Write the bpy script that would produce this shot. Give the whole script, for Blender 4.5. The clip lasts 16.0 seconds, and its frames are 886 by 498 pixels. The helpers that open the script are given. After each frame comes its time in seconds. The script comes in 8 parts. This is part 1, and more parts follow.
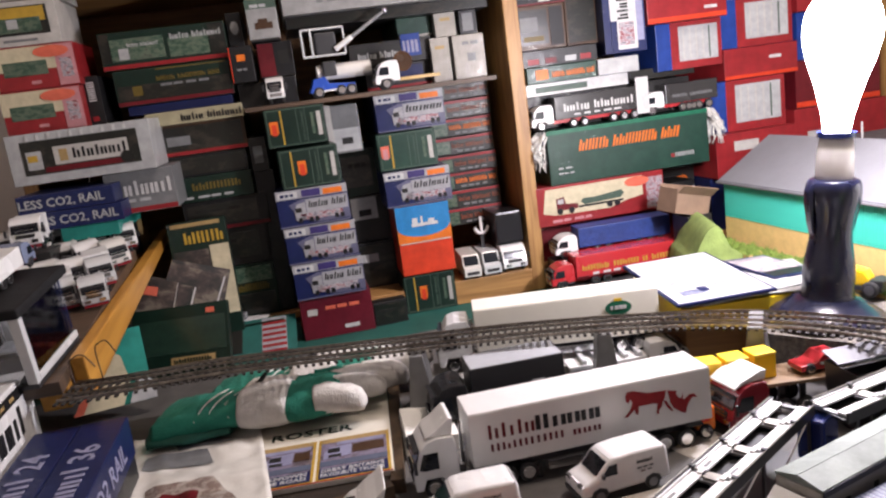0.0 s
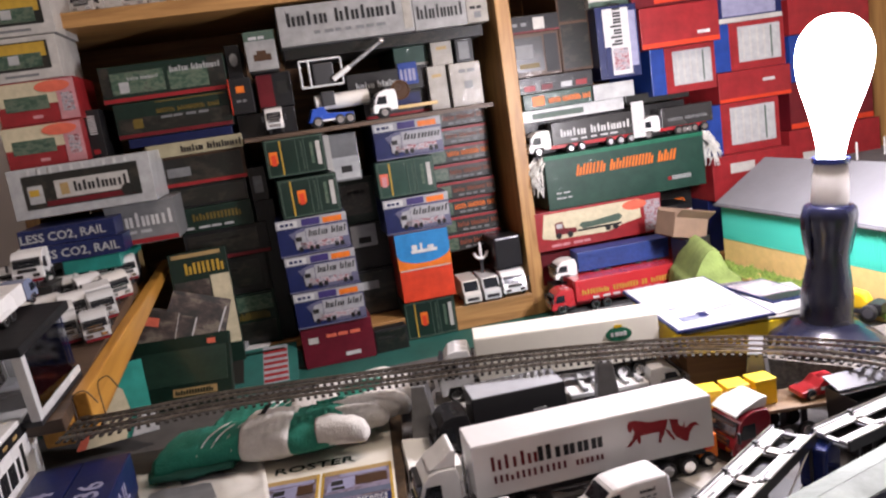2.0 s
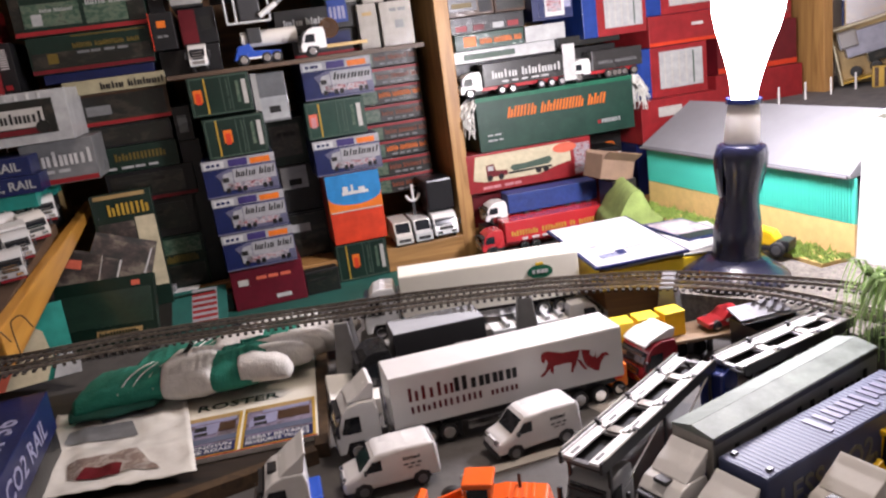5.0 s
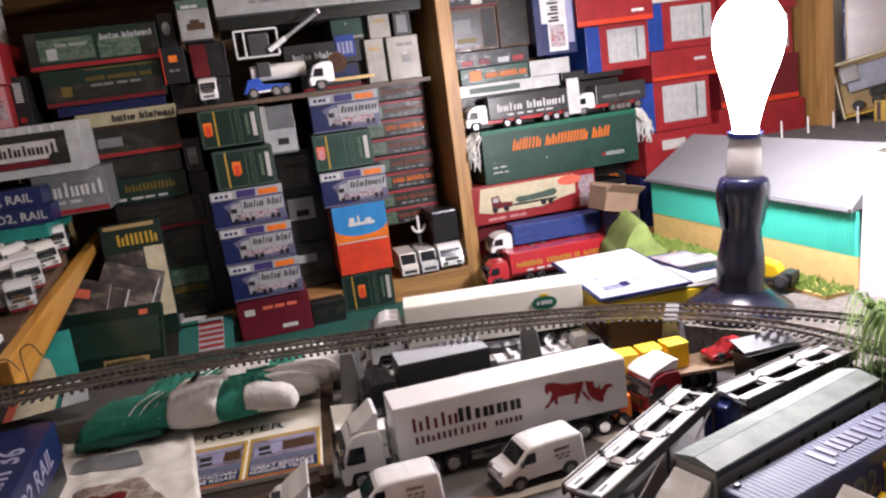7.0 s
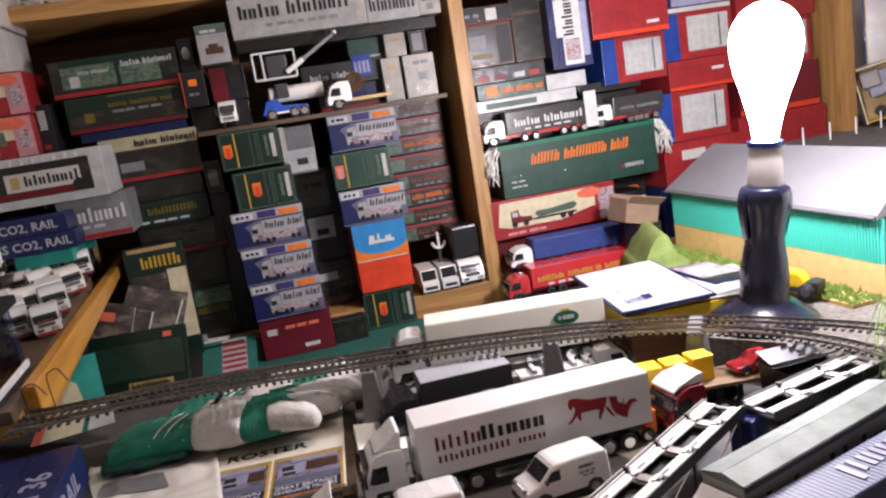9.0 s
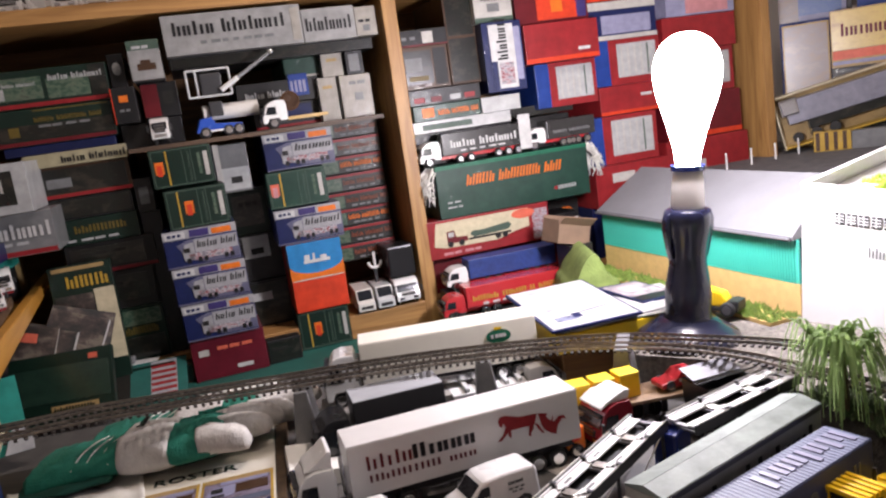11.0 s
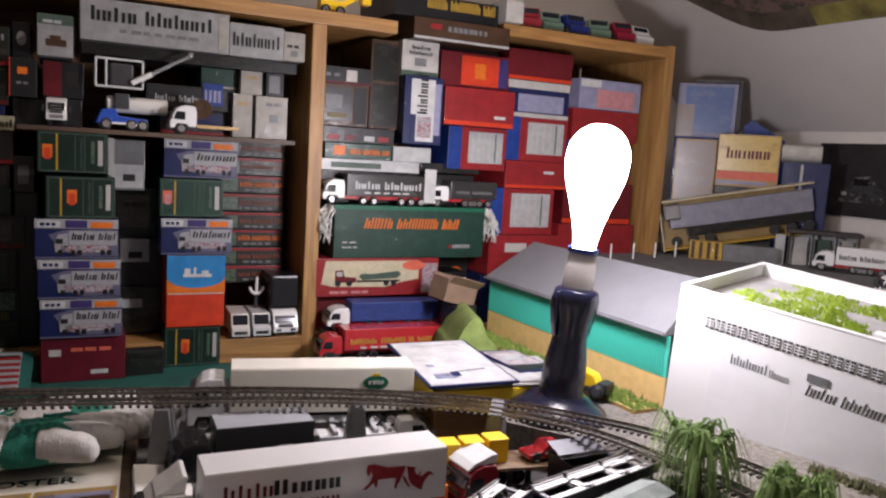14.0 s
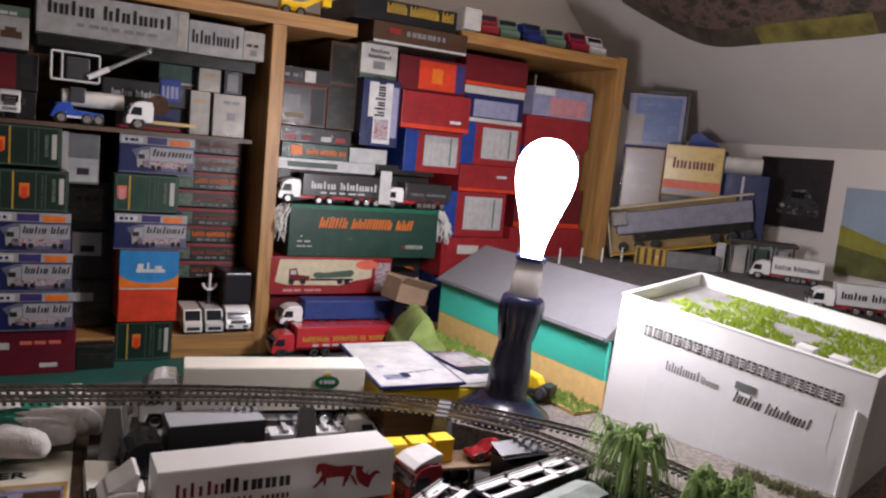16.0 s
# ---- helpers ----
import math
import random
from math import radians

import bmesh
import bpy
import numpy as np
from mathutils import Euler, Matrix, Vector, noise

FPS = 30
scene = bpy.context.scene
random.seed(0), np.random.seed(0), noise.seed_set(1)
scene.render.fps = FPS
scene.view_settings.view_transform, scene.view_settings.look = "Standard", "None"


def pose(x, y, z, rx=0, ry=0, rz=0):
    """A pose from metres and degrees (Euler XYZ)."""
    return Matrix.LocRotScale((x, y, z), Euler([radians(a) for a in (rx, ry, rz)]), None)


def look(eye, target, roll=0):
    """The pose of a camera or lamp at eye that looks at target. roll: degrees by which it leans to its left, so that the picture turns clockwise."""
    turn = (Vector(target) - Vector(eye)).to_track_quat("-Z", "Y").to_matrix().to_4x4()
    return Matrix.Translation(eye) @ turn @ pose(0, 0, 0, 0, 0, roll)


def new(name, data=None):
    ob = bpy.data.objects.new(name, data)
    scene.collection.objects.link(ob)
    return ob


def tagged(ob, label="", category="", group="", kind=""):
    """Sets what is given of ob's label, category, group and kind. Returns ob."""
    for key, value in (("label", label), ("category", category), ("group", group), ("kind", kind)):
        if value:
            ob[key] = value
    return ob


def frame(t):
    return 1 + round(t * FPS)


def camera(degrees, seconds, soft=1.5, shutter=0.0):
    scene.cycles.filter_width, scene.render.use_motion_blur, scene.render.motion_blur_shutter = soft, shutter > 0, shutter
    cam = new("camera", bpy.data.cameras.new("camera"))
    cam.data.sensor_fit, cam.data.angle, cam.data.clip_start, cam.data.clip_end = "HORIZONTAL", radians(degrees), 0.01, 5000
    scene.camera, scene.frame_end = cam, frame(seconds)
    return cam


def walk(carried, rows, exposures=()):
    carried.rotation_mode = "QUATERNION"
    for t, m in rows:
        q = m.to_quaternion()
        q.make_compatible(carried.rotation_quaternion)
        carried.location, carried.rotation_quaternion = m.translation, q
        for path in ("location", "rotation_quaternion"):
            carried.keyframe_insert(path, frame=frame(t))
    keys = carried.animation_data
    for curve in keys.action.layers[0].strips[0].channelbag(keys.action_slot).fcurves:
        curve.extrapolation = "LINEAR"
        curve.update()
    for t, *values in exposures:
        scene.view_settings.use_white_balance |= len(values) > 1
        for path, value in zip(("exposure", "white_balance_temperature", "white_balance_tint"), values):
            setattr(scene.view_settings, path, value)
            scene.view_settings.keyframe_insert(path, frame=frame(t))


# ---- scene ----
cam = camera(60.0, 16.0, soft=2.3)
PATH = [
    (0, (0.1489, 0.1270, 1.1409), (-0.2832, 2.0364, 0.7319), -7.70),
    (0.5, (0.1532, 0.1210, 1.1467), (-0.2661, 2.0357, 0.7492), -7.90),
    (1, (0.1430, 0.1180, 1.1432), (-0.3047, 2.0243, 0.7363), -6.39),
    (1.5, (0.1402, 0.1250, 1.1464), (-0.2941, 2.0329, 0.7325), -6.60),
    (2, (0.1506, 0.1240, 1.1548), (-0.2749, 2.0447, 0.7945), -8.48),
    (2.5, (0.1615, 0.1310, 1.1523), (-0.2261, 2.0473, 0.7309), -10.11),
    (3, (0.1634, 0.1270, 1.1492), (-0.2186, 2.0472, 0.7405), -9.41),
    (3.5, (0.1633, 0.1230, 1.1482), (-0.2481, 2.0351, 0.7301), -9.61),
    (4, (0.1758, 0.1250, 1.1375), (-0.2023, 2.0174, 0.6124), -8.86),
    (4.2, (0.1766, 0.1241, 1.1379), (-0.1849, 2.0145, 0.5940), -8.67),
    (6.3, (0.1852, 0.1149, 1.1416), (-0.0748, 2.0515, 0.7151), -6.81),
    (6.5, (0.1860, 0.1140, 1.1420), (-0.1201, 2.0425, 0.7093), -7.64),
    (7, (0.1810, 0.1110, 1.1422), (-0.1290, 2.0396, 0.7127), -7.64),
    (7.5, (0.1810, 0.1150, 1.1412), (-0.1500, 2.0397, 0.7100), -8.13),
    (8, (0.1811, 0.1140, 1.1432), (-0.1889, 2.0362, 0.7330), -8.82),
    (8.2, (0.1816, 0.1138, 1.1435), (-0.1918, 2.0366, 0.7392), -9.38),
    (10.3, (0.1868, 0.1112, 1.1466), (-0.1382, 2.0512, 0.7846), -8.27),
    (10.5, (0.1873, 0.1110, 1.1469), (-0.1078, 2.0532, 0.7718), -8.72),
    (11, (0.1931, 0.1060, 1.1436), (-0.0088, 2.0635, 0.7868), -8.14),
    (11.5, (0.2014, 0.1150, 1.1301), (0.0721, 2.0694, 0.7255), -8.66),
    (12, (0.1982, 0.1140, 1.1263), (0.1548, 2.0714, 0.7181), -5.46),
    (12.5, (0.1948, 0.1090, 1.1185), (0.1617, 2.0679, 0.7167), -4.26),
    (13, (0.2059, 0.1050, 1.1199), (0.3159, 2.0606, 0.7157), -1.06),
    (13.2, (0.1984, 0.1066, 1.1215), (0.2166, 2.0828, 0.8142), -2.54),
    (13.3, (0.1946, 0.1074, 1.1223), (0.1982, 2.0921, 0.8755), -2.42),
    (13.5, (0.1871, 0.1090, 1.1239), (0.2798, 2.0755, 0.7715), -0.44),
    (14, (0.1650, 0.1030, 1.1421), (0.2884, 2.0843, 0.8984), 3.48),
    (14.5, (0.1629, 0.0960, 1.1402), (0.2950, 2.0759, 0.8899), 3.38),
    (15, (0.1712, 0.0800, 1.1467), (0.3296, 2.0585, 0.9011), 2.89),
    (15.5, (0.1824, 0.0710, 1.1492), (0.3774, 2.0455, 0.8977), 2.39),
    (16, (0.1641, 0.0720, 1.1631), (0.4063, 2.0412, 0.9111), 5.40),
]
EXPOSURES = [(0, 0.64), (4.2, 0.60), (8, 0.50), (10.5, 0.46), (11.2, 0.36), (12.0, 0.04), (12.6, -0.02), (13.5, -0.14), (16, -0.34)]
walk(cam, [(t, look(eye, target, roll)) for t, eye, target, roll in PATH], EXPOSURES)

# ---- room frame: u along the shelving, v away from the viewer, z up ----
TURN = radians(23.0)
CU, SU = math.cos(TURN), math.sin(TURN)


def W(u, v, z):
    """World place of a point given along the shelving (u from the post, v behind its front)."""
    return Vector((u * CU - v * SU, 1.60 + u * SU + v * CU, z))


def at_room(u, v, z, turn=0.0):
    """Pose at a place of the room frame, turned by degrees from the shelving's line."""
    p = W(u, v, z)
    return pose(p.x, p.y, p.z, 0, 0, 23.0 + turn)


# ---- world and lights ----
world = bpy.data.worlds.new("night")
scene.world = world
world.use_nodes = True
world.node_tree.nodes["Background"].inputs[0].default_value = (0.02, 0.022, 0.03, 1)
world.node_tree.nodes["Background"].inputs[1].default_value = 0.3


def lamp(name, kind, m, watts, colour, size):
    data = bpy.data.lights.new(name, kind)
    data.energy, data.color = watts, colour
    if kind == "POINT":
        data.shadow_soft_size = size
    else:
        data.shape, data.size = "DISK", size
    ob = new(name, data)
    ob.matrix_world = m
    return ob


BULB = Vector((0.4225, 1.10, 1.1475))
lamp("bulb_light", "POINT", Matrix.Translation(BULB), 3.9, (1.0, 0.88, 1.34), 0.040)
# Fill from an assumed ceiling lamp out of view, placed to suit the brightness
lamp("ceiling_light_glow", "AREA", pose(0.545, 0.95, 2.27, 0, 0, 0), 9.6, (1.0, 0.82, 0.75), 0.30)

# ---- materials ----
MATS = {}


def mat(name, colour, rough=0.5, metal=0.0, vary=0.12, scale=40.0, bump=0.0, bump_scale=300.0, spec=0.5, coat=0.0, wear=0.0):
    """A procedural surface: base colour with mottling at two scales, fine relief and gloss."""
    if name in MATS:
        return MATS[name]
    m = bpy.data.materials.new(name)
    m.use_nodes = True
    nt = m.node_tree
    b = nt.nodes["Principled BSDF"]
    b.inputs["Roughness"].default_value = rough
    b.inputs["Metallic"].default_value = metal
    b.inputs["Specular IOR Level"].default_value = spec
    b.inputs["Coat Weight"].default_value = coat
    tc = nt.nodes.new("ShaderNodeTexCoord")
    n1 = nt.nodes.new("ShaderNodeTexNoise")
    n1.inputs["Scale"].default_value = scale
    n1.inputs["Detail"].default_value = 6
    n1.inputs["Roughness"].default_value = 0.65
    nt.links.new(tc.outputs["Object"], n1.inputs["Vector"])
    ramp = nt.nodes.new("ShaderNodeValToRGB")
    lo = [max(0, c * (1 - vary)) for c in colour]
    hi = [min(1, c * (1 + vary)) for c in colour]
    ramp.color_ramp.elements[0].color, ramp.color_ramp.elements[0].position = (*lo, 1), 0.3
    ramp.color_ramp.elements[1].color, ramp.color_ramp.elements[1].position = (*hi, 1), 0.7
    nt.links.new(n1.outputs["Fac"], ramp.inputs["Fac"])
    nt.links.new(ramp.outputs["Color"], b.inputs["Base Color"])
    n2 = nt.nodes.new("ShaderNodeTexNoise")
    n2.inputs["Scale"].default_value = scale * 0.35
    n2.inputs["Detail"].default_value = 3
    nt.links.new(tc.outputs["Object"], n2.inputs["Vector"])
    rr = nt.nodes.new("ShaderNodeMapRange")
    rr.inputs["To Min"].default_value, rr.inputs["To Max"].default_value = max(0.03, rough - 0.12), min(1, rough + 0.14)
    nt.links.new(n2.outputs["Fac"], rr.inputs["Value"])
    nt.links.new(rr.outputs["Result"], b.inputs["Roughness"])
    if bump:
        n3 = nt.nodes.new("ShaderNodeTexNoise")
        n3.inputs["Scale"].default_value = bump_scale
        n3.inputs["Detail"].default_value = 4
        nt.links.new(tc.outputs["Object"], n3.inputs["Vector"])
        bp = nt.nodes.new("ShaderNodeBump")
        bp.inputs["Strength"].default_value = bump
        bp.inputs["Distance"].default_value = 0.002
        nt.links.new(n3.outputs["Fac"], bp.inputs["Height"])
        nt.links.new(bp.outputs["Normal"], b.inputs["Normal"])
    MATS[name] = m
    return m


def wood(name, dark, light, scale=6.0, rough=0.5, stretch=(1.0, 14.0, 14.0)):
    """Wood with grain running along the object's x axis."""
    m = bpy.data.materials.new(name)
    m.use_nodes = True
    nt = m.node_tree
    b = nt.nodes["Principled BSDF"]
    tc = nt.nodes.new("ShaderNodeTexCoord")
    mp = nt.nodes.new("ShaderNodeMapping")
    mp.inputs["Scale"].default_value = stretch
    nt.links.new(tc.outputs["Object"], mp.inputs["Vector"])
    n = nt.nodes.new("ShaderNodeTexNoise")
    n.inputs["Scale"].default_value, n.inputs["Detail"].default_value, n.inputs["Distortion"].default_value = scale, 8, 1.2
    nt.links.new(mp.outputs["Vector"], n.inputs["Vector"])
    r = nt.nodes.new("ShaderNodeValToRGB")
    r.color_ramp.elements[0].color, r.color_ramp.elements[0].position = (*dark, 1), 0.32
    r.color_ramp.elements[1].color, r.color_ramp.elements[1].position = (*light, 1), 0.68
    nt.links.new(n.outputs["Fac"], r.inputs["Fac"])
    nt.links.new(r.outputs["Color"], b.inputs["Base Color"])
    bp = nt.nodes.new("ShaderNodeBump")
    bp.inputs["Strength"].default_value, bp.inputs["Distance"].default_value = 0.25, 0.001
    nt.links.new(n.outputs["Fac"], bp.inputs["Height"])
    nt.links.new(bp.outputs["Normal"], b.inputs["Normal"])
    b.inputs["Roughness"].default_value = rough
    return m


def glass(name, tint=(0.95, 0.97, 1.0), rough=0.03):
    """Thin clear plastic or glass: mostly see-through with a sharp sheen."""
    m = bpy.data.materials.new(name)
    m.use_nodes = True
    nt = m.node_tree
    nt.nodes.remove(nt.nodes["Principled BSDF"])
    out = nt.nodes["Material Output"]
    tr = nt.nodes.new("ShaderNodeBsdfTransparent")
    tr.inputs[0].default_value = (*tint, 1)
    gl = nt.nodes.new("ShaderNodeBsdfGlossy")
    gl.inputs["Roughness"].default_value = rough
    fr = nt.nodes.new("ShaderNodeFresnel")
    fr.inputs[0].default_value = 1.45
    mx = nt.nodes.new("ShaderNodeMixShader")
    nt.links.new(fr.outputs[0], mx.inputs[0])
    nt.links.new(tr.outputs[0], mx.inputs[1])
    nt.links.new(gl.outputs[0], mx.inputs[2])
    nt.links.new(mx.outputs[0], out.inputs[0])
    return m


def glow(name, colour, strength):
    m = bpy.data.materials.new(name)
    m.use_nodes = True
    nt = m.node_tree
    b = nt.nodes["Principled BSDF"]
    b.inputs["Base Color"].default_value = (0.9, 0.9, 0.88, 1)
    b.inputs["Emission Color"].default_value = (*colour, 1)
    b.inputs["Emission Strength"].default_value = strength
    return m


PAINT = {
    "white": (0.70, 0.70, 0.69), "offwhite": (0.60, 0.58, 0.54), "cream": (0.72, 0.64, 0.44), "grey": (0.22, 0.225, 0.23),
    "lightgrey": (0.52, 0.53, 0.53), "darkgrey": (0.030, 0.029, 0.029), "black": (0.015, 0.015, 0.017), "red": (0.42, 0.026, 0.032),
    "darkred": (0.20, 0.012, 0.02), "maroon": (0.19, 0.011, 0.028), "orange": (0.85, 0.20, 0.02), "yellow": (0.85, 0.55, 0.02),
    "gold": (0.60, 0.38, 0.05), "green": (0.024, 0.078, 0.055), "darkgreen": (0.007, 0.030, 0.019), "midgreen": (0.02, 0.20, 0.11),
    "teal": (0.03, 0.34, 0.28), "navy": (0.012, 0.022, 0.12), "blue": (0.02, 0.07, 0.38), "skyblue": (0.03, 0.26, 0.60),
    "purple": (0.07, 0.05, 0.22), "pink": (0.65, 0.30, 0.32), "coral": (0.80, 0.17, 0.10), "brown": (0.10, 0.05, 0.025),
    "tan": (0.48, 0.33, 0.14), "sage": (0.10, 0.16, 0.12), "scarlet": (0.75, 0.06, 0.02),
    # Gold, white and off-white copies with the dim shelf's shade put into them
    "shadedgold": (0.22, 0.155, 0.03), "deepcream": (0.42, 0.38, 0.24), "shadedwhite": (0.36, 0.36, 0.355), "shadedoffwhite": (0.40, 0.375, 0.33), "duskblue": (0.19, 0.19, 0.30), "printgrey": (0.42, 0.42, 0.44), "rust": (0.34, 0.085, 0.035), "slate": (0.026, 0.026, 0.023), "lilac": (0.34, 0.34, 0.50), "vermilion": (0.80, 0.115, 0.010), "bluegrey": (0.16, 0.19, 0.28),
}


def dim_factor(c):
    """Puts dim shelf light into card and ink: pale colours some, deep ones more."""
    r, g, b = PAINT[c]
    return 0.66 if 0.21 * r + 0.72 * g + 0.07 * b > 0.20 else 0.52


def card(c):
    """Printed, slightly glossy carton board."""
    m = mat("card_" + c, [q * dim_factor(c) for q in PAINT[c]], 0.42, 0, 0.22, 35, 0.06, 220, 0.30)
    return m if m.get("film") else film_over(m)


def film_over(m):
    """Shrink film on a carton: a glossy coat whose ripples break up the reflections."""
    nt = m.node_tree
    b = nt.nodes["Principled BSDF"]
    b.inputs["Coat Weight"].default_value = 0.26
    b.inputs["Coat Roughness"].default_value = 0.09
    tc = nt.nodes.new("ShaderNodeTexCoord")
    info = nt.nodes.new("ShaderNodeObjectInfo")
    add = nt.nodes.new("ShaderNodeVectorMath")
    nt.links.new(tc.outputs["Object"], add.inputs[0])
    nt.links.new(info.outputs["Random"], add.inputs[1])
    n = nt.nodes.new("ShaderNodeTexNoise")
    n.inputs["Scale"].default_value, n.inputs["Detail"].default_value, n.inputs["Distortion"].default_value = 38.0, 3.0, 1.5
    nt.links.new(add.outputs[0], n.inputs["Vector"])
    bp = nt.nodes.new("ShaderNodeBump")
    bp.inputs["Strength"].default_value, bp.inputs["Distance"].default_value = 0.5, 0.005
    nt.links.new(n.outputs["Fac"], bp.inputs["Height"])
    nt.links.new(bp.outputs["Normal"], b.inputs["Coat Normal"])
    m["film"] = True
    return m


def photo(name, stops, scale=70.0, rough=0.3):
    """A dim printed picture: patches of several inks broken up at two scales."""
    if name in MATS:
        return MATS[name]
    m = bpy.data.materials.new(name)
    m.use_nodes = True
    nt = m.node_tree
    b = nt.nodes["Principled BSDF"]
    tc = nt.nodes.new("ShaderNodeTexCoord")
    info = nt.nodes.new("ShaderNodeObjectInfo")
    mp = nt.nodes.new("ShaderNodeMapping")
    mp.inputs["Scale"].default_value = (1.0, 1.0, 1.7)
    nt.links.new(tc.outputs["Object"], mp.inputs["Vector"])
    add = nt.nodes.new("ShaderNodeVectorMath")
    nt.links.new(mp.outputs["Vector"], add.inputs[0])
    nt.links.new(info.outputs["Random"], add.inputs[1])
    n = nt.nodes.new("ShaderNodeTexNoise")
    n.inputs["Scale"].default_value, n.inputs["Detail"].default_value, n.inputs["Roughness"].default_value = scale, 5.0, 0.7
    nt.links.new(add.outputs[0], n.inputs["Vector"])
    r = nt.nodes.new("ShaderNodeValToRGB")
    while len(r.color_ramp.elements) < len(stops):
        r.color_ramp.elements.new(0.5)
    for k, c in enumerate(stops):
        r.color_ramp.elements[k].position = 0.30 + 0.42 * k / (len(stops) - 1)
        r.color_ramp.elements[k].color = (*c, 1)
    nt.links.new(n.outputs["Fac"], r.inputs["Fac"])
    nt.links.new(r.outputs["Color"], b.inputs["Base Color"])
    b.inputs["Roughness"].default_value = rough
    b.inputs["Coat Weight"].default_value = 0.3
    b.inputs["Coat Roughness"].default_value = 0.12
    MATS[name] = m
    return m


def ink(c):
    return mat("ink_" + c, [q * dim_factor(c) for q in PAINT[c]], 0.45, 0, 0.16, 60, 0, 300, 0.30)


def gloss(c):
    """Sprayed die-cast paint."""
    return mat("paint_" + c, PAINT[c], 0.24, 0, 0.05, 50, 0.02, 500, 0.5, 0.3)


# Dim print: inks taken near black, so the shelf's shade sits in the colour
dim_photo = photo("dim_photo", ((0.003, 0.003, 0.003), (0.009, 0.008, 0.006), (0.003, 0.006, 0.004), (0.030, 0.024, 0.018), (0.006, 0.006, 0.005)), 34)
lorry_photo = photo("lorry_photo", ((0.02, 0.015, 0.02), (0.22, 0.03, 0.04), (0.40, 0.38, 0.40), (0.06, 0.05, 0.08), (0.5, 0.5, 0.5)), 130)
green_photo = photo("green_photo", ((0.012, 0.03, 0.02), (0.03, 0.07, 0.045), (0.10, 0.13, 0.09), (0.02, 0.025, 0.02)), 90)
page_photo = photo("page_photo", ((0.010, 0.014, 0.014), (0.020, 0.022, 0.020), (0.05, 0.036, 0.034), (0.15, 0.13, 0.10), (0.04, 0.012, 0.012)), 22)
cloth_photo = photo("cloth_pattern", ((0.018, 0.016, 0.014), (0.05, 0.045, 0.030), (0.16, 0.10, 0.08), (0.03, 0.03, 0.02), (0.10, 0.10, 0.02)), 12, 0.8)
rubber = mat("rubber", (0.018, 0.018, 0.018), 0.75, 0, 0.2, 80)
plastic_black = mat("plastic_black", (0.02, 0.02, 0.022), 0.42, 0, 0.15, 60)
chrome = mat("chrome", (0.75, 0.75, 0.76), 0.16, 1.0, 0.05, 40)
steel = mat("steel", (0.42, 0.40, 0.36), 0.34, 0.9, 0.25, 90)
window_dark = mat("model_glazing", (0.012, 0.014, 0.018), 0.08, 0, 0.1, 30)
clear = glass("clear_plastic")
pine = wood("pine", (0.22, 0.105, 0.030), (0.40, 0.215, 0.070), 5.0)
pine_side = wood("pine_upright", (0.24, 0.12, 0.038), (0.42, 0.235, 0.080), 5.0, 0.5, (14.0, 14.0, 1.0))
hardboard = wood("brown_board", (0.16, 0.075, 0.025), (0.26, 0.13, 0.045), 4.0, 0.6)
dark_board = wood("dark_board", (0.045, 0.028, 0.018), (0.10, 0.06, 0.035), 5.0, 0.55)
plaster = mat("plaster", (0.62, 0.585, 0.55), 0.85, 0, 0.05, 5, 0.25, 60)
carpet = mat("carpet", (0.16, 0.13, 0.11), 0.95, 0, 0.3, 30, 0.6, 500)
asphalt = mat("model_asphalt", (0.10, 0.10, 0.105), 0.8, 0, 0.3, 40, 0.4, 700)
ballast = mat("ballast", (0.185, 0.168, 0.145), 0.9, 0, 0.6, 160, 1.0, 420)
grass_mat = mat("scatter_grass", (0.16, 0.24, 0.04), 0.9, 0, 0.55, 120, 1.0, 600)
baize = mat("baseboard_paint", (0.085, 0.08, 0.075), 0.7, 0, 0.35, 12, 0.2, 120)

# ---- mesh helpers ----


def link_mesh(name, bm, material, parent=None, label="", smooth=False):
    me = bpy.data.meshes.new(name)
    bmesh.ops.recalc_face_normals(bm, faces=bm.faces)
    bm.to_mesh(me)
    bm.free()
    if smooth:
        for p in me.polygons:
            p.use_smooth = True
    me.materials.append(material)
    ob = new(name, me)
    if parent:
        ob.parent = parent
    if label:
        ob["label"] = label
    return ob


def part(name, bm, material, parent, label="", smooth=False):
    return link_mesh(name, bm, material, parent, label, smooth)


def thing(name, m, label, category, group="", kind=""):
    ob = new(name)
    ob.empty_display_size = 0.02
    ob.matrix_world = m
    return tagged(ob, label, category, group, kind)


def structure(name, bm, material, label, category, smooth=False):
    return tagged(link_mesh(name, bm, material, None, "", smooth), label, category, "", "structure")


def block(bm, x0, x1, y0, y1, z0, z1, bevel=0.0, m=None):
    """A box, its edges rounded by bevel."""
    r = bmesh.ops.create_cube(bm, size=1.0)
    mm = Matrix.Translation(((x0 + x1) / 2, (y0 + y1) / 2, (z0 + z1) / 2)) @ Matrix.Diagonal((x1 - x0, y1 - y0, z1 - z0, 1))
    bmesh.ops.transform(bm, matrix=mm, verts=r["verts"])
    vs = r["verts"]
    if bevel:
        es = list({e for v in vs for e in v.link_edges})
        out = bmesh.ops.bevel(bm, geom=es, offset=bevel, segments=2, affect="EDGES", profile=0.6)
        vs = list({v for f in out["faces"] for v in f.verts} | {v for v in vs if v.is_valid})
    if m is not None:
        bmesh.ops.transform(bm, matrix=m, verts=vs)
    return vs


def box_bm(x0, x1, y0, y1, z0, z1, bevel=0.0):
    bm = bmesh.new()
    block(bm, x0, x1, y0, y1, z0, z1, bevel)
    return bm


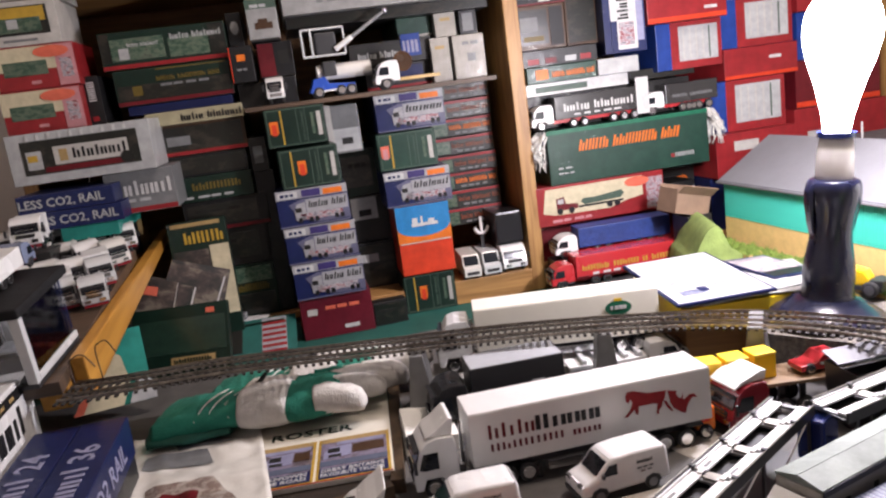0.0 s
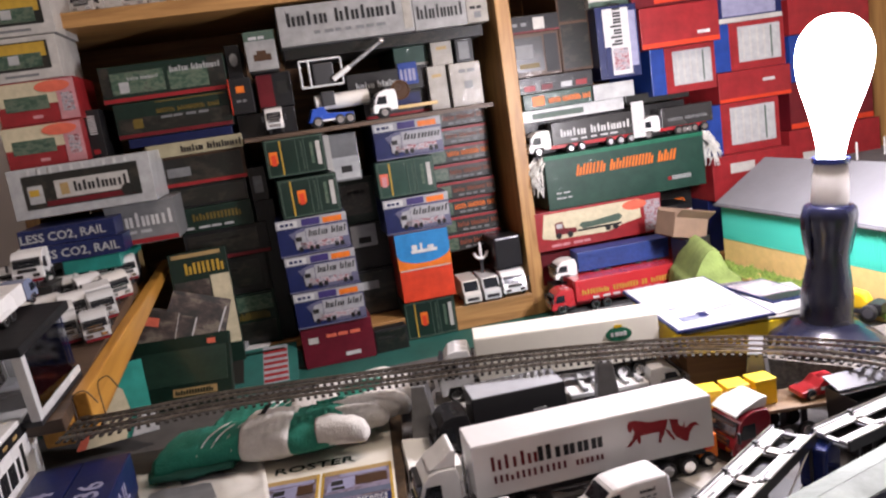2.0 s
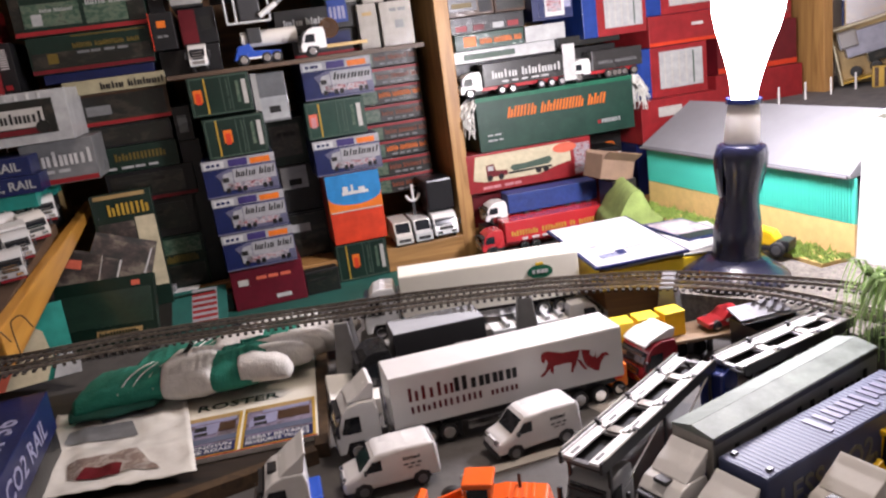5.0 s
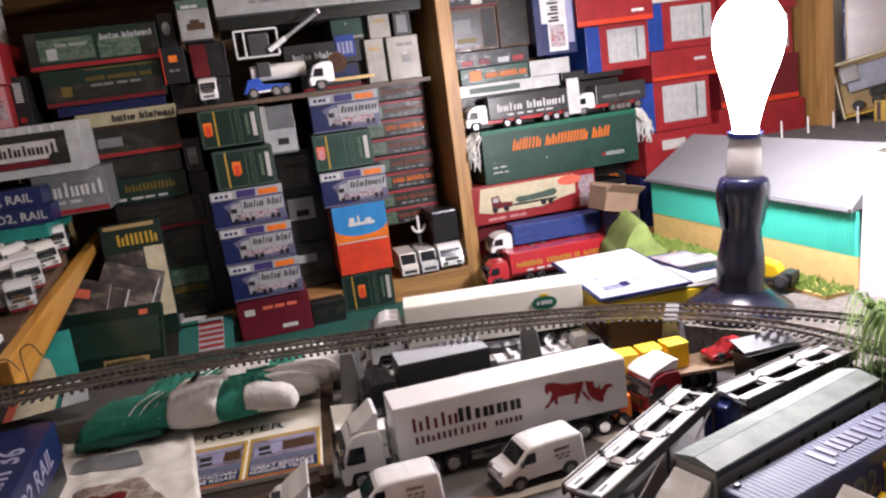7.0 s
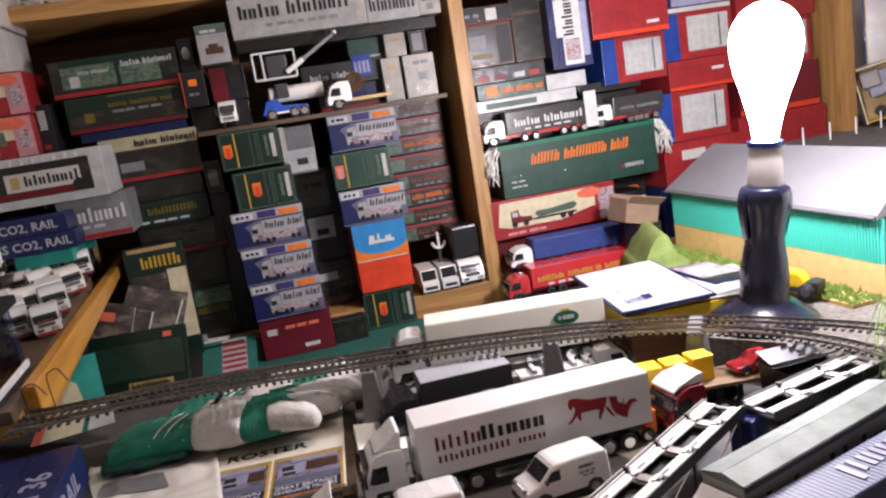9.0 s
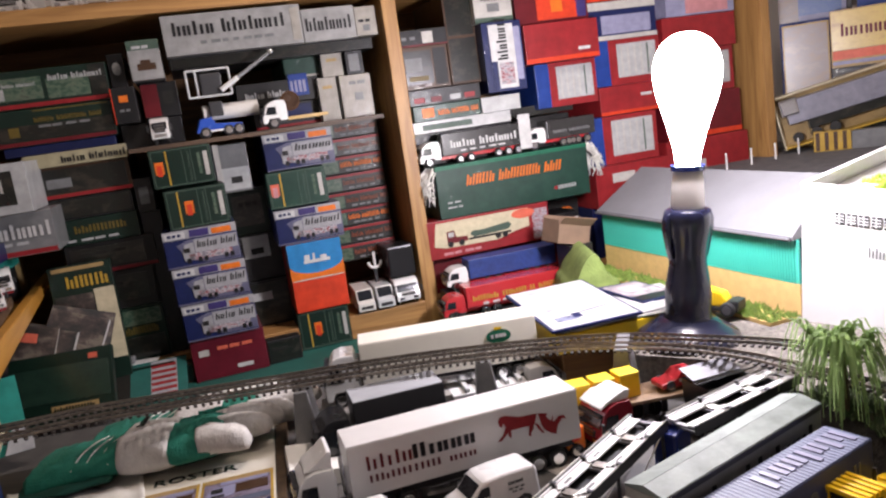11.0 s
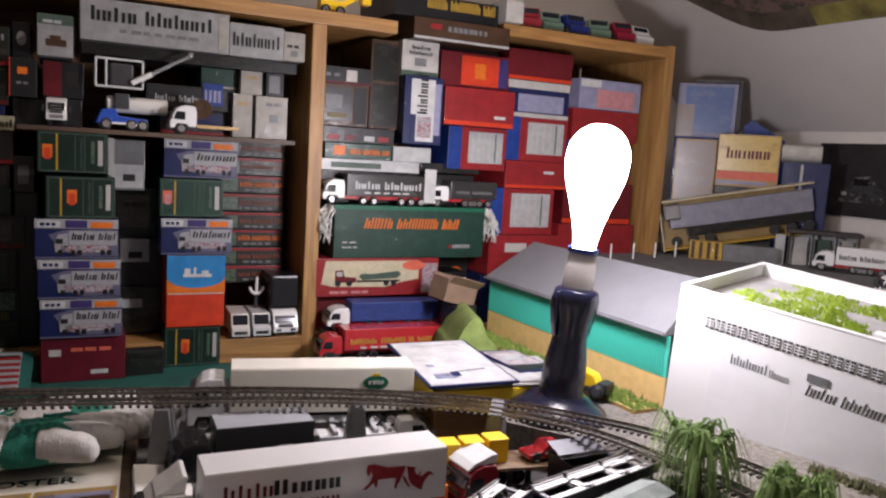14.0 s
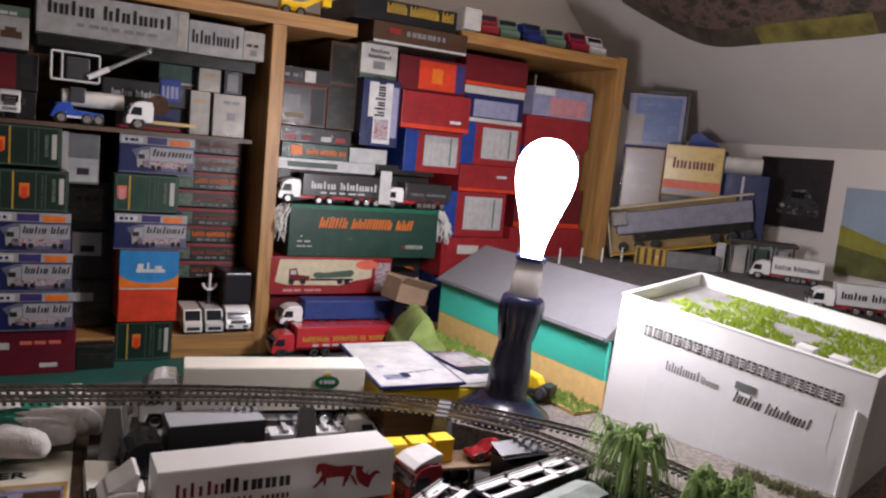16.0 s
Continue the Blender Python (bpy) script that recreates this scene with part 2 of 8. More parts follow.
def tube(bm, a, b, r0, r1=None, n=12, caps=True):
    """A straight round bar from a to b."""
    a, b = Vector(a), Vector(b)
    r1 = r0 if r1 is None else r1
    q = (b - a).to_track_quat("Z", "Y").to_matrix().to_4x4()
    r = bmesh.ops.create_cone(bm, cap_ends=caps, segments=n, radius1=r0, radius2=r1, depth=(b - a).length)
    bmesh.ops.transform(bm, matrix=Matrix.Translation((a + b) / 2) @ q, verts=r["verts"])
    return r["verts"]


def tube_bm(a, b, r0, r1=None, n=12):
    bm = bmesh.new()
    tube(bm, a, b, r0, r1, n)
    return bm


def lathe(profile, n=28):
    """A turned shape from (radius, height) pairs."""
    bm = bmesh.new()
    rings = []
    for r, z in profile:
        rings.append([bm.verts.new((r * math.cos(2 * math.pi * k / n), r * math.sin(2 * math.pi * k / n), z)) for k in range(n)])
    for a, b in zip(rings, rings[1:]):
        for k in range(n):
            bm.faces.new((a[k], a[(k + 1) % n], b[(k + 1) % n], b[k]))
    bm.faces.new(rings[0])
    bm.faces.new(rings[-1])
    return bm


def prism(outline, y0, y1, bevel=0.0):
    """An outline in x, z pushed from y0 to y1."""
    bm = bmesh.new()
    a = [bm.verts.new((x, y0, z)) for x, z in outline]
    b = [bm.verts.new((x, y1, z)) for x, z in outline]
    bm.faces.new(a)
    bm.faces.new(b)
    n = len(a)
    for k in range(n):
        bm.faces.new((a[k], a[(k + 1) % n], b[(k + 1) % n], b[k]))
    if bevel:
        bmesh.ops.recalc_face_normals(bm, faces=bm.faces)
        bmesh.ops.bevel(bm, geom=list(bm.edges), offset=bevel, segments=2, affect="EDGES", profile=0.6)
    return bm


def plan_slab(points, z0, z1):
    """A plan outline raised from z0 to z1."""
    bm = bmesh.new()
    a = [bm.verts.new((x, y, z0)) for x, y in points]
    b = [bm.verts.new((x, y, z1)) for x, y in points]
    bm.faces.new(a)
    bm.faces.new(b)
    n = len(a)
    for k in range(n):
        bm.faces.new((a[k], a[(k + 1) % n], b[(k + 1) % n], b[k]))
    return bm


def wordmark(pattern, size, bold=0.0, depth=0.0003, spacing=1.0, slant=0.0):
    """A trade mark as plain thin upright bars of its size, tall and low, with no letters."""
    bm = bmesh.new()
    pen = 0.0
    for ch in pattern:
        high = 1.0 if ch in "XOIl" else 0.72
        wide = {"X": 0.41, "O": 0.45, "o": 0.39, "I": 0.23, "l": 0.22, "i": 0.22, " ": 0.22}[ch] + bold
        if ch in "XOo":
            stem = (0.135 + bold * 1.5) * size
            block(bm, pen * size, pen * size + stem, 0.0, high * size, -depth, depth)
            block(bm, (pen + wide) * size - stem, (pen + wide) * size, 0.0, high * size * (0.72 if ch == "X" else 1.0), -depth, depth)
        elif ch != " ":
            block(bm, (pen + 0.05) * size, (pen + 0.05) * size + (0.135 + bold * 1.5) * size, 0.0, high * size, -depth, depth)
        pen += wide + 0.12 * spacing
    for v in bm.verts:
        v.co.x += slant * v.co.y
    return bm


def words(text, size, bold=0.0, depth=0.0003, spacing=1.0, slant=0.0):
    """Lettering as a mesh, in x and y, its left end at x = 0 on the base line; size is the capital height."""
    if text.startswith("~"):
        return wordmark(text[1:], size, bold, depth, spacing, slant)
    cu = bpy.data.curves.new("letters", "FONT")
    cu.body, cu.size, cu.offset, cu.extrude = text, size / 0.69, bold * size, depth
    cu.space_character, cu.shear, cu.resolution_u = spacing, slant, 2
    ob = bpy.data.objects.new("letters", cu)
    me = bpy.data.meshes.new_from_object(ob)
    bpy.data.objects.remove(ob)
    bpy.data.curves.remove(cu)
    bm = bmesh.new()
    bm.from_mesh(me)
    bpy.data.meshes.remove(me)
    return bm


def fit_width(bm, width):
    xs = [v.co.x for v in bm.verts]
    k = width / max(1e-6, max(xs) - min(xs))
    x0 = min(xs)
    for v in bm.verts:
        v.co.x = (v.co.x - x0) * k
    return bm


FRONT = Euler((radians(90), 0, 0)).to_matrix().to_4x4()


def lettering(parent, text, x, z, size, material, width=None, y=-0.0009, m=None, bold=0.02, spacing=1.0, slant=0.0, name="lettering", label=""):
    """Raised print on the front (-y) side of a thing, or on any side by m."""
    bm = words(text, size, bold, 0.0003, spacing, slant)
    if width:
        fit_width(bm, width)
    bmesh.ops.transform(bm, matrix=(m if m is not None else Matrix.Translation((x, y, z)) @ FRONT), verts=bm.verts)
    return part(name, bm, material, parent, label)


def panel(parent, name, x0, x1, z0, z1, material, y=-0.0004, label="", thick=0.0008, bevel=0.0):
    return part(name, box_bm(x0, x1, y - thick / 2, y + thick / 2, z0, z1, bevel), material, parent, label)


def bars(parent, x0, x1, z, size, material, n=4, y=-0.0009, name="print_bar"):
    """Small print too fine to read, as bars."""
    w = (x1 - x0) / n
    rnd = random.Random(int(x0 * 1e4) + int(z * 1e4))
    for k in range(n):
        panel(parent, name, x0 + k * w, x0 + k * w + w * rnd.uniform(0.55, 0.9), z, z + size, material, y)


def carton(name, m, w, h, d, colour, label, category="box", group="", bevel=0.0012):
    """A carton: its front lower left edge at the pose, its width along x, its depth behind."""
    t = thing(name, m, label, category, group)
    bm = box_bm(0, w, 0, d, 0, h, bevel)
    part("body", bm, card(colour), t)
    return t


# ---- room ----
def quad_wall(pts, thick, name, material, label, category):
    """A flat wall through four corners, thick outwards (to the left of its run)."""
    bm = bmesh.new()
    a = [Vector(p) for p in pts]
    n = (a[1] - a[0]).cross(a[3] - a[0]).normalized() * thick
    lo = [bm.verts.new(p) for p in a]
    hi = [bm.verts.new(p + n) for p in a]
    bm.faces.new(lo)
    bm.faces.new(hi)
    for k in range(4):
        bm.faces.new((lo[k], lo[(k + 1) % 4], hi[(k + 1) % 4], hi[k]))
    return structure(name, bm, material, label, category)


UL, UR, VB, VF, ZC, KNEE = -1.35, 1.36, 0.42, -2.6, 2.4, 1.262
UC = UR - (ZC - KNEE)
quad_wall([W(UL, VF, 0), W(UR, VF, 0), W(UR, VB, 0), W(UL, VB, 0)], -0.05, "floor", carpet, "brown carpeted attic floor under the table", "floor")
quad_wall([W(UL, VB, 0), W(UR, VB, 0), W(UR, VB, ZC), W(UL, VB, ZC)], -0.08, "wall_back", plaster, "plain off-white plaster wall behind the shelves", "wall")
quad_wall([W(UL, VF, 0), W(UL, VB, 0), W(UL, VB, ZC), W(UL, VF, ZC)], -0.08, "wall_left", plaster, "plain off-white plaster side wall", "wall")
quad_wall([W(UR, VB, 0), W(UR, VF, 0), W(UR, VF, KNEE), W(UR, VB, KNEE)], -0.08, "wall_knee", plaster, "low off-white knee wall under the sloping ceiling", "wall")
# Unseen near wall and flat ceiling close the room so lamp light bounces
quad_wall([W(UR, VF, 0), W(UL, VF, 0), W(UL, VF, ZC), W(UR, VF, ZC)], -0.08, "wall_near", plaster, "unseen off-white plaster wall closing the attic", "wall")
quad_wall([W(UR, VB, KNEE), W(UR, VF, KNEE), W(UC, VF, ZC), W(UC, VB, ZC)], -0.06, "ceiling_slope", plaster, "sloping off-white attic ceiling", "ceiling")
quad_wall([W(UL, VF, ZC), W(UC, VF, ZC), W(UC, VB, ZC), W(UL, VB, ZC)], 0.06, "ceiling", plaster, "unseen flat off-white ceiling closing the attic", "ceiling")

# ---- tables and boards ----
def room_slab(u0, u1, v0, v1, z0, z1, bevel=0.0):
    bm = bmesh.new()
    block(bm, u0, u1, v0, v1, z0, z1, bevel)
    return bm


table = thing("layout_table", at_room(0, 0, 0), "large wooden table carrying the model layout", "table")
part("tabletop", room_slab(-1.05, 1.34, -1.20, -0.20, 0.66, 0.70, 0.003), dark_board, table)
for u, v in ((-1.0, -1.15), (1.28, -1.15), (-1.0, -0.26), (1.28, -0.26)):
    part("leg", room_slab(u - 0.03, u + 0.03, v - 0.03, v + 0.03, 0.0, 0.66, 0.003), dark_board, table)

# teal shelf base with a raw chipboard edge
ledge = thing("shelf_plinth", at_room(0, 0, 0), "teal-topped plinth board with a raw tan edge under the shelves", "board")
part("teal_top", room_slab(-0.95, 1.34, -0.185, 0.38, 0.705, 0.725), mat("teal_board", (0.014, 0.095, 0.076), 0.6, 0, 0.2, 20, 0.2, 150), ledge)
part("plinth", room_slab(-0.95, 1.34, -0.18, 0.38, 0.0, 0.7045), mat("chipboard", (0.42, 0.29, 0.14), 0.75, 0, 0.25, 60, 0.4, 300), ledge)

board = thing("layout_baseboard", Matrix(), "grey painted baseboard of the truck yard", "board")
p = [W(-0.95, -1.15, 0), W(1.30, -1.15, 0), W(1.30, -0.20, 0), W(-0.95, -0.20, 0)]
part("deck", plan_slab([(q.x, q.y) for q in p], 0.7005, 0.750), baize, board)
hill = thing("raised_board", Matrix(), "raised ballast-covered board carrying the track and buildings", "board")
part("deck", plan_slab([(0.470, 0.885), (0.506, 0.790), (0.532, 0.660), (0.562, 0.52), (1.30, 0.60), (1.34, 1.66), (0.70, 1.80), (0.36, 1.62), (0.305, 1.42), (0.322, 1.06), (0.40, 1.015)], 0.7505, 0.802), ballast, hill)

# ---- shelving ----
rack = thing("shelving_unit", at_room(0, 0, 0), "tall pine shelving unit crammed with boxed model trucks", "shelving")
part("post", room_slab(-0.012, 0.016, 0.0, 0.30, 0.726, 1.372, 0.002), pine_side, rack)
part("top_board", room_slab(-0.86, 0.16, 0.0, 0.34, 1.3725, 1.398, 0.002), pine, rack)
part("bottom_board", room_slab(-0.86, 0.85, 0.001, 0.34, 0.7255, 0.772, 0.002), pine, rack)
part("back_panel", room_slab(-0.86, 0.85, 0.345, 0.355, 0.726, 1.46), hardboard, rack)
part("upright", room_slab(-0.885, -0.8605, 0.0, 0.34, 0.726, 1.398, 0.002), pine_side, rack)
part("upright", room_slab(0.851, 0.875, 0.0, 0.34, 0.726, 1.43, 0.002), pine_side, rack)
part("mid_shelf", room_slab(-0.50, -0.0450, -0.022, 0.30, 1.1425, 1.150), dark_board, rack)
part("upper_board", room_slab(0.40, 0.85, 0.0, 0.34, 1.40, 1.425, 0.002), pine, rack)


def shelf_box(name, u, v, z, w, h, d, colour, label, turn=0.0, category="box", group="boxed model trucks"):
    return carton(name, at_room(u, v, z, turn), w, h, d, colour, label, category, group)


def navy_box(u, v, z, w, h, label, text="~Xolio Xlol", turn=0.0):
    """Dark blue and white lorry carton end with a picture of the model."""
    t = shelf_box("model_carton", u, v, z, w, h, 0.20, "navy", label, turn)
    panel(t, "top_band", 0, w, h * 0.76, h, card("printgrey"))
    panel(t, "logo_patch", w * 0.03, w * 0.30, h * 0.79, h * 0.95, ink("white"), -0.001)
    bars(t, w * 0.06, w * 0.27, h * 0.83, h * 0.08, ink("navy"), 3, -0.0016)
    panel(t, "corner_flash", w * 0.66, w * 0.93, h * 0.78, h * 0.93, ink("orange"), -0.001)
    part("swoosh", prism([(w * 0.16, h * 0.60), (w * 0.34, h * 0.72), (w, h * 0.74), (w, h * 0.06), (w * 0.52, h * 0.06), (w * 0.30, h * 0.20)], -0.0008, -0.0001), ink("duskblue"), t)
    panel(t, "trailer_print", w * 0.40, w * 0.985, h * 0.34, h * 0.70, ink("printgrey"), -0.0013)
    part("cab_print", prism([(w * 0.24, h * 0.16), (w * 0.23, h * 0.40), (w * 0.27, h * 0.60), (w * 0.39, h * 0.64), (w * 0.39, h * 0.16)], -0.0017, -0.0009), ink("printgrey"), t)
    panel(t, "cab_glass", w * 0.245, w * 0.33, h * 0.38, h * 0.50, ink("darkgrey"), -0.0019)
    panel(t, "chassis_print", w * 0.30, w * 0.90, h * 0.16, h * 0.33, lorry_photo, -0.0013)
    for k in (0.27, 0.42, 0.50, 0.78, 0.86):
        panel(t, "wheel_print", w * k, w * (k + 0.055), h * 0.09, h * 0.22, ink("black"), -0.0017)
    panel(t, "blue_flash", w * 0.36, w * 0.62, h * 0.78, h * 0.97, ink("purple"), -0.0009)
    panel(t, "base_line", 0.0, w, 0.0, h * 0.035, ink("duskblue"), -0.0006)
    lettering(t, text, w * 0.43, h * 0.47, h * 0.19, ink("black"), w * 0.54, -0.0018, slant=0.15)
    return t


def green_box(u, v, z, w, h, label, base="darkgreen", mark="orange", turn=0.0, rule=0.20, seal=0.30):
    """Dark green carton end with a gold rule and a square badge."""
    t = shelf_box("model_carton", u, v, z, w, h, 0.20, base, label, turn)
    panel(t, "gold_rule", w * rule, w * (rule + 0.025), h * 0.05, h * 0.95, ink("gold"))
    panel(t, "badge", w * seal, w * (seal + 0.14), h * 0.36, h * 0.68, ink(mark))
    bm = words("~Xolio Xlolooil", h * 0.07)
    fit_width(bm, h * 0.75)
    bmesh.ops.transform(bm, matrix=Matrix.Translation((w * 0.64, -0.0008, h * 0.12)) @ FRONT @ Matrix.Rotation(radians(90), 4, "Z"), verts=bm.verts)
    part("lettering", bm, ink("sage"), t)
    for x0, x1, z0, z1 in ((0.03, 0.97, 0.03, 0.055), (0.03, 0.97, 0.945, 0.97), (0.03, 0.045, 0.06, 0.94), (0.955, 0.97, 0.06, 0.94)):
        panel(t, "rim_line", w * x0, w * x1, h * z0, h * z1, ink("sage"), -0.0005)
    panel(t, "print_column", w * 0.76, w * 0.81, h * 0.25, h * 0.80, green_photo, -0.0006)
    for x in (0.525, 0.665):
        panel(t, "pale_rule", w * x, w * (x + 0.012), h * 0.08, h * 0.92, ink("sage"), -0.0006)
    panel(t, "badge_shadow", w * (seal + 0.03), w * (seal + 0.11), h * 0.32, h * 0.60, ink("scarlet" if mark == "orange" else "pink"), -0.0010)
    panel(t, "side_strip", w * 0.86, w * 0.93, h * 0.2, h * 0.82, ink("offwhite"))
    return t


green_box(-0.470, -0.05, 1.076, 0.103, 0.066, "dark green card box with orange badge on the box stack", rule=0.26, seal=0.07)
green_box(-0.458, -0.06, 1.003, 0.103, 0.068, "dark green card box with orange badge under another box", turn=2)
navy_box(-0.474, -0.06, 0.937, 0.124, 0.0645, "blue and white truck box in a tall stack")
navy_box(-0.470, -0.06, 0.8705, 0.124, 0.0645, "blue and white truck box in the middle of a stack", turn=-1)
navy_box(-0.467, -0.06, 0.804, 0.124, 0.0645, "blue and white truck box above a maroon one")
b = shelf_box("model_carton", -0.466, -0.05, 0.7255, 0.130, 0.077, 0.20, "maroon", "maroon card box at the foot of a stack")
panel(b, "price_sticker", 0.012, 0.030, 0.045, 0.056, ink("offwhite"))
bars(b, 0.045, 0.11, 0.052, 0.006, ink("coral"), 3)
bars(b, 0.075, 0.118, 0.012, 0.007, ink("white"), 1)
navy_box(-0.273, 0.0, 1.074, 0.128, 0.067, "blue and white truck box on a stack", "~Xoiooo")
green_box(-0.279, 0.0, 1.003, 0.110, 0.068, "teal green card box with red badge", "green", "coral", turn=-1, rule=0.22, seal=0.05)
navy_box(-0.277, -0.01, 0.936, 0.124, 0.0645, "blue and white truck box on an orange one", "~Xlolooil")
b = shelf_box("model_carton", -0.266, -0.01, 0.802, 0.102, 0.132, 0.20, "scarlet", "tall blue and orange model box with white script")
panel(b, "orange_band", 0.0, 0.102, 0.062, 0.132, card("orange"))
bm = bmesh.new()
vs = [bm.verts.new((0.051 + 0.051 * math.cos(a), -0.0010, 0.092 - 0.020 * math.sin(a))) for a in [math.pi * k / 12 for k in range(13)]]
vs += [bm.verts.new((0.0, -0.0010, 0.132)), bm.verts.new((0.102, -0.0010, 0.132))]
bm.faces.new(vs)
part("blue_field", bm, card("skyblue"), b)
panel(b, "script_mark", 0.028, 0.078, 0.092, 0.098, ink("white"), -0.0016)
panel(b, "script_mark", 0.030, 0.040, 0.098, 0.108, ink("white"), -0.0016)
panel(b, "script_mark", 0.046, 0.050, 0.098, 0.110, ink("white"), -0.0016)
panel(b, "script_mark", 0.060, 0.072, 0.098, 0.104, ink("white"), -0.0016)
panel(b, "fold_line", 0.002, 0.100, 0.0605, 0.0625, ink("offwhite"), -0.0012)
green_box(-0.268, 0.0, 0.7255, 0.100, 0.074, "dark green card box at the foot of a stack")

# long grey-green boxes behind
n = 8
for k in range(n):
    z = 0.864 + k * 0.0358
    t = shelf_box("long_carton", -0.160, 0.09 + 0.004 * (k % 3), z, 0.128, 0.0350, 0.22, "slate", "long grey-green truck box with red line and orange lettering", turn=(-1) ** k * 0.8, group="long boxes behind the stack")
    panel(t, "red_line", 0.0, 0.127, 0.0285, 0.0335, ink("red"))
    lettering(t, "~XOOIX XXOOOOX XXO" if k % 3 == 2 else "~Xolio Xlolooil Xlo", 0.040, 0.0125, 0.010, ink("orange" if k % 3 == 2 else "rust"), 0.084)
    bars(t, 0.050, 0.110, 0.004, 0.004, ink("grey"), 4)
    panel(t, "dim_picture", 0.004, 0.036, 0.003, 0.027, green_photo)

# ---- boxes in the left bay ----
def text_box(name, u, v, z, w, h, d, colour, label, text="", tcol="offwhite", tx=0.1, tz=0.35, ts=0.3, tw=0.7, turn=0.0, stripe="", group="boxed model trucks"):
    t = shelf_box(name, u, v, z, w, h, d, colour, label, turn, group=group)
    if stripe:
        panel(t, "stripe", 0.001, w - 0.001, h * 0.02, h * 0.13, ink(stripe))
    if text:
        lettering(t, text, w * tx, h * tz, h * ts, ink(tcol), w * tw)
    return t


b = text_box("long_carton", -0.718, 0.0, 1.240, 0.208, 0.062, 0.25, "darkgreen", "long dark green truck box with red lower edge", "~Xolio Xlolooil", "lightgrey", 0.56, 0.66, 0.16, 0.40, 0.0, "red")
panel(b, "picture", 0.018, 0.105, 0.014, 0.050, green_photo)
panel(b, "corner_print", 0.002, 0.017, 0.012, 0.060, dim_photo)
panel(b, "cab_print", 0.030, 0.046, 0.016, 0.034, ink("lightgrey"), -0.001)
lettering(b, "~Xolio Xlolooil", 0.045, 0.036, 0.006, ink("lightgrey"), 0.050, -0.001)
panel(b, "window", 0.112, 0.178, 0.012, 0.044, green_photo)
panel(b, "window", 0.180, 0.206, 0.010, 0.060, dim_photo)
b = text_box("long_carton", -0.706, 0.0, 1.1785, 0.194, 0.060, 0.25, "darkgreen", "long black-green truck box with gold lettering", "~XOOIX XXOOOOX XXO", "shadedgold", 0.36, 0.62, 0.13, 0.54, -1.0, "darkred")
panel(b, "dim_picture", 0.004, 0.190, 0.010, 0.034, dim_photo)
panel(b, "cab_print", 0.028, 0.044, 0.016, 0.032, ink("shadedgold"), -0.0010)
panel(b, "yellow_edge", 0.07, 0.188, 0.0555, 0.0575, ink("shadedgold"))
bars(b, 0.075, 0.16, 0.028, 0.004, ink("grey"), 4)
text_box("long_carton", -0.694, 0.01, 1.1625, 0.176, 0.0155, 0.25, "navy", "flat dark blue model box in the stack")
text_box("long_carton", -0.668, -0.002, 1.1385, 0.164, 0.0235, 0.25, "deepcream", "long cream truck box with dark lettering", "~Xolio Xlolooil", "darkgrey", 0.36, 0.22, 0.5, 0.62)
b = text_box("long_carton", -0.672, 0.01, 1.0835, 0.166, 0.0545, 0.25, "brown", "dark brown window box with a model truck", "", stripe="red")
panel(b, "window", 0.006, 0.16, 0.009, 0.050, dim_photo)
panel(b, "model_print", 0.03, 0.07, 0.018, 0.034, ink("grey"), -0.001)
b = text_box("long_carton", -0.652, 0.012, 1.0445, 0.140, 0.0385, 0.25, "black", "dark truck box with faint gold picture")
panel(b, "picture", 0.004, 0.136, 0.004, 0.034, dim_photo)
b = text_box("long_carton", -0.650, 0.010, 0.9995, 0.140, 0.0445, 0.25, "darkgreen", "dark green truck box with gold lettering", "~XXOOOOX", "shadedgold", 0.25, 0.45, 0.28, 0.6)
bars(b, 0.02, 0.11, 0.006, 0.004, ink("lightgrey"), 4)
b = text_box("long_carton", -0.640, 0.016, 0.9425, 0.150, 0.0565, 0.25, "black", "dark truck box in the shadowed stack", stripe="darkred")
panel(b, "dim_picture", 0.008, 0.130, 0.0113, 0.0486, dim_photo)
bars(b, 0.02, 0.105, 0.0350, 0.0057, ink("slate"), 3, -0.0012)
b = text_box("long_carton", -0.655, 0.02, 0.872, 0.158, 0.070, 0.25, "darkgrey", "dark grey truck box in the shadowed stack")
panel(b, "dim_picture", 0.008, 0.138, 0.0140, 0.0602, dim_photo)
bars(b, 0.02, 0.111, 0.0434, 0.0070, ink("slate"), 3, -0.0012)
b = text_box("long_carton", -0.650, 0.014, 0.7725, 0.150, 0.099, 0.25, "darkgreen", "large dark green truck box on the bottom shelf", "~XOOIX XXOOOOX", "shadedgold", 0.2, 0.5, 0.14, 0.7)
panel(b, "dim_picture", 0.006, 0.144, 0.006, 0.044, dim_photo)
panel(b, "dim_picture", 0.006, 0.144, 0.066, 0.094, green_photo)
# small cartons between the stacks
b = text_box("small_carton", -0.507, 0.02, 1.1505, 0.045, 0.042, 0.2, "darkgrey", "small dark carton on the shelf")
b = text_box("small_carton", -0.507, 0.02, 1.255, 0.026, 0.060, 0.2, "black", "narrow black carton with a white oval label")
bm = lathe([(0.0001, 0), (0.007, 0), (0.007, 0.0006)], 18)
bmesh.ops.transform(bm, matrix=Matrix.Translation((0.013, -0.0004, 0.034)) @ Matrix.Diagonal((1, 1, 1.6, 1)) @ FRONT, verts=bm.verts)
part("oval_label", bm, ink("lightgrey"), b)
b = text_box("small_carton", -0.470, -0.02, 1.262, 0.052, 0.066, 0.2, "shadedwhite", "white carton with teal top and a jeep picture")
panel(b, "top_band", 0, 0.052, 0.050, 0.066, card("sage"))
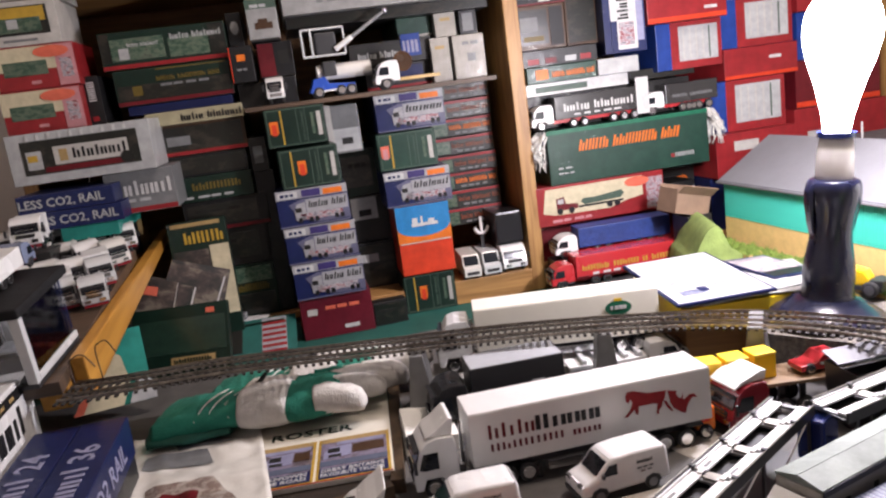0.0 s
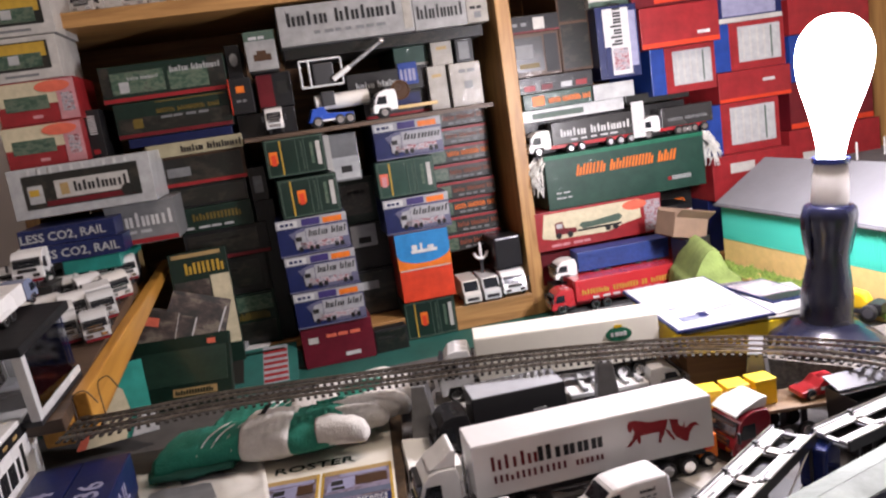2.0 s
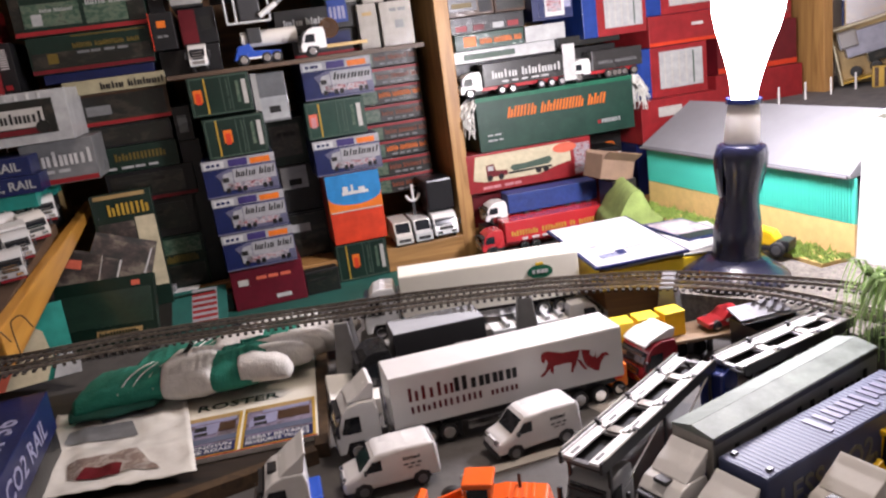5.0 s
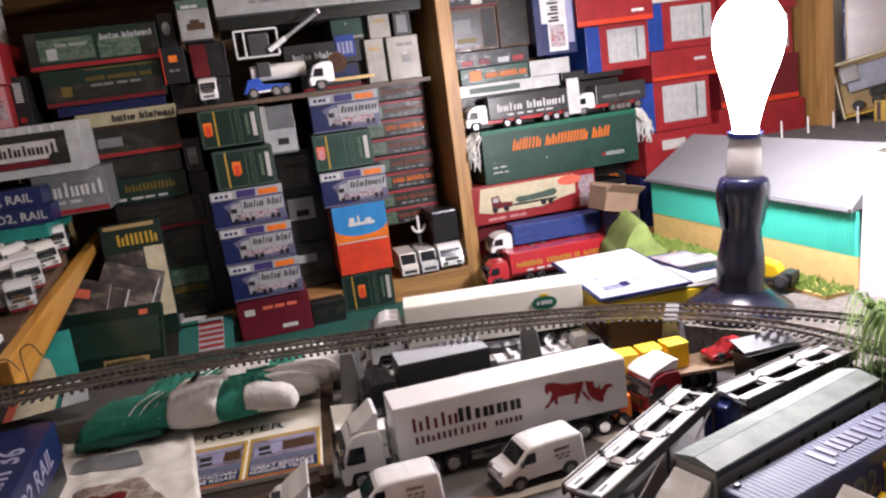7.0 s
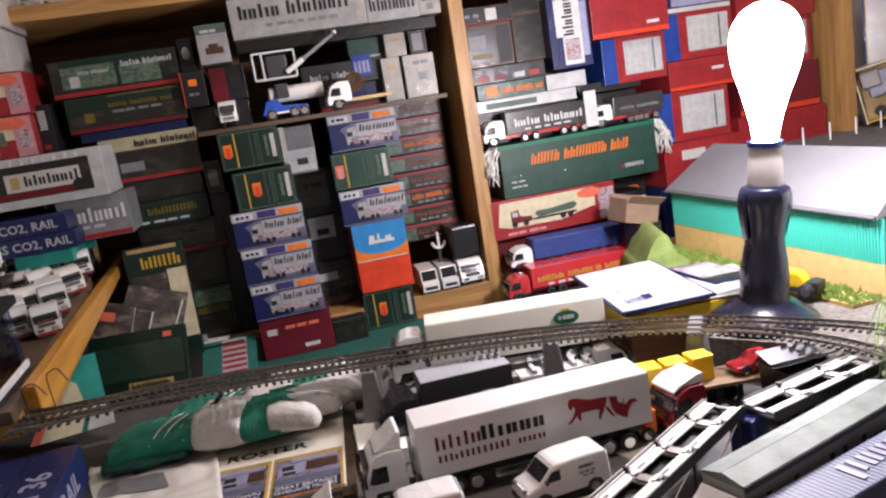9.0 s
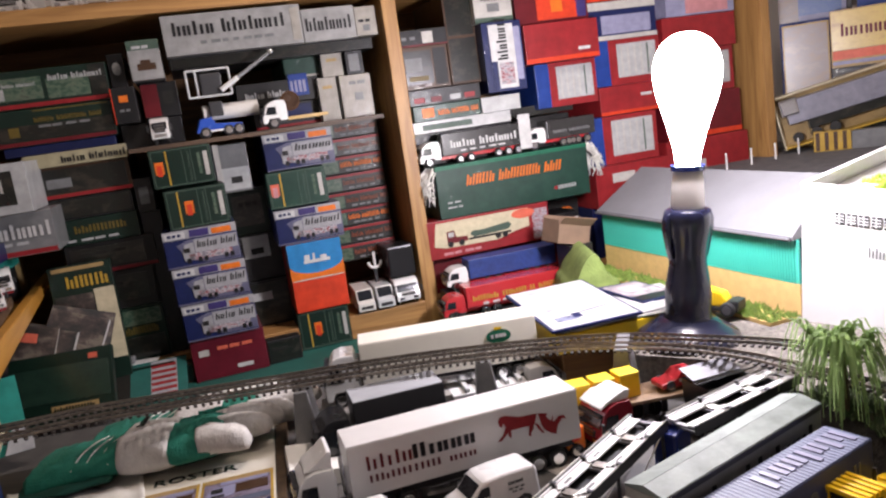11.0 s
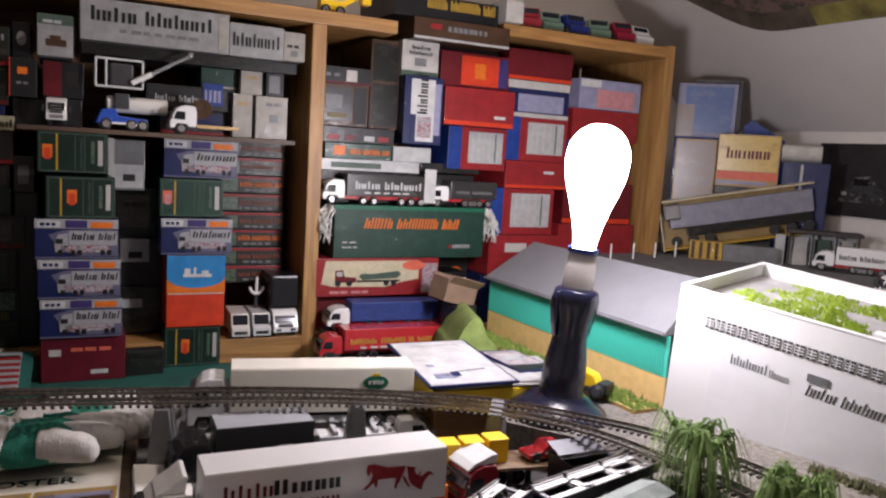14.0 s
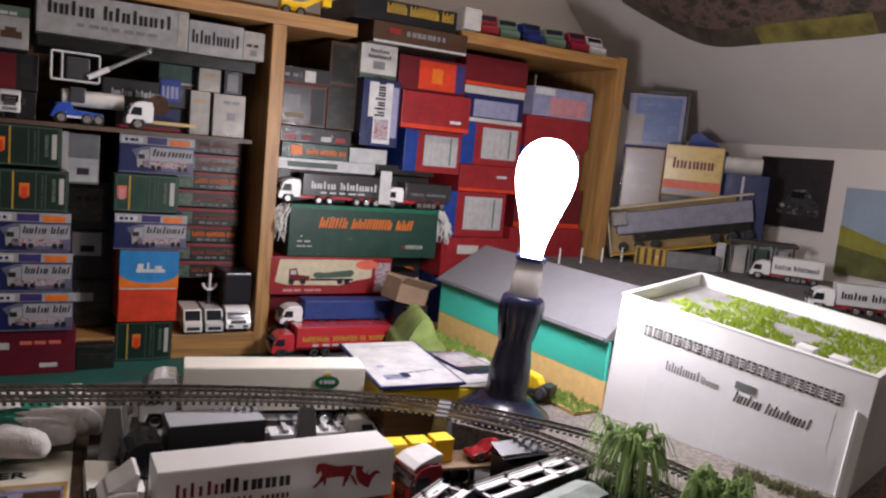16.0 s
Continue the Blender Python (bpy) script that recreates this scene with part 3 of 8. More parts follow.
panel(b, "jeep_print", 0.012, 0.042, 0.016, 0.027, ink("brown"))
panel(b, "jeep_print", 0.018, 0.034, 0.027, 0.033, ink("brown"))
bars(b, 0.008, 0.040, 0.052, 0.005, ink("lightgrey"), 2)
b = text_box("small_carton", -0.510, -0.02, 1.1935, 0.039, 0.061, 0.2, "black", "black carton end with an orange badge")
panel(b, "badge", 0.012, 0.026, 0.036, 0.047, ink("orange"))
bars(b, 0.010, 0.030, 0.020, 0.004, ink("grey"), 2)
panel(b, "edge_line", 0.0, 0.0015, 0, 0.061, ink("scarlet"))
b = text_box("small_carton", -0.462, 0.012, 1.1505, 0.058, 0.046, 0.2, "black", "small black carton on the shelf")
b = text_box("small_carton", -0.462, 0.012, 1.198, 0.060, 0.060, 0.2, "black", "black and crimson carton end with a round seal")
panel(b, "crimson_panel", 0, 0.027, 0.002, 0.058, ink("darkred"))
panel(b, "seal", 0.034, 0.052, 0.022, 0.044, ink("slate"))
b = text_box("small_carton", -0.506, 0.012, 1.038, 0.030, 0.060, 0.2, "darkgrey", "narrow dark carton with a grey label")
panel(b, "grey_label", 0.006, 0.022, 0.014, 0.044, ink("grey"))
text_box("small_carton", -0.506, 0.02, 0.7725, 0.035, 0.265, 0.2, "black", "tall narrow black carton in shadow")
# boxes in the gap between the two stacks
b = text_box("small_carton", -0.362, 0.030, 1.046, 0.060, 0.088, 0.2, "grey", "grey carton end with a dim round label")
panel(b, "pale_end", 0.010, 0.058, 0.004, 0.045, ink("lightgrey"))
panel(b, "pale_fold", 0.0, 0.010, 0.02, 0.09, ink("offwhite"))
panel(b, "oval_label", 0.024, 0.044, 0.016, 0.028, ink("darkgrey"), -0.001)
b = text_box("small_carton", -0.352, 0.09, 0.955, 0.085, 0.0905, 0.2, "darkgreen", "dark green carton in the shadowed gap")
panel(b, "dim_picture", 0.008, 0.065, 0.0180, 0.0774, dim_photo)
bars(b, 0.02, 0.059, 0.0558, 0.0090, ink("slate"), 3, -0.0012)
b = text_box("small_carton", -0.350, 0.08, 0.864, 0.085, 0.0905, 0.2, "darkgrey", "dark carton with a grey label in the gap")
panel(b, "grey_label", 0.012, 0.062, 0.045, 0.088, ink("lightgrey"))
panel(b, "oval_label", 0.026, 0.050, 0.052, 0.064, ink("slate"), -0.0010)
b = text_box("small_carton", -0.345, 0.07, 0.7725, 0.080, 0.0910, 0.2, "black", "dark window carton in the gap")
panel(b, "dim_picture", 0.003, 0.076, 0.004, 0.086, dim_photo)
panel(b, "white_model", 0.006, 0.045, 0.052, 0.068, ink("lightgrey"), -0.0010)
# white banner boxes under the top board, their white greyed for the shade there
b = text_box("banner_box", -0.408, -0.012, 1.296, 0.240, 0.068, 0.25, "shadedwhite", "long white display box with black lettering", "~Xolio Xlolooil", "black", 0.07, 0.48, 0.34, 0.80, 0.0)
panel(b, "end_label", 0.222, 0.237, 0.006, 0.062, ink("shadedoffwhite"), -0.0006)
bars(b, 0.060, 0.190, 0.016, 0.006, ink("grey"), 7)
b = text_box("banner_box", -0.1655, -0.004, 1.296, 0.098, 0.058, 0.25, "shadedwhite", "white display box with black lettering", "~Xlolooil", "black", 0.06, 0.32, 0.40, 0.85, 0.0)
b = text_box("small_carton", -0.066, 0.0, 1.298, 0.040, 0.052, 0.25, "shadedoffwhite", "small white carton end with a round badge")
panel(b, "badge", 0.013, 0.026, 0.008, 0.019, ink("grey"))
bars(b, 0.006, 0.032, 0.024, 0.005, ink("darkgrey"), 2)
b = text_box("small_carton", -0.405, 0.02, 1.2755, 0.370, 0.020, 0.2, "darkgrey", "long dark window box under the banner boxes")
panel(b, "window", 0.005, 0.365, 0.002, 0.018, dim_photo)
# right end of the left bay
b = text_box("window_box", -0.205, 0.05, 1.2385, 0.066, 0.0365, 0.2, "green", "green and white truck box", "", stripe="shadedoffwhite")
b = text_box("window_box", -0.300, 0.045, 1.196, 0.155, 0.042, 0.2, "darkgrey", "long clear-fronted truck box", "~Xolio Xlolooil", "lightgrey", 0.1, 0.3, 0.28, 0.6)
panel(b, "blue_card", 0.098, 0.134, 0.010, 0.050, ink("blue"), -0.002)
bars(b, 0.101, 0.132, 0.016, 0.022, ink("lilac"), 4, -0.0030)
b = text_box("window_box", -0.275, 0.055, 1.1505, 0.132, 0.045, 0.2, "black", "dark blue and red truck box", "", stripe="red")
panel(b, "navy_panel", 0.055, 0.110, 0.018, 0.040, ink("navy"))
b = text_box("window_box", -0.137, 0.03, 1.2318, 0.040, 0.0430, 0.2, "shadedoffwhite", "beige carton end with a gold mark")
panel(b, "mark", 0.010, 0.030, 0.028, 0.034, ink("tan"))
b = text_box("window_box", -0.150, 0.03, 1.1505, 0.036, 0.081, 0.2, "shadedoffwhite", "beige carton end standing on the shelf")
panel(b, "mark", 0.008, 0.026, 0.060, 0.066, ink("tan"))
b = text_box("small_carton", -0.110, 0.02, 1.1505, 0.060, 0.080, 0.2, "shadedoffwhite", "white carton with a small round badge")
panel(b, "badge", 0.026, 0.042, 0.032, 0.046, ink("grey"))
bars(b, 0.018, 0.050, 0.062, 0.006, ink("grey"), 2)
b = text_box("small_carton", -0.090, 0.03, 1.2315, 0.034, 0.0435, 0.2, "black", "small black framed window carton")
panel(b, "grey_window", 0.006, 0.026, 0.006, 0.038, ink("grey"))

# ---- boxes in the right bay ----
b = text_box("window_box", 0.020, 0.03, 1.268, 0.100, 0.033, 0.2, "black", "black window box with a white cab", "", stripe="darkred")
panel(b, "cab_print", 0.048, 0.070, 0.006, 0.028, ink("offwhite"))
bars(b, 0.006, 0.04, 0.014, 0.006, ink("grey"), 2)
b = text_box("window_box", 0.018, 0.02, 1.186, 0.095, 0.0815, 0.2, "brown", "open display box holding a small crane model", "")
panel(b, "window", 0.004, 0.060, 0.010, 0.074, dim_photo)
panel(b, "pale_backing", 0.006, 0.040, 0.034, 0.060, ink("grey"), -0.0010)
panel(b, "yellow_model", 0.010, 0.050, 0.016, 0.025, ink("shadedgold"), -0.0010)
panel(b, "dark_frame", 0.064, 0.090, 0.006, 0.076, ink("black"))
b = text_box("small_carton", 0.018, 0.01, 1.154, 0.15, 0.031, 0.2, "black", "dark window box with small red cars")
for k, c in ((0.010, "red"), (0.045, "darkred"), (0.085, "lightgrey"), (0.115, "red")):
    panel(b, "car_print", k, k + 0.022, 0.005, 0.015, ink(c))
b = text_box("tall_carton", 0.122, 0.04, 1.186, 0.066, 0.178, 0.2, "brown", "tall dark brown carton with a grey front")
panel(b, "grey_front", 0.004, 0.058, 0.096, 0.170, dim_photo)
panel(b, "lower_front", 0.004, 0.060, 0.006, 0.090, dim_photo)
b = text_box("small_carton", 0.180, 0.02, 1.298, 0.082, 0.070, 0.2, "offwhite", "white carton end with black lettering and round badge", "~Xolio", "black", 0.25, 0.76, 0.11, 0.5)
lettering(b, "~Xlolooil", 0.016, 0.042, 0.008, ink("black"), 0.050)
panel(b, "badge", 0.028, 0.054, 0.020, 0.036, ink("grey"))
panel(b, "lower_band", 0.0, 0.082, 0.0, 0.010, ink("sage"))
b = text_box("tall_carton", 0.184, 0.005, 1.160, 0.084, 0.1365, 0.2, "navy", "upright blue and white truck box turned on its end", turn=-2)
panel(b, "pale_band", 0.014, 0.066, 0.006, 0.131, ink("white"))
bm = words("~Xlolooil", 0.022, 0.03)
bmesh.ops.transform(bm, matrix=Matrix.Translation((0.050, -0.0012, 0.062)) @ FRONT @ Matrix.Rotation(radians(90), 4, "Z"), verts=bm.verts)
part("lettering", bm, ink("black"), b)
panel(b, "navy_swoosh", 0.014, 0.026, 0.006, 0.060, ink("navy"), -0.0008)
panel(b, "truck_print", 0.030, 0.060, 0.014, 0.056, lorry_photo, -0.001)
panel(b, "white_edge", 0.066, 0.080, 0.02, 0.124, ink("lilac"))
b = text_box("model_carton", 0.268, 0.02, 1.285, 0.165, 0.072, 0.2, "darkred", "dark red carton with a bright orange panel")
panel(b, "orange_panel", 0.048, 0.138, 0.006, 0.066, ink("scarlet"))
panel(b, "gold_mark", 0.080, 0.106, 0.020, 0.052, ink("orange"), -0.001)
panel(b, "violet_edge", 0.138, 0.160, 0.006, 0.066, ink("purple"))
b = text_box("model_carton", 0.272, 0.0, 1.205, 0.166, 0.078, 0.2, "red", "red model bus carton with white maker mark", "", stripe="scarlet", turn=-1)
bars(b, 0.118, 0.150, 0.018, 0.006, ink("white"), 1)


def bus_box(u, v, z, w, h, label):
    """Red and blue carton with a clear window on a pale model."""
    t = text_box("window_carton", u, v, z, w, h, 0.2, "blue", label)
    panel(t, "red_frame", w * 0.22, w, 0, h, card("red"))
    panel(t, "window", w * 0.34, w * 0.94, h * 0.16, h * 0.9, ink("lightgrey"), -0.001)
    for k in range(5):
        panel(t, "model_rib", w * (0.40 + 0.1 * k), w * (0.42 + 0.1 * k), h * 0.2, h * 0.86, ink("sage" if k == 4 else "offwhite"), -0.0015)
    return t


bus_box(0.296, 0.02, 1.114, 0.140, 0.090, "red and blue window carton with a pale bus")
bus_box(0.442, 0.03, 1.140, 0.160, 0.095, "red window carton with a white bus")
b = text_box("model_carton", 0.440, 0.02, 1.078, 0.165, 0.061, 0.2, "red", "flat red bus carton with white mark", stripe="scarlet")
bars(b, 0.100, 0.140, 0.034, 0.006, ink("white"), 1)
bus_box(0.402, 0.02, 0.975, 0.170, 0.102, "red and blue window carton above the depot roof")
b = text_box("model_carton", 0.400, 0.0, 0.885, 0.18, 0.089, 0.2, "red", "red bus carton with white label panel")
panel(b, "white_label", 0.040, 0.095, 0.052, 0.072, ink("offwhite"))
b = text_box("model_carton", 0.436, 0.03, 1.316, 0.168, 0.066, 0.2, "darkred", "dark red carton with a pale mark", stripe="scarlet")
b = text_box("model_carton", 0.436, 0.03, 1.236, 0.165, 0.079, 0.2, "navy", "blue and white carton with a car picture")
panel(b, "picture", 0.03, 0.15, 0.012, 0.050, ink("lilac"))
panel(b, "top_band", 0.0, 0.165, 0.062, 0.079, ink("offwhite"))
panel(b, "lower_edge", 0.0, 0.165, 0.0, 0.009, ink("offwhite"))
b = text_box("model_carton", 0.628, 0.03, 1.268, 0.178, 0.068, 0.2, "lilac", "pale window carton with pink panel")
panel(b, "pink_panel", 0.05, 0.16, 0.004, 0.046, ink("pink"))
panel(b, "label", 0.004, 0.060, 0.050, 0.066, ink("white"))
b = text_box("model_carton", 0.615, 0.03, 1.195, 0.190, 0.072, 0.2, "red", "red bus carton beside others")
bus_box(0.620, 0.04, 1.098, 0.180, 0.096, "red window carton with a white bus near the wall")
b = text_box("model_carton", 0.606, 0.03, 1.000, 0.20, 0.097, 0.2, "darkred", "dark red carton in the lamp glare", stripe="scarlet")
b = text_box("model_carton", 0.600, 0.03, 0.890, 0.22, 0.109, 0.2, "red", "wide red carton behind the depot")
panel(b, "white_label", 0.03, 0.10, 0.03, 0.06, ink("offwhite"))
text_box("model_carton", 0.400, 0.03, 0.7725, 0.20, 0.1115, 0.2, "navy", "dark blue carton on the bottom shelf")
text_box("model_carton", 0.605, 0.03, 0.7725, 0.22, 0.1165, 0.2, "darkgrey", "dark carton on the bottom shelf")
# long green boxes
b = text_box("long_carton", 0.020, 0.0, 1.123, 0.140, 0.0305, 0.2, "green", "dark green truck box with orange badge and lettering", "~XOOIX XXOOOOX XXO", "orange", 0.36, 0.30, 0.34, 0.60)
panel(b, "badge", 0.018, 0.042, 0.007, 0.025, ink("orange"))
b = text_box("small_carton", 0.163, 0.0, 1.123, 0.084, 0.030, 0.2, "lightgrey", "pale grey carton end")
b = text_box("long_carton", 0.018, 0.012, 1.100, 0.21, 0.0225, 0.2, "white", "thin white box with a green panel")
panel(b, "green_panel", 0.020, 0.125, 0.005, 0.016, ink("sage"))
b = text_box("small_carton", 0.245, 0.04, 1.103, 0.14, 0.020, 0.2, "slate", "flat grey-green box above the truck")
b = text_box("long_carton", 0.018, 0.05, 1.034, 0.36, 0.065, 0.18, "darkgrey", "dark grey carton behind the small trucks")
big = text_box("toy_trailer_box", 0.046, 0.0, 0.926, 0.338, 0.106, 0.12, "green", "large dark green trailer box with orange lettering", group="long display boxes")
lettering(big, "~XOOIX XXOOOOX XXO", 0.062, 0.060, 0.021, ink("orange"), 0.215, slant=0.22)
panel(big, "teal_rim", 0.0, 0.338, 0.098, 0.106, ink("midgreen"))
panel(big, "maker_mark", 0.255, 0.262, 0.020, 0.027, ink("red"))
lettering(big, "~OOOOI", 0.264, 0.020, 0.008, ink("lightgrey"), 0.040)
bars(big, 0.018, 0.052, 0.020, 0.003, ink("lightgrey"), 3)
bars(big, 0.018, 0.048, 0.030, 0.003, ink("lightgrey"), 2)
tuft = mat("tassel", (0.62, 0.61, 0.57), 0.9, 0, 0.25, 90)
for x0, s in ((-0.004, -1), (0.342, 1)):
    rnd = random.Random(5 + s)
    bm = bmesh.new()
    for k in range(46):
        a = (x0 + rnd.uniform(-0.004, 0.006) * s, rnd.uniform(-0.006, 0.03), 0.100 + rnd.uniform(-0.006, 0.006))
        e = (x0 + s * rnd.uniform(0.002, 0.030), rnd.uniform(-0.02, 0.03), rnd.uniform(0.030, 0.072))
        mid = (a[0] + s * rnd.uniform(0.004, 0.026), (a[1] + e[1]) / 2, a[2] * 0.6 + e[2] * 0.4)
        tube(bm, a, mid, 0.0016, 0.0016, 5)
        tube(bm, mid, e, 0.0016, 0.0009, 5)
    part("tassel", bm, tuft, big, "frayed pale tassel of cord", True)
b = text_box("window_box", 0.012, 0.0, 0.848, 0.268, 0.077, 0.16, "red", "red and cream window box with an old lorry model", group="long display boxes")
part("cream_panel", prism([(0.012, 0.026), (0.036, 0.020), (0.150, 0.018), (0.186, 0.028), (0.222, 0.034), (0.222, 0.072), (0.020, 0.072)], -0.0008, -0.0001), ink("cream"), b)
part("cab_print", prism([(0.040, 0.028), (0.040, 0.052), (0.056, 0.054), (0.060, 0.040), (0.084, 0.038), (0.084, 0.028)], -0.0014, -0.0009), ink("darkred"), b)
panel(b, "cab_glass", 0.043, 0.055, 0.041, 0.050, ink("lightgrey"), -0.0016)
part("load_print", prism([(0.098, 0.033), (0.090, 0.040), (0.096, 0.046), (0.120, 0.045), (0.176, 0.051), (0.182, 0.044), (0.174, 0.036)], -0.0014, -0.0009), ink("sage"), b)
panel(b, "trailer_print", 0.086, 0.180, 0.0285, 0.0325, ink("black"), -0.0012)
for x in (0.046, 0.070, 0.150, 0.166):
    disc = lathe([(0.0001, 0), (0.0062, 0), (0.0062, 0.0006)], 14)
    bmesh.ops.transform(disc, matrix=Matrix.Translation((x, -0.0015, 0.0265)) @ FRONT, verts=disc.verts)
    part("wheel_print", disc, ink("black"), b)
bm = lathe([(0.0001, 0), (0.026, 0), (0.026, 0.0006)], 22)
bmesh.ops.transform(bm, matrix=Matrix.Translation((0.210, -0.0012, 0.062)) @ Matrix.Diagonal((1, 1, 0.38, 1)) @ FRONT, verts=bm.verts)
part("oval_badge", bm, ink("coral"), b)
panel(b, "end_panel", 0.230, 0.265, 0.004, 0.066, lorry_photo)
bars(b, 0.030, 0.120, 0.006, 0.005, ink("pink"), 4)
b = text_box("long_carton", 0.300, 0.09, 0.848, 0.098, 0.062, 0.18, "darkgrey", "dark truck box with orange lettering", "ART LTD", "orange", 0.08, 0.40, 0.3, 0.75)
text_box("long_carton", 0.018, 0.03, 0.7725, 0.36, 0.0750, 0.2, "darkred", "dark red carton behind the red truck")
b = text_box("small_carton", 0.284, 0.0, 0.848, 0.064, 0.046, 0.08, "black", "dark box end with red and white stripes")
for k in range(4):
    panel(b, "red_stripe", 0.004 + k * 0.015, 0.011 + k * 0.015, 0.010, 0.034, ink("coral"))
    panel(b, "white_stripe", 0.0115 + k * 0.015, 0.0180 + k * 0.015, 0.010, 0.034, ink("white"))
# on top of the shelves
b = text_box("long_carton", 0.150, 0.0, 1.412, 0.235, 0.045, 0.2, "black", "black truck box with gold lettering on top of the shelves", "~XOOIX XXOOOOX XXO", "gold", 0.30, 0.45, 0.45, 0.66)
b = text_box("long_carton", 0.190, -0.01, 1.369, 0.220, 0.0425, 0.2, "brown", "dark brown box with pale print on top of the shelves", stripe="lightgrey")
bars(b, 0.075, 0.17, 0.020, 0.010, ink("grey"), 8)
panel(b, "red_mark", 0.036, 0.060, 0.022, 0.032, ink("red"))
text_box("long_carton", 0.170, 0.05, 1.3585, 0.25, 0.010, 0.18, "black", "thin black tray under a truck box")
text_box("small_carton", 0.395, -0.015, 1.4255, 0.042, 0.045, 0.1, "offwhite", "small white carton with a dark label")

# dark filler cartons added to hide the bright board foot of the left bay
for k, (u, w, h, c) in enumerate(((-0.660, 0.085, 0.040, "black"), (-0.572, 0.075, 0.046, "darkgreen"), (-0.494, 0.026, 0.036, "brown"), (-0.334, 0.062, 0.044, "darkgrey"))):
    b = text_box("flat_carton", u, -0.030 - 0.004 * k, 0.7255, w, h, 0.029, c, "added low dark carton hiding the pale shelf foot", turn=2 * k - 3)
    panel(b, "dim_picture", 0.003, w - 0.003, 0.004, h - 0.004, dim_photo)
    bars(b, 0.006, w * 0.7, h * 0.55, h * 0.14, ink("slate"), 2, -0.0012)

# ---- lamp ----
def bulb_lamp():
    t = thing("table_lamp", pose(BULB.x - 0.0264, BULB.y, 0.8025, 0, 4.4, 0), "bare lit light bulb on a dark blue figured lamp base", "lamp")
    body = mat("lamp_glaze", (0.012, 0.014, 0.040), 0.26, 0, 0.25, 25, 0.15, 120, 0.5, 0.25)
    part("foot", lathe([(0.001, 0), (0.066, 0), (0.068, 0.004), (0.064, 0.012), (0.054, 0.018), (0.044, 0.024), (0.036, 0.030)], 40), body, t, "", True)
    prof = smooth_line([(r_, 0.0, z_) for r_, z_ in [(0.0310, 0.026), (0.0292, 0.040), (0.0295, 0.062), (0.0270, 0.082), (0.0236, 0.104), (0.0250, 0.126), (0.0296, 0.148), (0.0308, 0.162), (0.0280, 0.172), (0.0200, 0.1745)]], 4)
    part("stem", lathe([(p.x, p.z) for p in prof], 32), body, t, "", True)
    for a_ in (20, 200):
        ridge = prism([(0.0262, 0.108), (0.0300, 0.124), (0.0345, 0.146), (0.0350, 0.160), (0.0310, 0.171), (0.0270, 0.168)], -0.006, 0.006, 0.002)
        bmesh.ops.transform(ridge, matrix=Matrix.Rotation(radians(a_), 4, "Z"), verts=ridge.verts)
        part("grip_ridge", ridge, body, t, "", True)
    part("socket", lathe([(0.020, 0.173), (0.021, 0.178), (0.020, 0.205), (0.018, 0.222)], 28), mat("lamp_socket", (0.86, 0.82, 0.80), 0.4, 0, 0.05), t, "white plastic bulb socket", True)
    part("collar", lathe([(0.0185, 0.2225), (0.021, 0.2225), (0.021, 0.229), (0.0185, 0.229)], 28), gloss("navy"), t)
    outline = smooth_line([(r_, 0.0, z_) for r_, z_ in [(0.014, 0.229), (0.016, 0.242), (0.019, 0.256), (0.027, 0.285), (0.036, 0.312), (0.041, 0.338), (0.039, 0.362), (0.029, 0.380), (0.014, 0.390), (0.001, 0.392)]], 5)
    part("bulb", lathe([(max(0.0006, p.x), p.z) for p in outline], 48), glow("lit_bulb", (1.0, 0.95, 0.92), 60.0), t, "glowing white bulb", True).visible_shadow = False
    return t


# Unseen ceiling lamp, added as the body of the overhead fill
t = thing("assumed_ceiling_lamp", pose(0.545, 0.95, 2.29), "unseen round white ceiling lamp, assumed for the overhead light", "lamp")
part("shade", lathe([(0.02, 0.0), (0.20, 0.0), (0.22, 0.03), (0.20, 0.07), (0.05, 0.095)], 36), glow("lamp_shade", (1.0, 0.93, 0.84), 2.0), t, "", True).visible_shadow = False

# ---- railway ----
def smooth_line(pts, steps=14):
    """Points along a smooth curve through pts."""
    out = []
    P = [Vector(p) for p in pts]
    P = [P[0] * 2 - P[1]] + P + [P[-1] * 2 - P[-2]]
    for k in range(1, len(P) - 2):
        for s in range(steps):
            x = s / steps
            a, b, c, d = P[k - 1], P[k], P[k + 1], P[k + 2]
            out.append(0.5 * (2 * b + (c - a) * x + (2 * a - 5 * b + 4 * c - d) * x * x + (3 * b - a - 3 * c + d) * x ** 3))
    out.append(P[-2])
    return out


def even(line, gap):
    """Places and headings at even gaps along a line."""
    res, left = [], 0.0
    for a, b in zip(line, line[1:]):
        L = (b - a).length
        x = left
        while x < L:
            res.append((a.lerp(b, x / L), (b - a).normalized()))
            x += gap
        left = x - L
    return res


def ribbon(line, offset, w, h, z):
    """A bar of width w and height h following a line at a sideways offset."""
    bm = bmesh.new()
    prev = None
    for k, p in enumerate(line):
        d = (line[min(k + 1, len(line) - 1)] - line[max(k - 1, 0)])
        d.z = 0
        s = Vector((-d.y, d.x, 0)).normalized()
        c = p + s * offset
        ring = [bm.verts.new(c + s * x + Vector((0, 0, z + y))) for x, y in ((-w / 2, 0), (w / 2, 0), (w / 2, h), (-w / 2, h))]
        if prev:
            for i in range(4):
                bm.faces.new((prev[i], prev[(i + 1) % 4], ring[(i + 1) % 4], ring[i]))
        else:
            bm.faces.new(ring)
        prev = ring
    bm.faces.new(prev)
    return bm


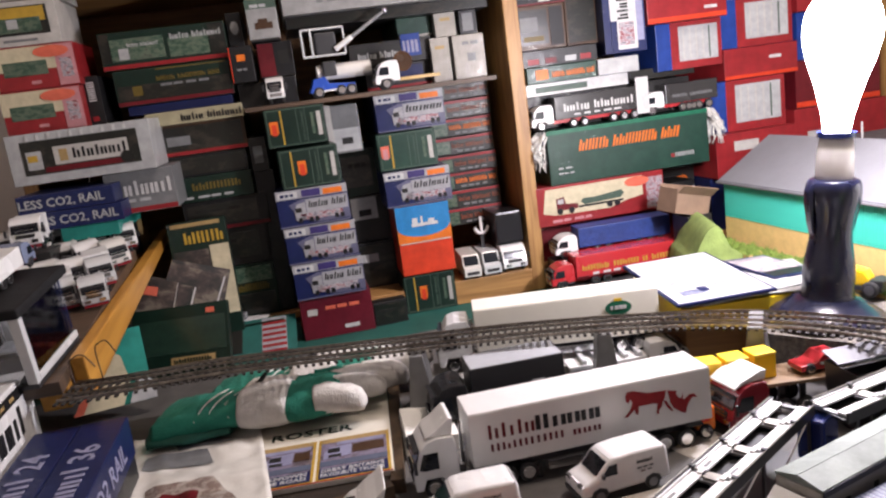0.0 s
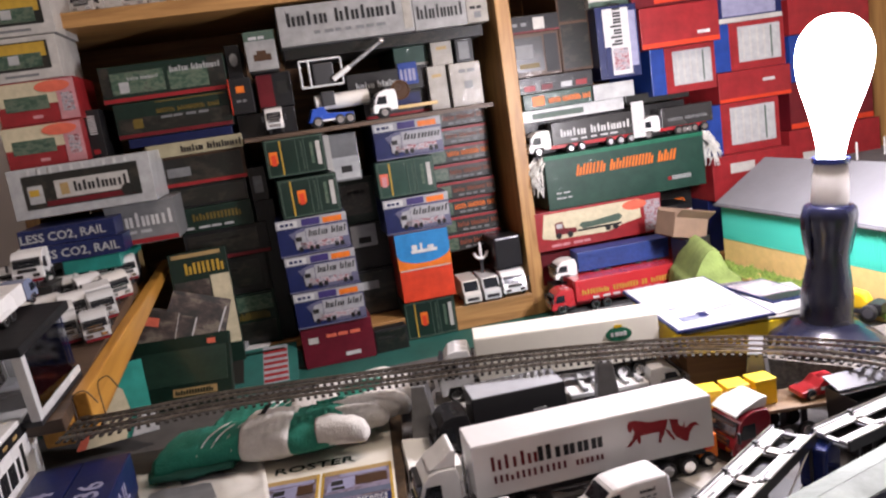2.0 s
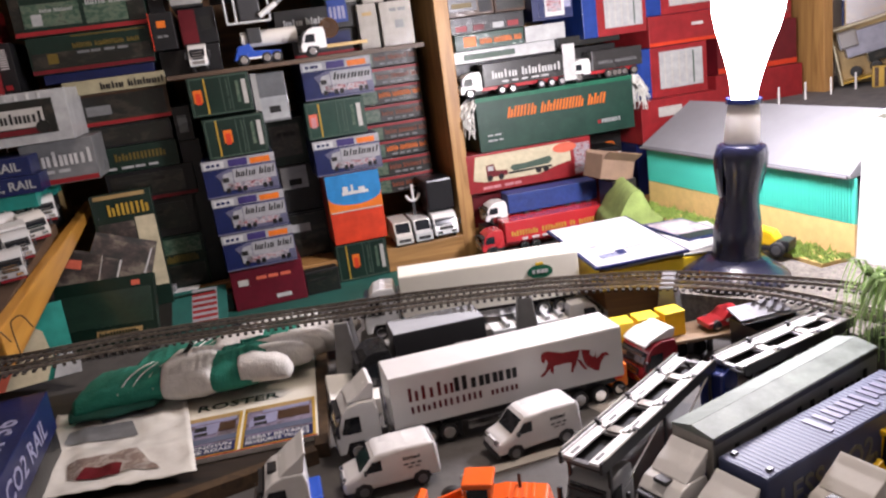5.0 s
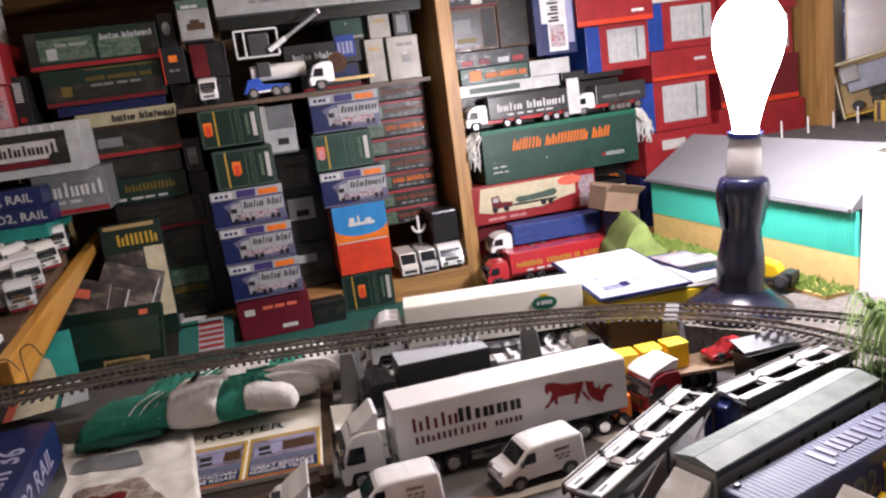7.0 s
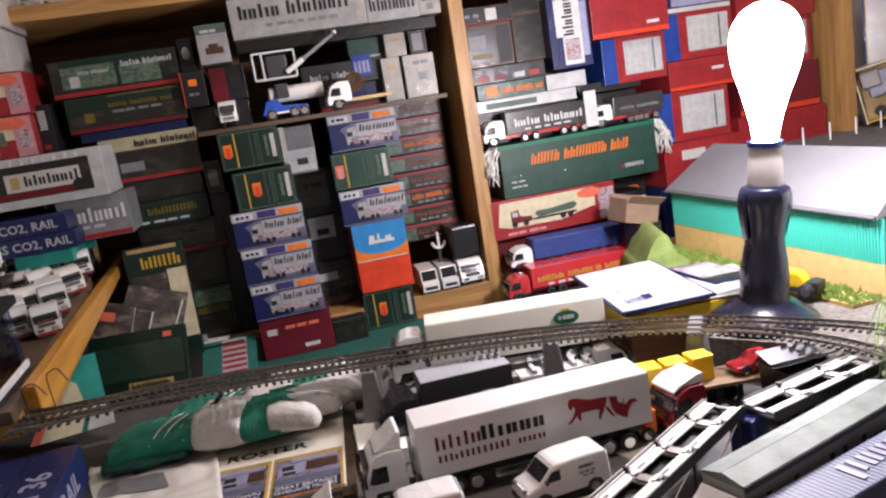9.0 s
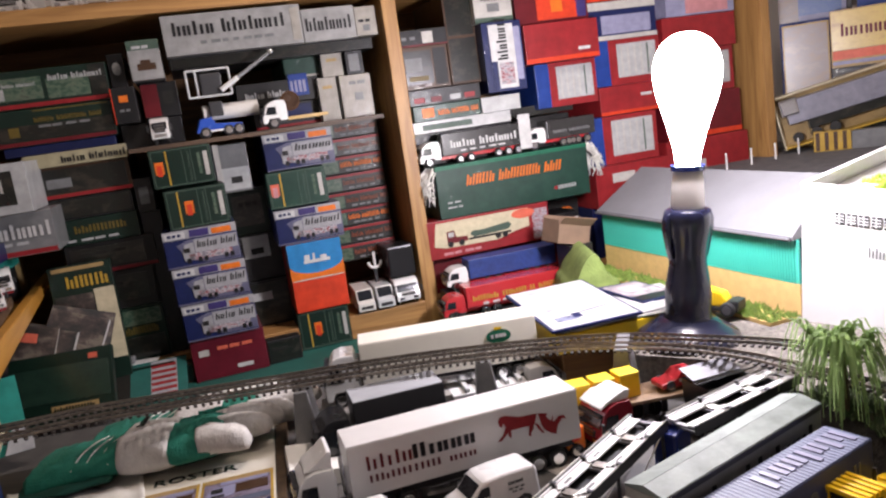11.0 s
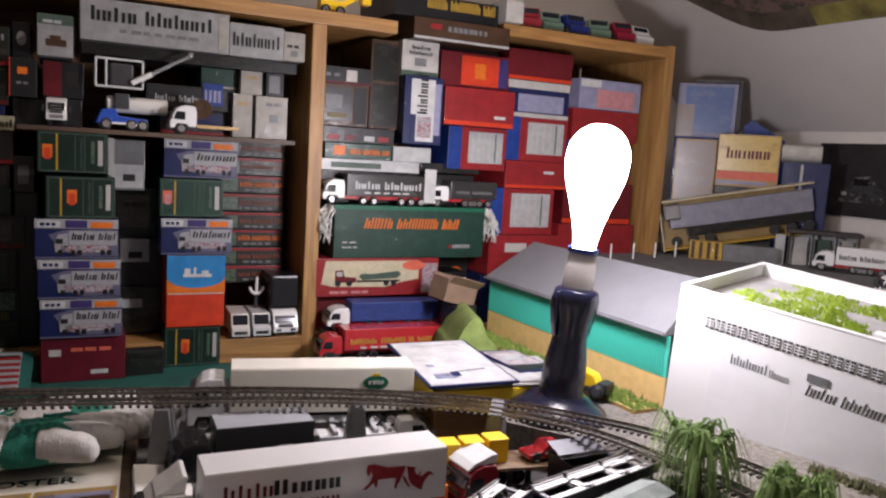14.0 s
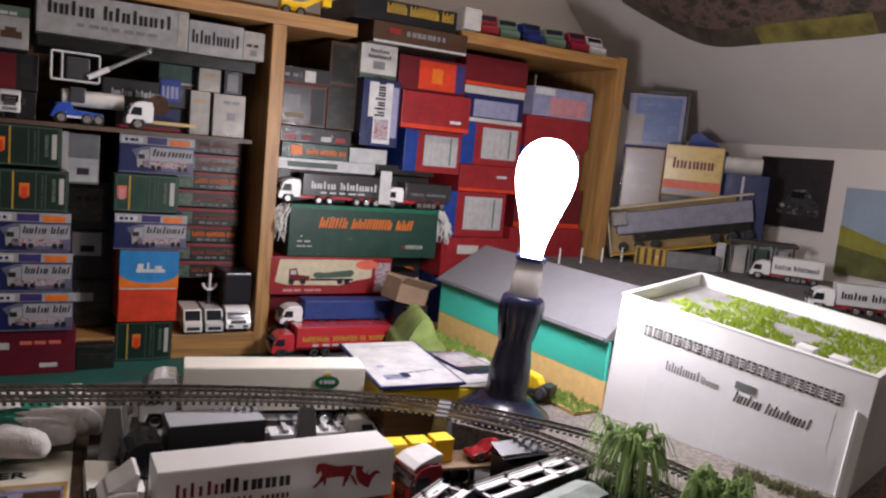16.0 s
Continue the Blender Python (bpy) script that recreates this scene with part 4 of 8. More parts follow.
sleeper_mat = mat("sleeper_plastic", (0.026, 0.021, 0.017), 0.6, 0, 0.3, 80)
rail_mat = mat("nickel_rail", (0.34, 0.30, 0.25), 0.30, 0.9, 0.4, 70)


def track(pts, label):
    """Model railway track: rails on single sleepers."""
    line = smooth_line(pts)
    t = thing("railway_track", Matrix(), label, "track", "model railway tracks")
    for o in (-0.00825, 0.00825):
        part("rail", ribbon(line, o, 0.0012, 0.0028, 0.0024), rail_mat, t)
    for o in (-0.00825, 0.00825):
        part("web", ribbon(line, o * 0.80, 0.0012, 0.0012, 0.0012), sleeper_mat, t)
    me = None
    for p, d in even(line, 0.0088):
        if me is None:
            ob = part("sleeper", box_bm(-0.0018, 0.0018, -0.0155, 0.0155, 0, 0.0022), sleeper_mat, t)
            me = ob.data
        else:
            ob = new("sleeper", me)
            ob.parent = t
        ob.location = p
        ob.rotation_euler = (0, math.asin(max(-1, min(1, -d.z))), math.atan2(d.y, d.x))
    return t


bulb_lamp()
MAIN = [(-0.441, 0.796, 0.868), (-0.400, 0.806, 0.868), (-0.360, 0.826, 0.867), (-0.290, 0.880, 0.858), (-0.121, 0.965, 0.840), (0.016, 0.994, 0.838), (0.151, 1.009, 0.836), (0.278, 1.003, 0.834), (0.386, 0.960, 0.831), (0.463, 0.888, 0.829), (0.520, 0.805, 0.828), (0.561, 0.708, 0.827), (0.574, 0.631, 0.826), (0.584, 0.53, 0.826)]
BACK = [(-0.452, 0.833, 0.868), (-0.411, 0.842, 0.868), (-0.375, 0.858, 0.867), (-0.305, 0.913, 0.858), (-0.128, 1.001, 0.840), (0.010, 1.030, 0.838), (0.151, 1.044, 0.836), (0.290, 1.038, 0.834), (0.400, 1.000, 0.831), (0.490, 0.950, 0.829), (0.557, 0.868, 0.828), (0.602, 0.792, 0.827), (0.634, 0.722, 0.826), (0.662, 0.62, 0.826), (0.68, 0.52, 0.826)]
track(MAIN, "curved model railway track raised on piers")
track(BACK, "outer curved model railway track raised on piers")
line = smooth_line([(0.09, 1.025, 0.8365), (0.20, 1.025, 0.8355), (0.33, 0.990, 0.833), (0.42, 0.935, 0.830), (0.475, 0.860, 0.828)])
t = thing("railway_siding", Matrix(), "model railway crossover rails between the tracks", "track", "model railway tracks")
for o in (-0.00825, 0.00825):
    part("rail", ribbon(line, o, 0.0012, 0.0028, 0.0026), rail_mat, t)
# piers and bed
pier_mat = mat("pier_plastic", (0.17, 0.17, 0.17), 0.45, 0, 0.15, 60, 0.1, 300)
for x, y, a in ((-0.095, 0.985, 12), (0.128, 1.022, 4), (0.300, 1.015, -12)):
    t = thing("bridge_pier", pose(x, y, 0.7505, 0, 0, a), "grey plastic wedge-shaped railway bridge pier", "pier", "bridge piers")
    part("column", prism([(-0.018, 0), (0.018, 0), (0.008, 0.0868), (-0.008, 0.0868)], -0.030, 0.030, 0.0015), pier_mat, t)
    part("foot", box_bm(-0.024, 0.024, -0.034, 0.034, -0.0002, 0.004, 0.001), pier_mat, t)

# ---- buildings ----
def grass_tuft(bm, rnd, x, y, z, r, h, n):
    for _ in range(n):
        a = rnd.uniform(0, 6.28)
        q = r * math.sqrt(rnd.random())
        c = Vector((x + q * math.cos(a), y + q * math.sin(a), z))
        s = rnd.uniform(0.0012, 0.003)
        top = c + Vector((rnd.uniform(-s, s), rnd.uniform(-s, s), rnd.uniform(0.3, 1) * h))
        v = [bm.verts.new(c + Vector((s * math.cos(k), s * math.sin(k), 0))) for k in (0.2, 2.3, 4.4)]
        w = bm.verts.new(top)
        for k in range(3):
            bm.faces.new((v[k], v[(k + 1) % 3], w))


def cold_store():
    """White card building: low parapet, vents, paper signs and a grassed flat roof."""
    L, D, H = 0.334, 0.242, 0.186
    t = thing("model_warehouse", pose(0.551, 1.126, 0.8025, 4.1, 5.5, -49.7), "white card model warehouse with vents and a grassed flat roof", "model building")
    white = mat("white_card", (0.76, 0.755, 0.75), 0.6, 0, 0.05, 9, 0.7, 11)
    # walls stand on the board; front at local y = 0, depth to +y
    part("front_wall", box_bm(0, L, 0, 0.004, 0, H, 0.0006), white, t)
    part("back_wall", box_bm(0, L, D - 0.004, D, 0, H, 0.0006), white, t)
    part("side_wall", box_bm(0, 0.004, 0.0042, D - 0.0042, 0, H, 0.0006), white, t)
    part("side_wall", box_bm(L - 0.004, L, 0.0042, D - 0.0042, 0, H, 0.0006), white, t)
    part("roof", box_bm(0.0042, L - 0.0042, 0.0042, D - 0.0042, H - 0.022, H - 0.018), mat("roof_grey", (0.36, 0.36, 0.36), 0.8, 0, 0.2, 30, 0.3, 200), t)
    part("coping", box_bm(-0.001, L + 0.001, -0.001, 0.006, H + 0.0002, H + 0.002, 0.0004), white, t)
    part("coping", box_bm(-0.001, 0.006, 0.0062, D - 0.0062, H + 0.0002, H + 0.002, 0.0004), white, t)
    part("coping", box_bm(L - 0.006, L + 0.001, 0.0062, D - 0.0062, H + 0.0002, H + 0.002, 0.0004), white, t)
    part("coping", box_bm(-0.001, L + 0.001, D - 0.006, D + 0.001, H + 0.0002, H + 0.002, 0.0004), white, t)
    rnd = random.Random(3)
    bm = bmesh.new()
    for _ in range(900):
        x, y = rnd.uniform(0.03, L - 0.01), rnd.uniform(0.01, D - 0.02)
        if noise.noise(Vector((x * 14, y * 14, 0.3))) + 0.30 * (x / L) > -0.10 and x > 0.045 + 0.03 * math.sin(y * 40):
            grass_tuft(bm, rnd, x, y, H - 0.0182, 0.006, 0.007, 6)
    part("roof_grass", bm, mat("roof_grass", (0.36, 0.48, 0.07), 0.9, 0, 0.4, 200), t, "bright green scattered grass")["kind"] = "stuff"
    vent = mat("vent_black", (0.03, 0.03, 0.03), 0.5)
    for k in range(18):
        x = 0.0425 + k * 0.0146
        v = part("vent", box_bm(x, x + 0.0118, -0.0008, 0.0002, 0.1400, 0.1550), vent, t)
        for j in range(3):
            part("slat", box_bm(x, x + 0.0118, -0.0014, -0.0009, 0.1434 + j * 0.0037, 0.1444 + j * 0.0037), white, v)
        part("mullion", box_bm(x + 0.0054, x + 0.0062, -0.0015, -0.0009, 0.1400, 0.1550), white, v)
    paper = mat("sign_paper", (0.74, 0.74, 0.75), 0.6, 0, 0.04, 20, 0.8, 16)
    part("paper_sign", box_bm(0.072, 0.164, -0.00018, -0.00005, 0.088, 0.128), paper, t)
    lettering(t, "~Xlolooil", 0.084, 0.1030, 0.0130, ink("grey"), 0.047, -0.0004, bold=-0.02)
    lettering(t, "~Oiooo", 0.135, 0.1020, 0.0105, ink("lightgrey"), 0.024, -0.0004, bold=0)
    part("paper_sheet", box_bm(0.060, 0.1645, -0.00012, -0.00004, 0.004, 0.0875), paper, t)
    part("paper_sheet", box_bm(0.1665, 0.312, -0.00014, -0.00004, 0.006, 0.0795), paper, t)
    part("paper_sign", box_bm(0.1655, 0.300, -0.00022, -0.00005, 0.080, 0.1300), paper, t)
    lettering(t, "~Xolio Xlolooil", 0.181, 0.0960, 0.0145, ink("slate"), 0.096, -0.0004, bold=-0.02, slant=0.18)
    panel(t, "crest", 0.180, 0.206, 0.1140, 0.1240, ink("grey"), -0.0009)
    for x, y in ((0.235, 0.014), (0.275, 0.012)):
        part("roof_unit", box_bm(x, x + 0.022, y, y + 0.018, H - 0.0178, H + 0.004, 0.001), paper, t)
    part("pipe", tube_bm((L - 0.012, -0.002, 0.003), (L - 0.012, -0.002, H - 0.045), 0.0016, None, 8), white, t)
    return t


cold_store()


def depot():
    """Long teal and sand depot with a grey low-pitched roof."""
    a, b = Vector((0.3523, 1.5704)), Vector((0.557, 1.1363))
    L = 0.476
    ang = math.degrees(math.atan2(b.y - a.y, b.x - a.x))
    t = thing("model_depot", pose(a.x, a.y, 0.803, 0, 0, ang), "model depot with teal cladding, sand brick base and grey roof", "model building")
    D, H = 0.20, 0.104
    part("sand_wall", box_bm(0, L, 0, 0.004, 0.0, 0.044), mat("sand_wall", (0.62, 0.42, 0.17), 0.7, 0, 0.12, 60, 0.2, 300), t)
    part("end_wall", box_bm(0, 0.004, 0.0042, D, 0, 0.044), mat("sand_wall", (0.62, 0.42, 0.17), 0.7), t)
    teal_m = mat("teal_cladding", (0.05, 0.42, 0.33), 0.45, 0, 0.06, 40)
    bm = bmesh.new()
    block(bm, 0, L, 0.0005, 0.0042, 0.0442, H)
    part("cladding", bm, teal_m, t)
    rib = None
    for k in range(94):
        x = 0.003 + k * 0.005
        if rib is None:
            ob = part("cladding_rib", box_bm(-0.0012, 0.0012, -0.0010, 0.0004, 0.0445, H - 0.0005), teal_m, t)
            rib = ob.data
        else:
            ob = new("cladding_rib", rib)
            ob.parent = t
        ob.location = (x, 0, 0)
    part("end_cladding", box_bm(0.0002, 0.0042, 0.0044, D, 0.0442, H), teal_m, t)
    part("floor_plate", box_bm(0, L - 0.07, 0.0045, D, -0.0003, 0.003), dark_board, t)
    roof = mat("depot_roof", (0.13, 0.13, 0.14), 0.65, 0, 0.08, 20, 0.15, 120)
    bm = prism([(-0.006, H + 0.0005), (-0.006, H + 0.006), (0.103, 0.177), (D + 0.01, H + 0.030), (D + 0.01, H + 0.0005)], -0.008, L - 0.002, 0.0008)
    bmesh.ops.transform(bm, matrix=Matrix(((0, 1, 0, 0), (1, 0, 0, 0), (0, 0, 1, 0), (0, 0, 0, 1))), verts=bm.verts)
    for v in bm.verts:
        if v.co.x > L * 0.5:
            v.co.x -= max(0.0, v.co.y) * 0.285
    part("roof", bm, roof, t)
    part("gutter", tube_bm((-0.008, -0.0085, H + 0.0025), (L - 0.004, -0.0085, H + 0.0025), 0.0024, None, 8), mat("gutter_grey", (0.10, 0.10, 0.11), 0.5), t)
    return t


depot()
# grass verge along the depot and the hill at its corner
rnd = random.Random(11)
verge = thing("grass_verge", Matrix(), "green scatter-grass verge along the depot wall", "verge", "", "stuff")
bm = bmesh.new()
a, b = Vector((0.3455, 1.562)), Vector((0.547, 1.131))
side = Vector((-(b - a).y, (b - a).x)).normalized() * -1
q = [a + (b - a) * 0.02, b, b + side * 0.046, a + side * 0.046 + (b - a) * 0.02]
vs = [(p.x, p.y) for p in q]
bm2 = plan_slab(vs, 0.8022, 0.8075)
part("verge_block", bm2, mat("verge_edge", (0.50, 0.34, 0.12), 0.8, 0, 0.25, 60, 0.4, 300), verge)
for _ in range(900):
    s, w = rnd.random(), rnd.random()
    p = (a + (b - a) * s) + side * (0.002 + 0.043 * w)
    grass_tuft(bm, rnd, p.x, p.y, 0.8075, 0.006, 0.005 if rnd.random() < 0.8 else 0.012, 3)
part("grass", bm, grass_mat, verge)
hillock = thing("green_hillock", pose(0.262, 1.475, 0.7257, 0, 0, 6), "lime green felt-covered landscape slope", "landscape")
felt = mat("lime_felt", (0.20, 0.27, 0.075), 0.9, 0, 0.25, 40, 0.5, 300)
curve = smooth_line([(-0.006, 0.0, 0.0), (0.000, 0.0, 0.066), (0.012, 0.0, 0.086), (0.030, 0.0, 0.120), (0.044, 0.0, 0.134), (0.056, 0.0, 0.130), (0.072, 0.0, 0.094), (0.098, 0.0, 0.078)], 5)
slope = prism([(p.x, p.z) for p in curve] + [(0.098, 0.0)], -0.055, 0.10, 0.0)
part("slope", slope, felt, hillock)
t = thing("open_carton", pose(0.262, 1.540, 0.866, 0, 14, 28), "small open brown cardboard carton behind the hillock", "box")
kraft = mat("kraft_card", (0.21, 0.135, 0.09), 0.8, 0, 0.15, 30, 0.2, 150)
part("wall_panel", box_bm(0.0, 0.070, 0.0, 0.002, 0.0, 0.036), kraft, t)
part("wall_panel", box_bm(0.0, 0.070, 0.058, 0.060, 0.0, 0.050), kraft, t)
part("wall_panel", box_bm(0.0, 0.002, 0.0022, 0.0578, 0.0, 0.044), kraft, t)
part("wall_panel", box_bm(0.068, 0.070, 0.0022, 0.0578, 0.0, 0.050), kraft, t)
part("bottom_panel", box_bm(0.0022, 0.0678, 0.0022, 0.0578, 0.0, 0.002), kraft, t)
flap = box_bm(0.0, 0.070, -0.024, 0.0, 0.0, 0.0016)
bmesh.ops.transform(flap, matrix=Matrix.Translation((0, 0, 0.0362)) @ Matrix.Rotation(radians(-38), 4, "X"), verts=flap.verts)
part("flap", flap, kraft, t)
t = thing("card_block", pose(0.285, 1.550, 0.7727, 0, 0, 28), "dark card block propping the open carton", "card")
part("block", box_bm(0.0, 0.050, 0.0, 0.050, 0.0, 0.082, 0.001), card("darkgrey"), t)

# ---- model lorries ----
SHARED = {}


def shared_part(key, name, make, material, parent, loc, rot=(0, 0, 0), label="", smooth=True):
    """A repeated part: one mesh, many objects."""
    if key in SHARED:
        ob = new(name, SHARED[key])
        ob.parent = parent
        if label:
            ob["label"] = label
    else:
        ob = part(name, make(), material, parent, label, smooth)
        SHARED[key] = ob.data
    ob.location, ob.rotation_euler = loc, rot
    return ob


def wheel_at(parent, x, y, r=0.0100, w=0.0062, rim=None):
    """A tyre with its rim, the axle along y."""
    k = f"{r:.4f}_{w:.4f}"
    side = 1 if y > 0 else -1
    tyre = shared_part("tyre" + k, "wheel", lambda: lathe([(r * 0.62, -w / 2), (r * 0.9, -w / 2), (r, -w * 0.32), (r, w * 0.32), (r * 0.9, w / 2), (r * 0.62, w / 2)], 20), rubber, parent, (x, y, r), (radians(90), 0, 0))
    shared_part("rim" + k, "rim", lambda: lathe([(0.0005, -w * 0.1), (r * 0.2, w * 0.15), (r * 0.3, w * 0.05), (r * 0.60, w * 0.1), (r * 0.63, w * 0.53), (r * 0.58, w * 0.53)], 16), rim or chrome, tyre, (0, 0, 0), (radians(180) if side > 0 else 0, 0, 0))
    return tyre


def cab(t, colour, x=0.0, y0=0.0, tall=0.074, w=0.0495, stripe="", roof_lamp=False, grille="darkgrey", wing=False):
    """A modern cab-over lorry cab facing -x."""
    k = tall / 0.074
    belt, arch = tall * 0.54, min(0.021, tall * 0.36)
    p = [(0.001, 0.010), (0.0, tall * 0.40), (0.003, belt), (0.009, tall - 0.013 * k), (0.016, tall - 0.003), (0.026, tall), (0.043, tall - 0.001), (0.0455, tall - 0.010), (0.0455, 0.014), (0.034, 0.012), (0.028, arch), (0.012, arch), (0.008, 0.010)]
    c = part("cab", prism([(x + a, b) for a, b in p], y0 - w / 2, y0 + w / 2, 0.0016), gloss(colour), t, f"{colour} cab")
    ws = prism([(x + 0.0020, belt + 0.001), (x + 0.0034, belt + 0.0006), (x + 0.0090, tall - 0.0140 * k), (x + 0.0072, tall - 0.0140 * k)], y0 - w / 2 + 0.003, y0 + w / 2 - 0.003)
    part("windscreen", ws, window_dark, c)
    for s in (-1, 1):
        y = y0 + s * (w / 2 + 0.0002)
        part("side_window", prism([(x + 0.0065, belt - 0.001), (x + 0.0115, tall - 0.0165 * k), (x + 0.0260, tall - 0.0165 * k), (x + 0.0260, belt - 0.003 * k), (x + 0.012, belt - 0.003 * k)], y - 0.0003, y + 0.0003), window_dark, c)
        part("headlight", box_bm(x - 0.0008, x + 0.003, y0 + s * (w / 2 - 0.010) - 0.005, y0 + s * (w / 2 - 0.010) + 0.005, 0.013, 0.0185, 0.0006), chrome, c)
        part("mirror", box_bm(x + 0.001, x + 0.004, y0 + s * (w / 2 + 0.0045) - 0.0018, y0 + s * (w / 2 + 0.0045) + 0.0018, belt - 0.002, belt + 0.013 * k, 0.0007), plastic_black, c)
        part("step", box_bm(x + 0.029, x + 0.043, y0 + s * (w / 2 - 0.002) - 0.003, y0 + s * (w / 2 - 0.002) + 0.003, 0.010, 0.0135, 0.0005), plastic_black, c)
    part("grille", box_bm(x - 0.0012, x + 0.0016, y0 - w * 0.30, y0 + w * 0.30, 0.021, max(0.026, tall * 0.50), 0.0004), mat("grille_" + grille, PAINT[grille], 0.4), c)
    for k in range(3):
        part("grille_bar", box_bm(x - 0.0018, x - 0.0013, y0 - w * 0.29, y0 + w * 0.29, 0.0236 + k * 0.0042, 0.0246 + k * 0.0042), chrome, c)
    part("visor", box_bm(x + 0.003, x + 0.008, y0 - w * 0.42, y0 + w * 0.42, tall - 0.0135, tall - 0.011, 0.0005), plastic_black, c)
    if wing:
        q = [(0.022, tall - 0.0006), (0.030, tall + 0.0060), (0.040, tall + 0.0120), (0.0470, tall + 0.0180), (0.0482, tall + 0.0172), (0.0455, tall + 0.0090), (0.0440, tall - 0.0006)]
        part("air_deflector", prism([(x + a, b) for a, b in q], y0 - w * 0.47, y0 + w * 0.47, 0.0012), gloss(colour), c)
        part("roof_hatch", box_bm(x + 0.0125, x + 0.0205, y0 - w * 0.16, y0 + w * 0.16, tall - 0.0032, tall + 0.0004, 0.0005), plastic_black, c)
    if roof_lamp:
        for k in range(4):
            part("roof_lamp", tube_bm((x + 0.010, y0 - 0.015 + k * 0.010, tall + 0.003), (x + 0.014, y0 - 0.015 + k * 0.010, tall + 0.003), 0.0028, None, 10), chrome, c)
    for s in (-1, 1):
        wheel_at(t, x + 0.020, y0 + s * (w / 2 - 0.0045))
    return c


def tractor(t, colour, tall=0.074, **kw):
    cab(t, colour, tall=tall, **kw)
    part("chassis", box_bm(0.030, 0.112, -0.012, 0.012, 0.010, 0.0155, 0.0005), plastic_black, t)
    part("coupling", box_bm(0.070, 0.092, -0.014, 0.014, 0.0157, 0.0190, 0.001), plastic_black, t)
    for s in (-1, 1):
        part("fuel_tank", tube_bm((0.050, s * 0.0195, 0.0115), (0.070, s * 0.0195, 0.0115), 0.0052, None, 14), chrome, t)
        wheel_at(t, 0.086, s * 0.0195)
        wheel_at(t, 0.107, s * 0.0195)
        part("exhaust_pipe", tube_bm((0.0485, s * 0.012, 0.018), (0.0485, s * 0.012, 0.060), 0.0018, None, 8), chrome, t)


def semi(name, m, label, cab_colour, body, x0, x1, z0=0.0235, z1=0.082, w=0.052, tall=0.074, roof=None, group="model lorries", cab_w=0.0495, **kw):
    """An articulated lorry with a box trailer; the nose at x = 0, its sides at +-y."""
    t = thing(name, m, label, "model truck", group)
    tractor(t, cab_colour, tall, w=cab_w, **kw)
    tr = part("trailer", box_bm(x0, x1, -w / 2, w / 2, z0, z1, 0.0012), body, t)
    part("roof_cap", box_bm(x0 + 0.0006, x1 - 0.0006, -w / 2 + 0.0006, w / 2 - 0.0006, z1 + 0.0001, z1 + 0.0009, 0.0003), roof or body, tr)
    part("trailer_chassis", box_bm(x0 + 0.05, x1 - 0.004, -0.014, 0.014, 0.0155, z0 - 0.0002), plastic_black, t)
    for s in (-1, 1):
        part("side_rail", box_bm(x0 + 0.075, x1 - 0.085, s * (w / 2 - 0.002) - 0.0008, s * (w / 2 - 0.002) + 0.0008, 0.010, 0.019, 0.0003), chrome, t)
        for k in range(3):
            wheel_at(t, x1 - 0.075 + k * 0.0235, s * (w / 2 - 0.0045))
        part("landing_leg", box_bm(x0 + 0.066, x0 + 0.070, s * 0.016 - 0.002, s * 0.016 + 0.002, 0.0005, 0.0155), plastic_black, t)
    part("rear_bumper", box_bm(x1 - 0.003, x1 + 0.001, -w / 2 + 0.002, w / 2 - 0.002, 0.009, 0.013, 0.0004), plastic_black, t)
    part("door_seam", box_bm(x1 - 0.0002, x1 + 0.0004, -0.0004, 0.0004, z0 + 0.002, z1 - 0.002), plastic_black, tr)
    return t


def side_words(t, text, x, z, size, material, width, w=0.052, **kw):
    return lettering(t, text, x, z, size, material, width, -w / 2 - 0.0005, **kw)


body_white = mat("trailer_white", (0.62, 0.61, 0.60), 0.33, 0, 0.05, 18, 0.03, 200)
# white bedding lorry
t = semi("model_truck", pose(-0.058, 0.797, 0.7515, 0, 0, 21.8), "white model articulated lorry with a red horse on its trailer", "white", body_white, 0.052, 0.302, z0=0.0275, tall=0.062, x=-0.006, y0=0.008)
part("roof_deflector", prism([(0.010, 0.0622), (0.037, 0.0622), (0.039, 0.0780), (0.035, 0.0790), (0.022, 0.0690)], -0.013, 0.029, 0.0015), gloss("white"), t)
side_words(t, "~Xlilo", 0.070, 0.0545, 0.0145, ink("darkred"), 0.046, bold=0.0)
side_words(t, "~Oiooo", 0.1175, 0.0545, 0.0150, ink("black"), 0.066, bold=0.03)
side_words(t, "~OXOOIOO ooo", 0.071, 0.0415, 0.0075, ink("maroon"), 0.112, bold=0.0, spacing=1.4)
horse = bmesh.new()


def blob(bm, pts):
    vs = [bm.verts.new((x, -0.0265, z)) for x, z in pts]
    f = bm.faces.new(vs)
    r = bmesh.ops.extrude_face_region(bm, geom=[f])
    bmesh.ops.translate(bm, vec=(0, -0.0004, 0), verts=[v for v in r["geom"] if isinstance(v, bmesh.types.BMVert)])


blob(horse, [(0.2107, 0.0699), (0.2128, 0.0737), (0.2192, 0.0739), (0.2342, 0.0687), (0.2449, 0.0683), (0.2538, 0.0677), (0.2517, 0.0603), (0.2487, 0.0552), (0.2385, 0.0568), (0.2235, 0.0567), (0.2180, 0.0612), (0.2158, 0.0664), (0.2137, 0.0618), (0.2111, 0.0645)])
blob(horse, [(0.2180, 0.0618), (0.2237, 0.0573), (0.2171, 0.0524), (0.2118, 0.0477), (0.2079, 0.0481), (0.2145, 0.0541)])
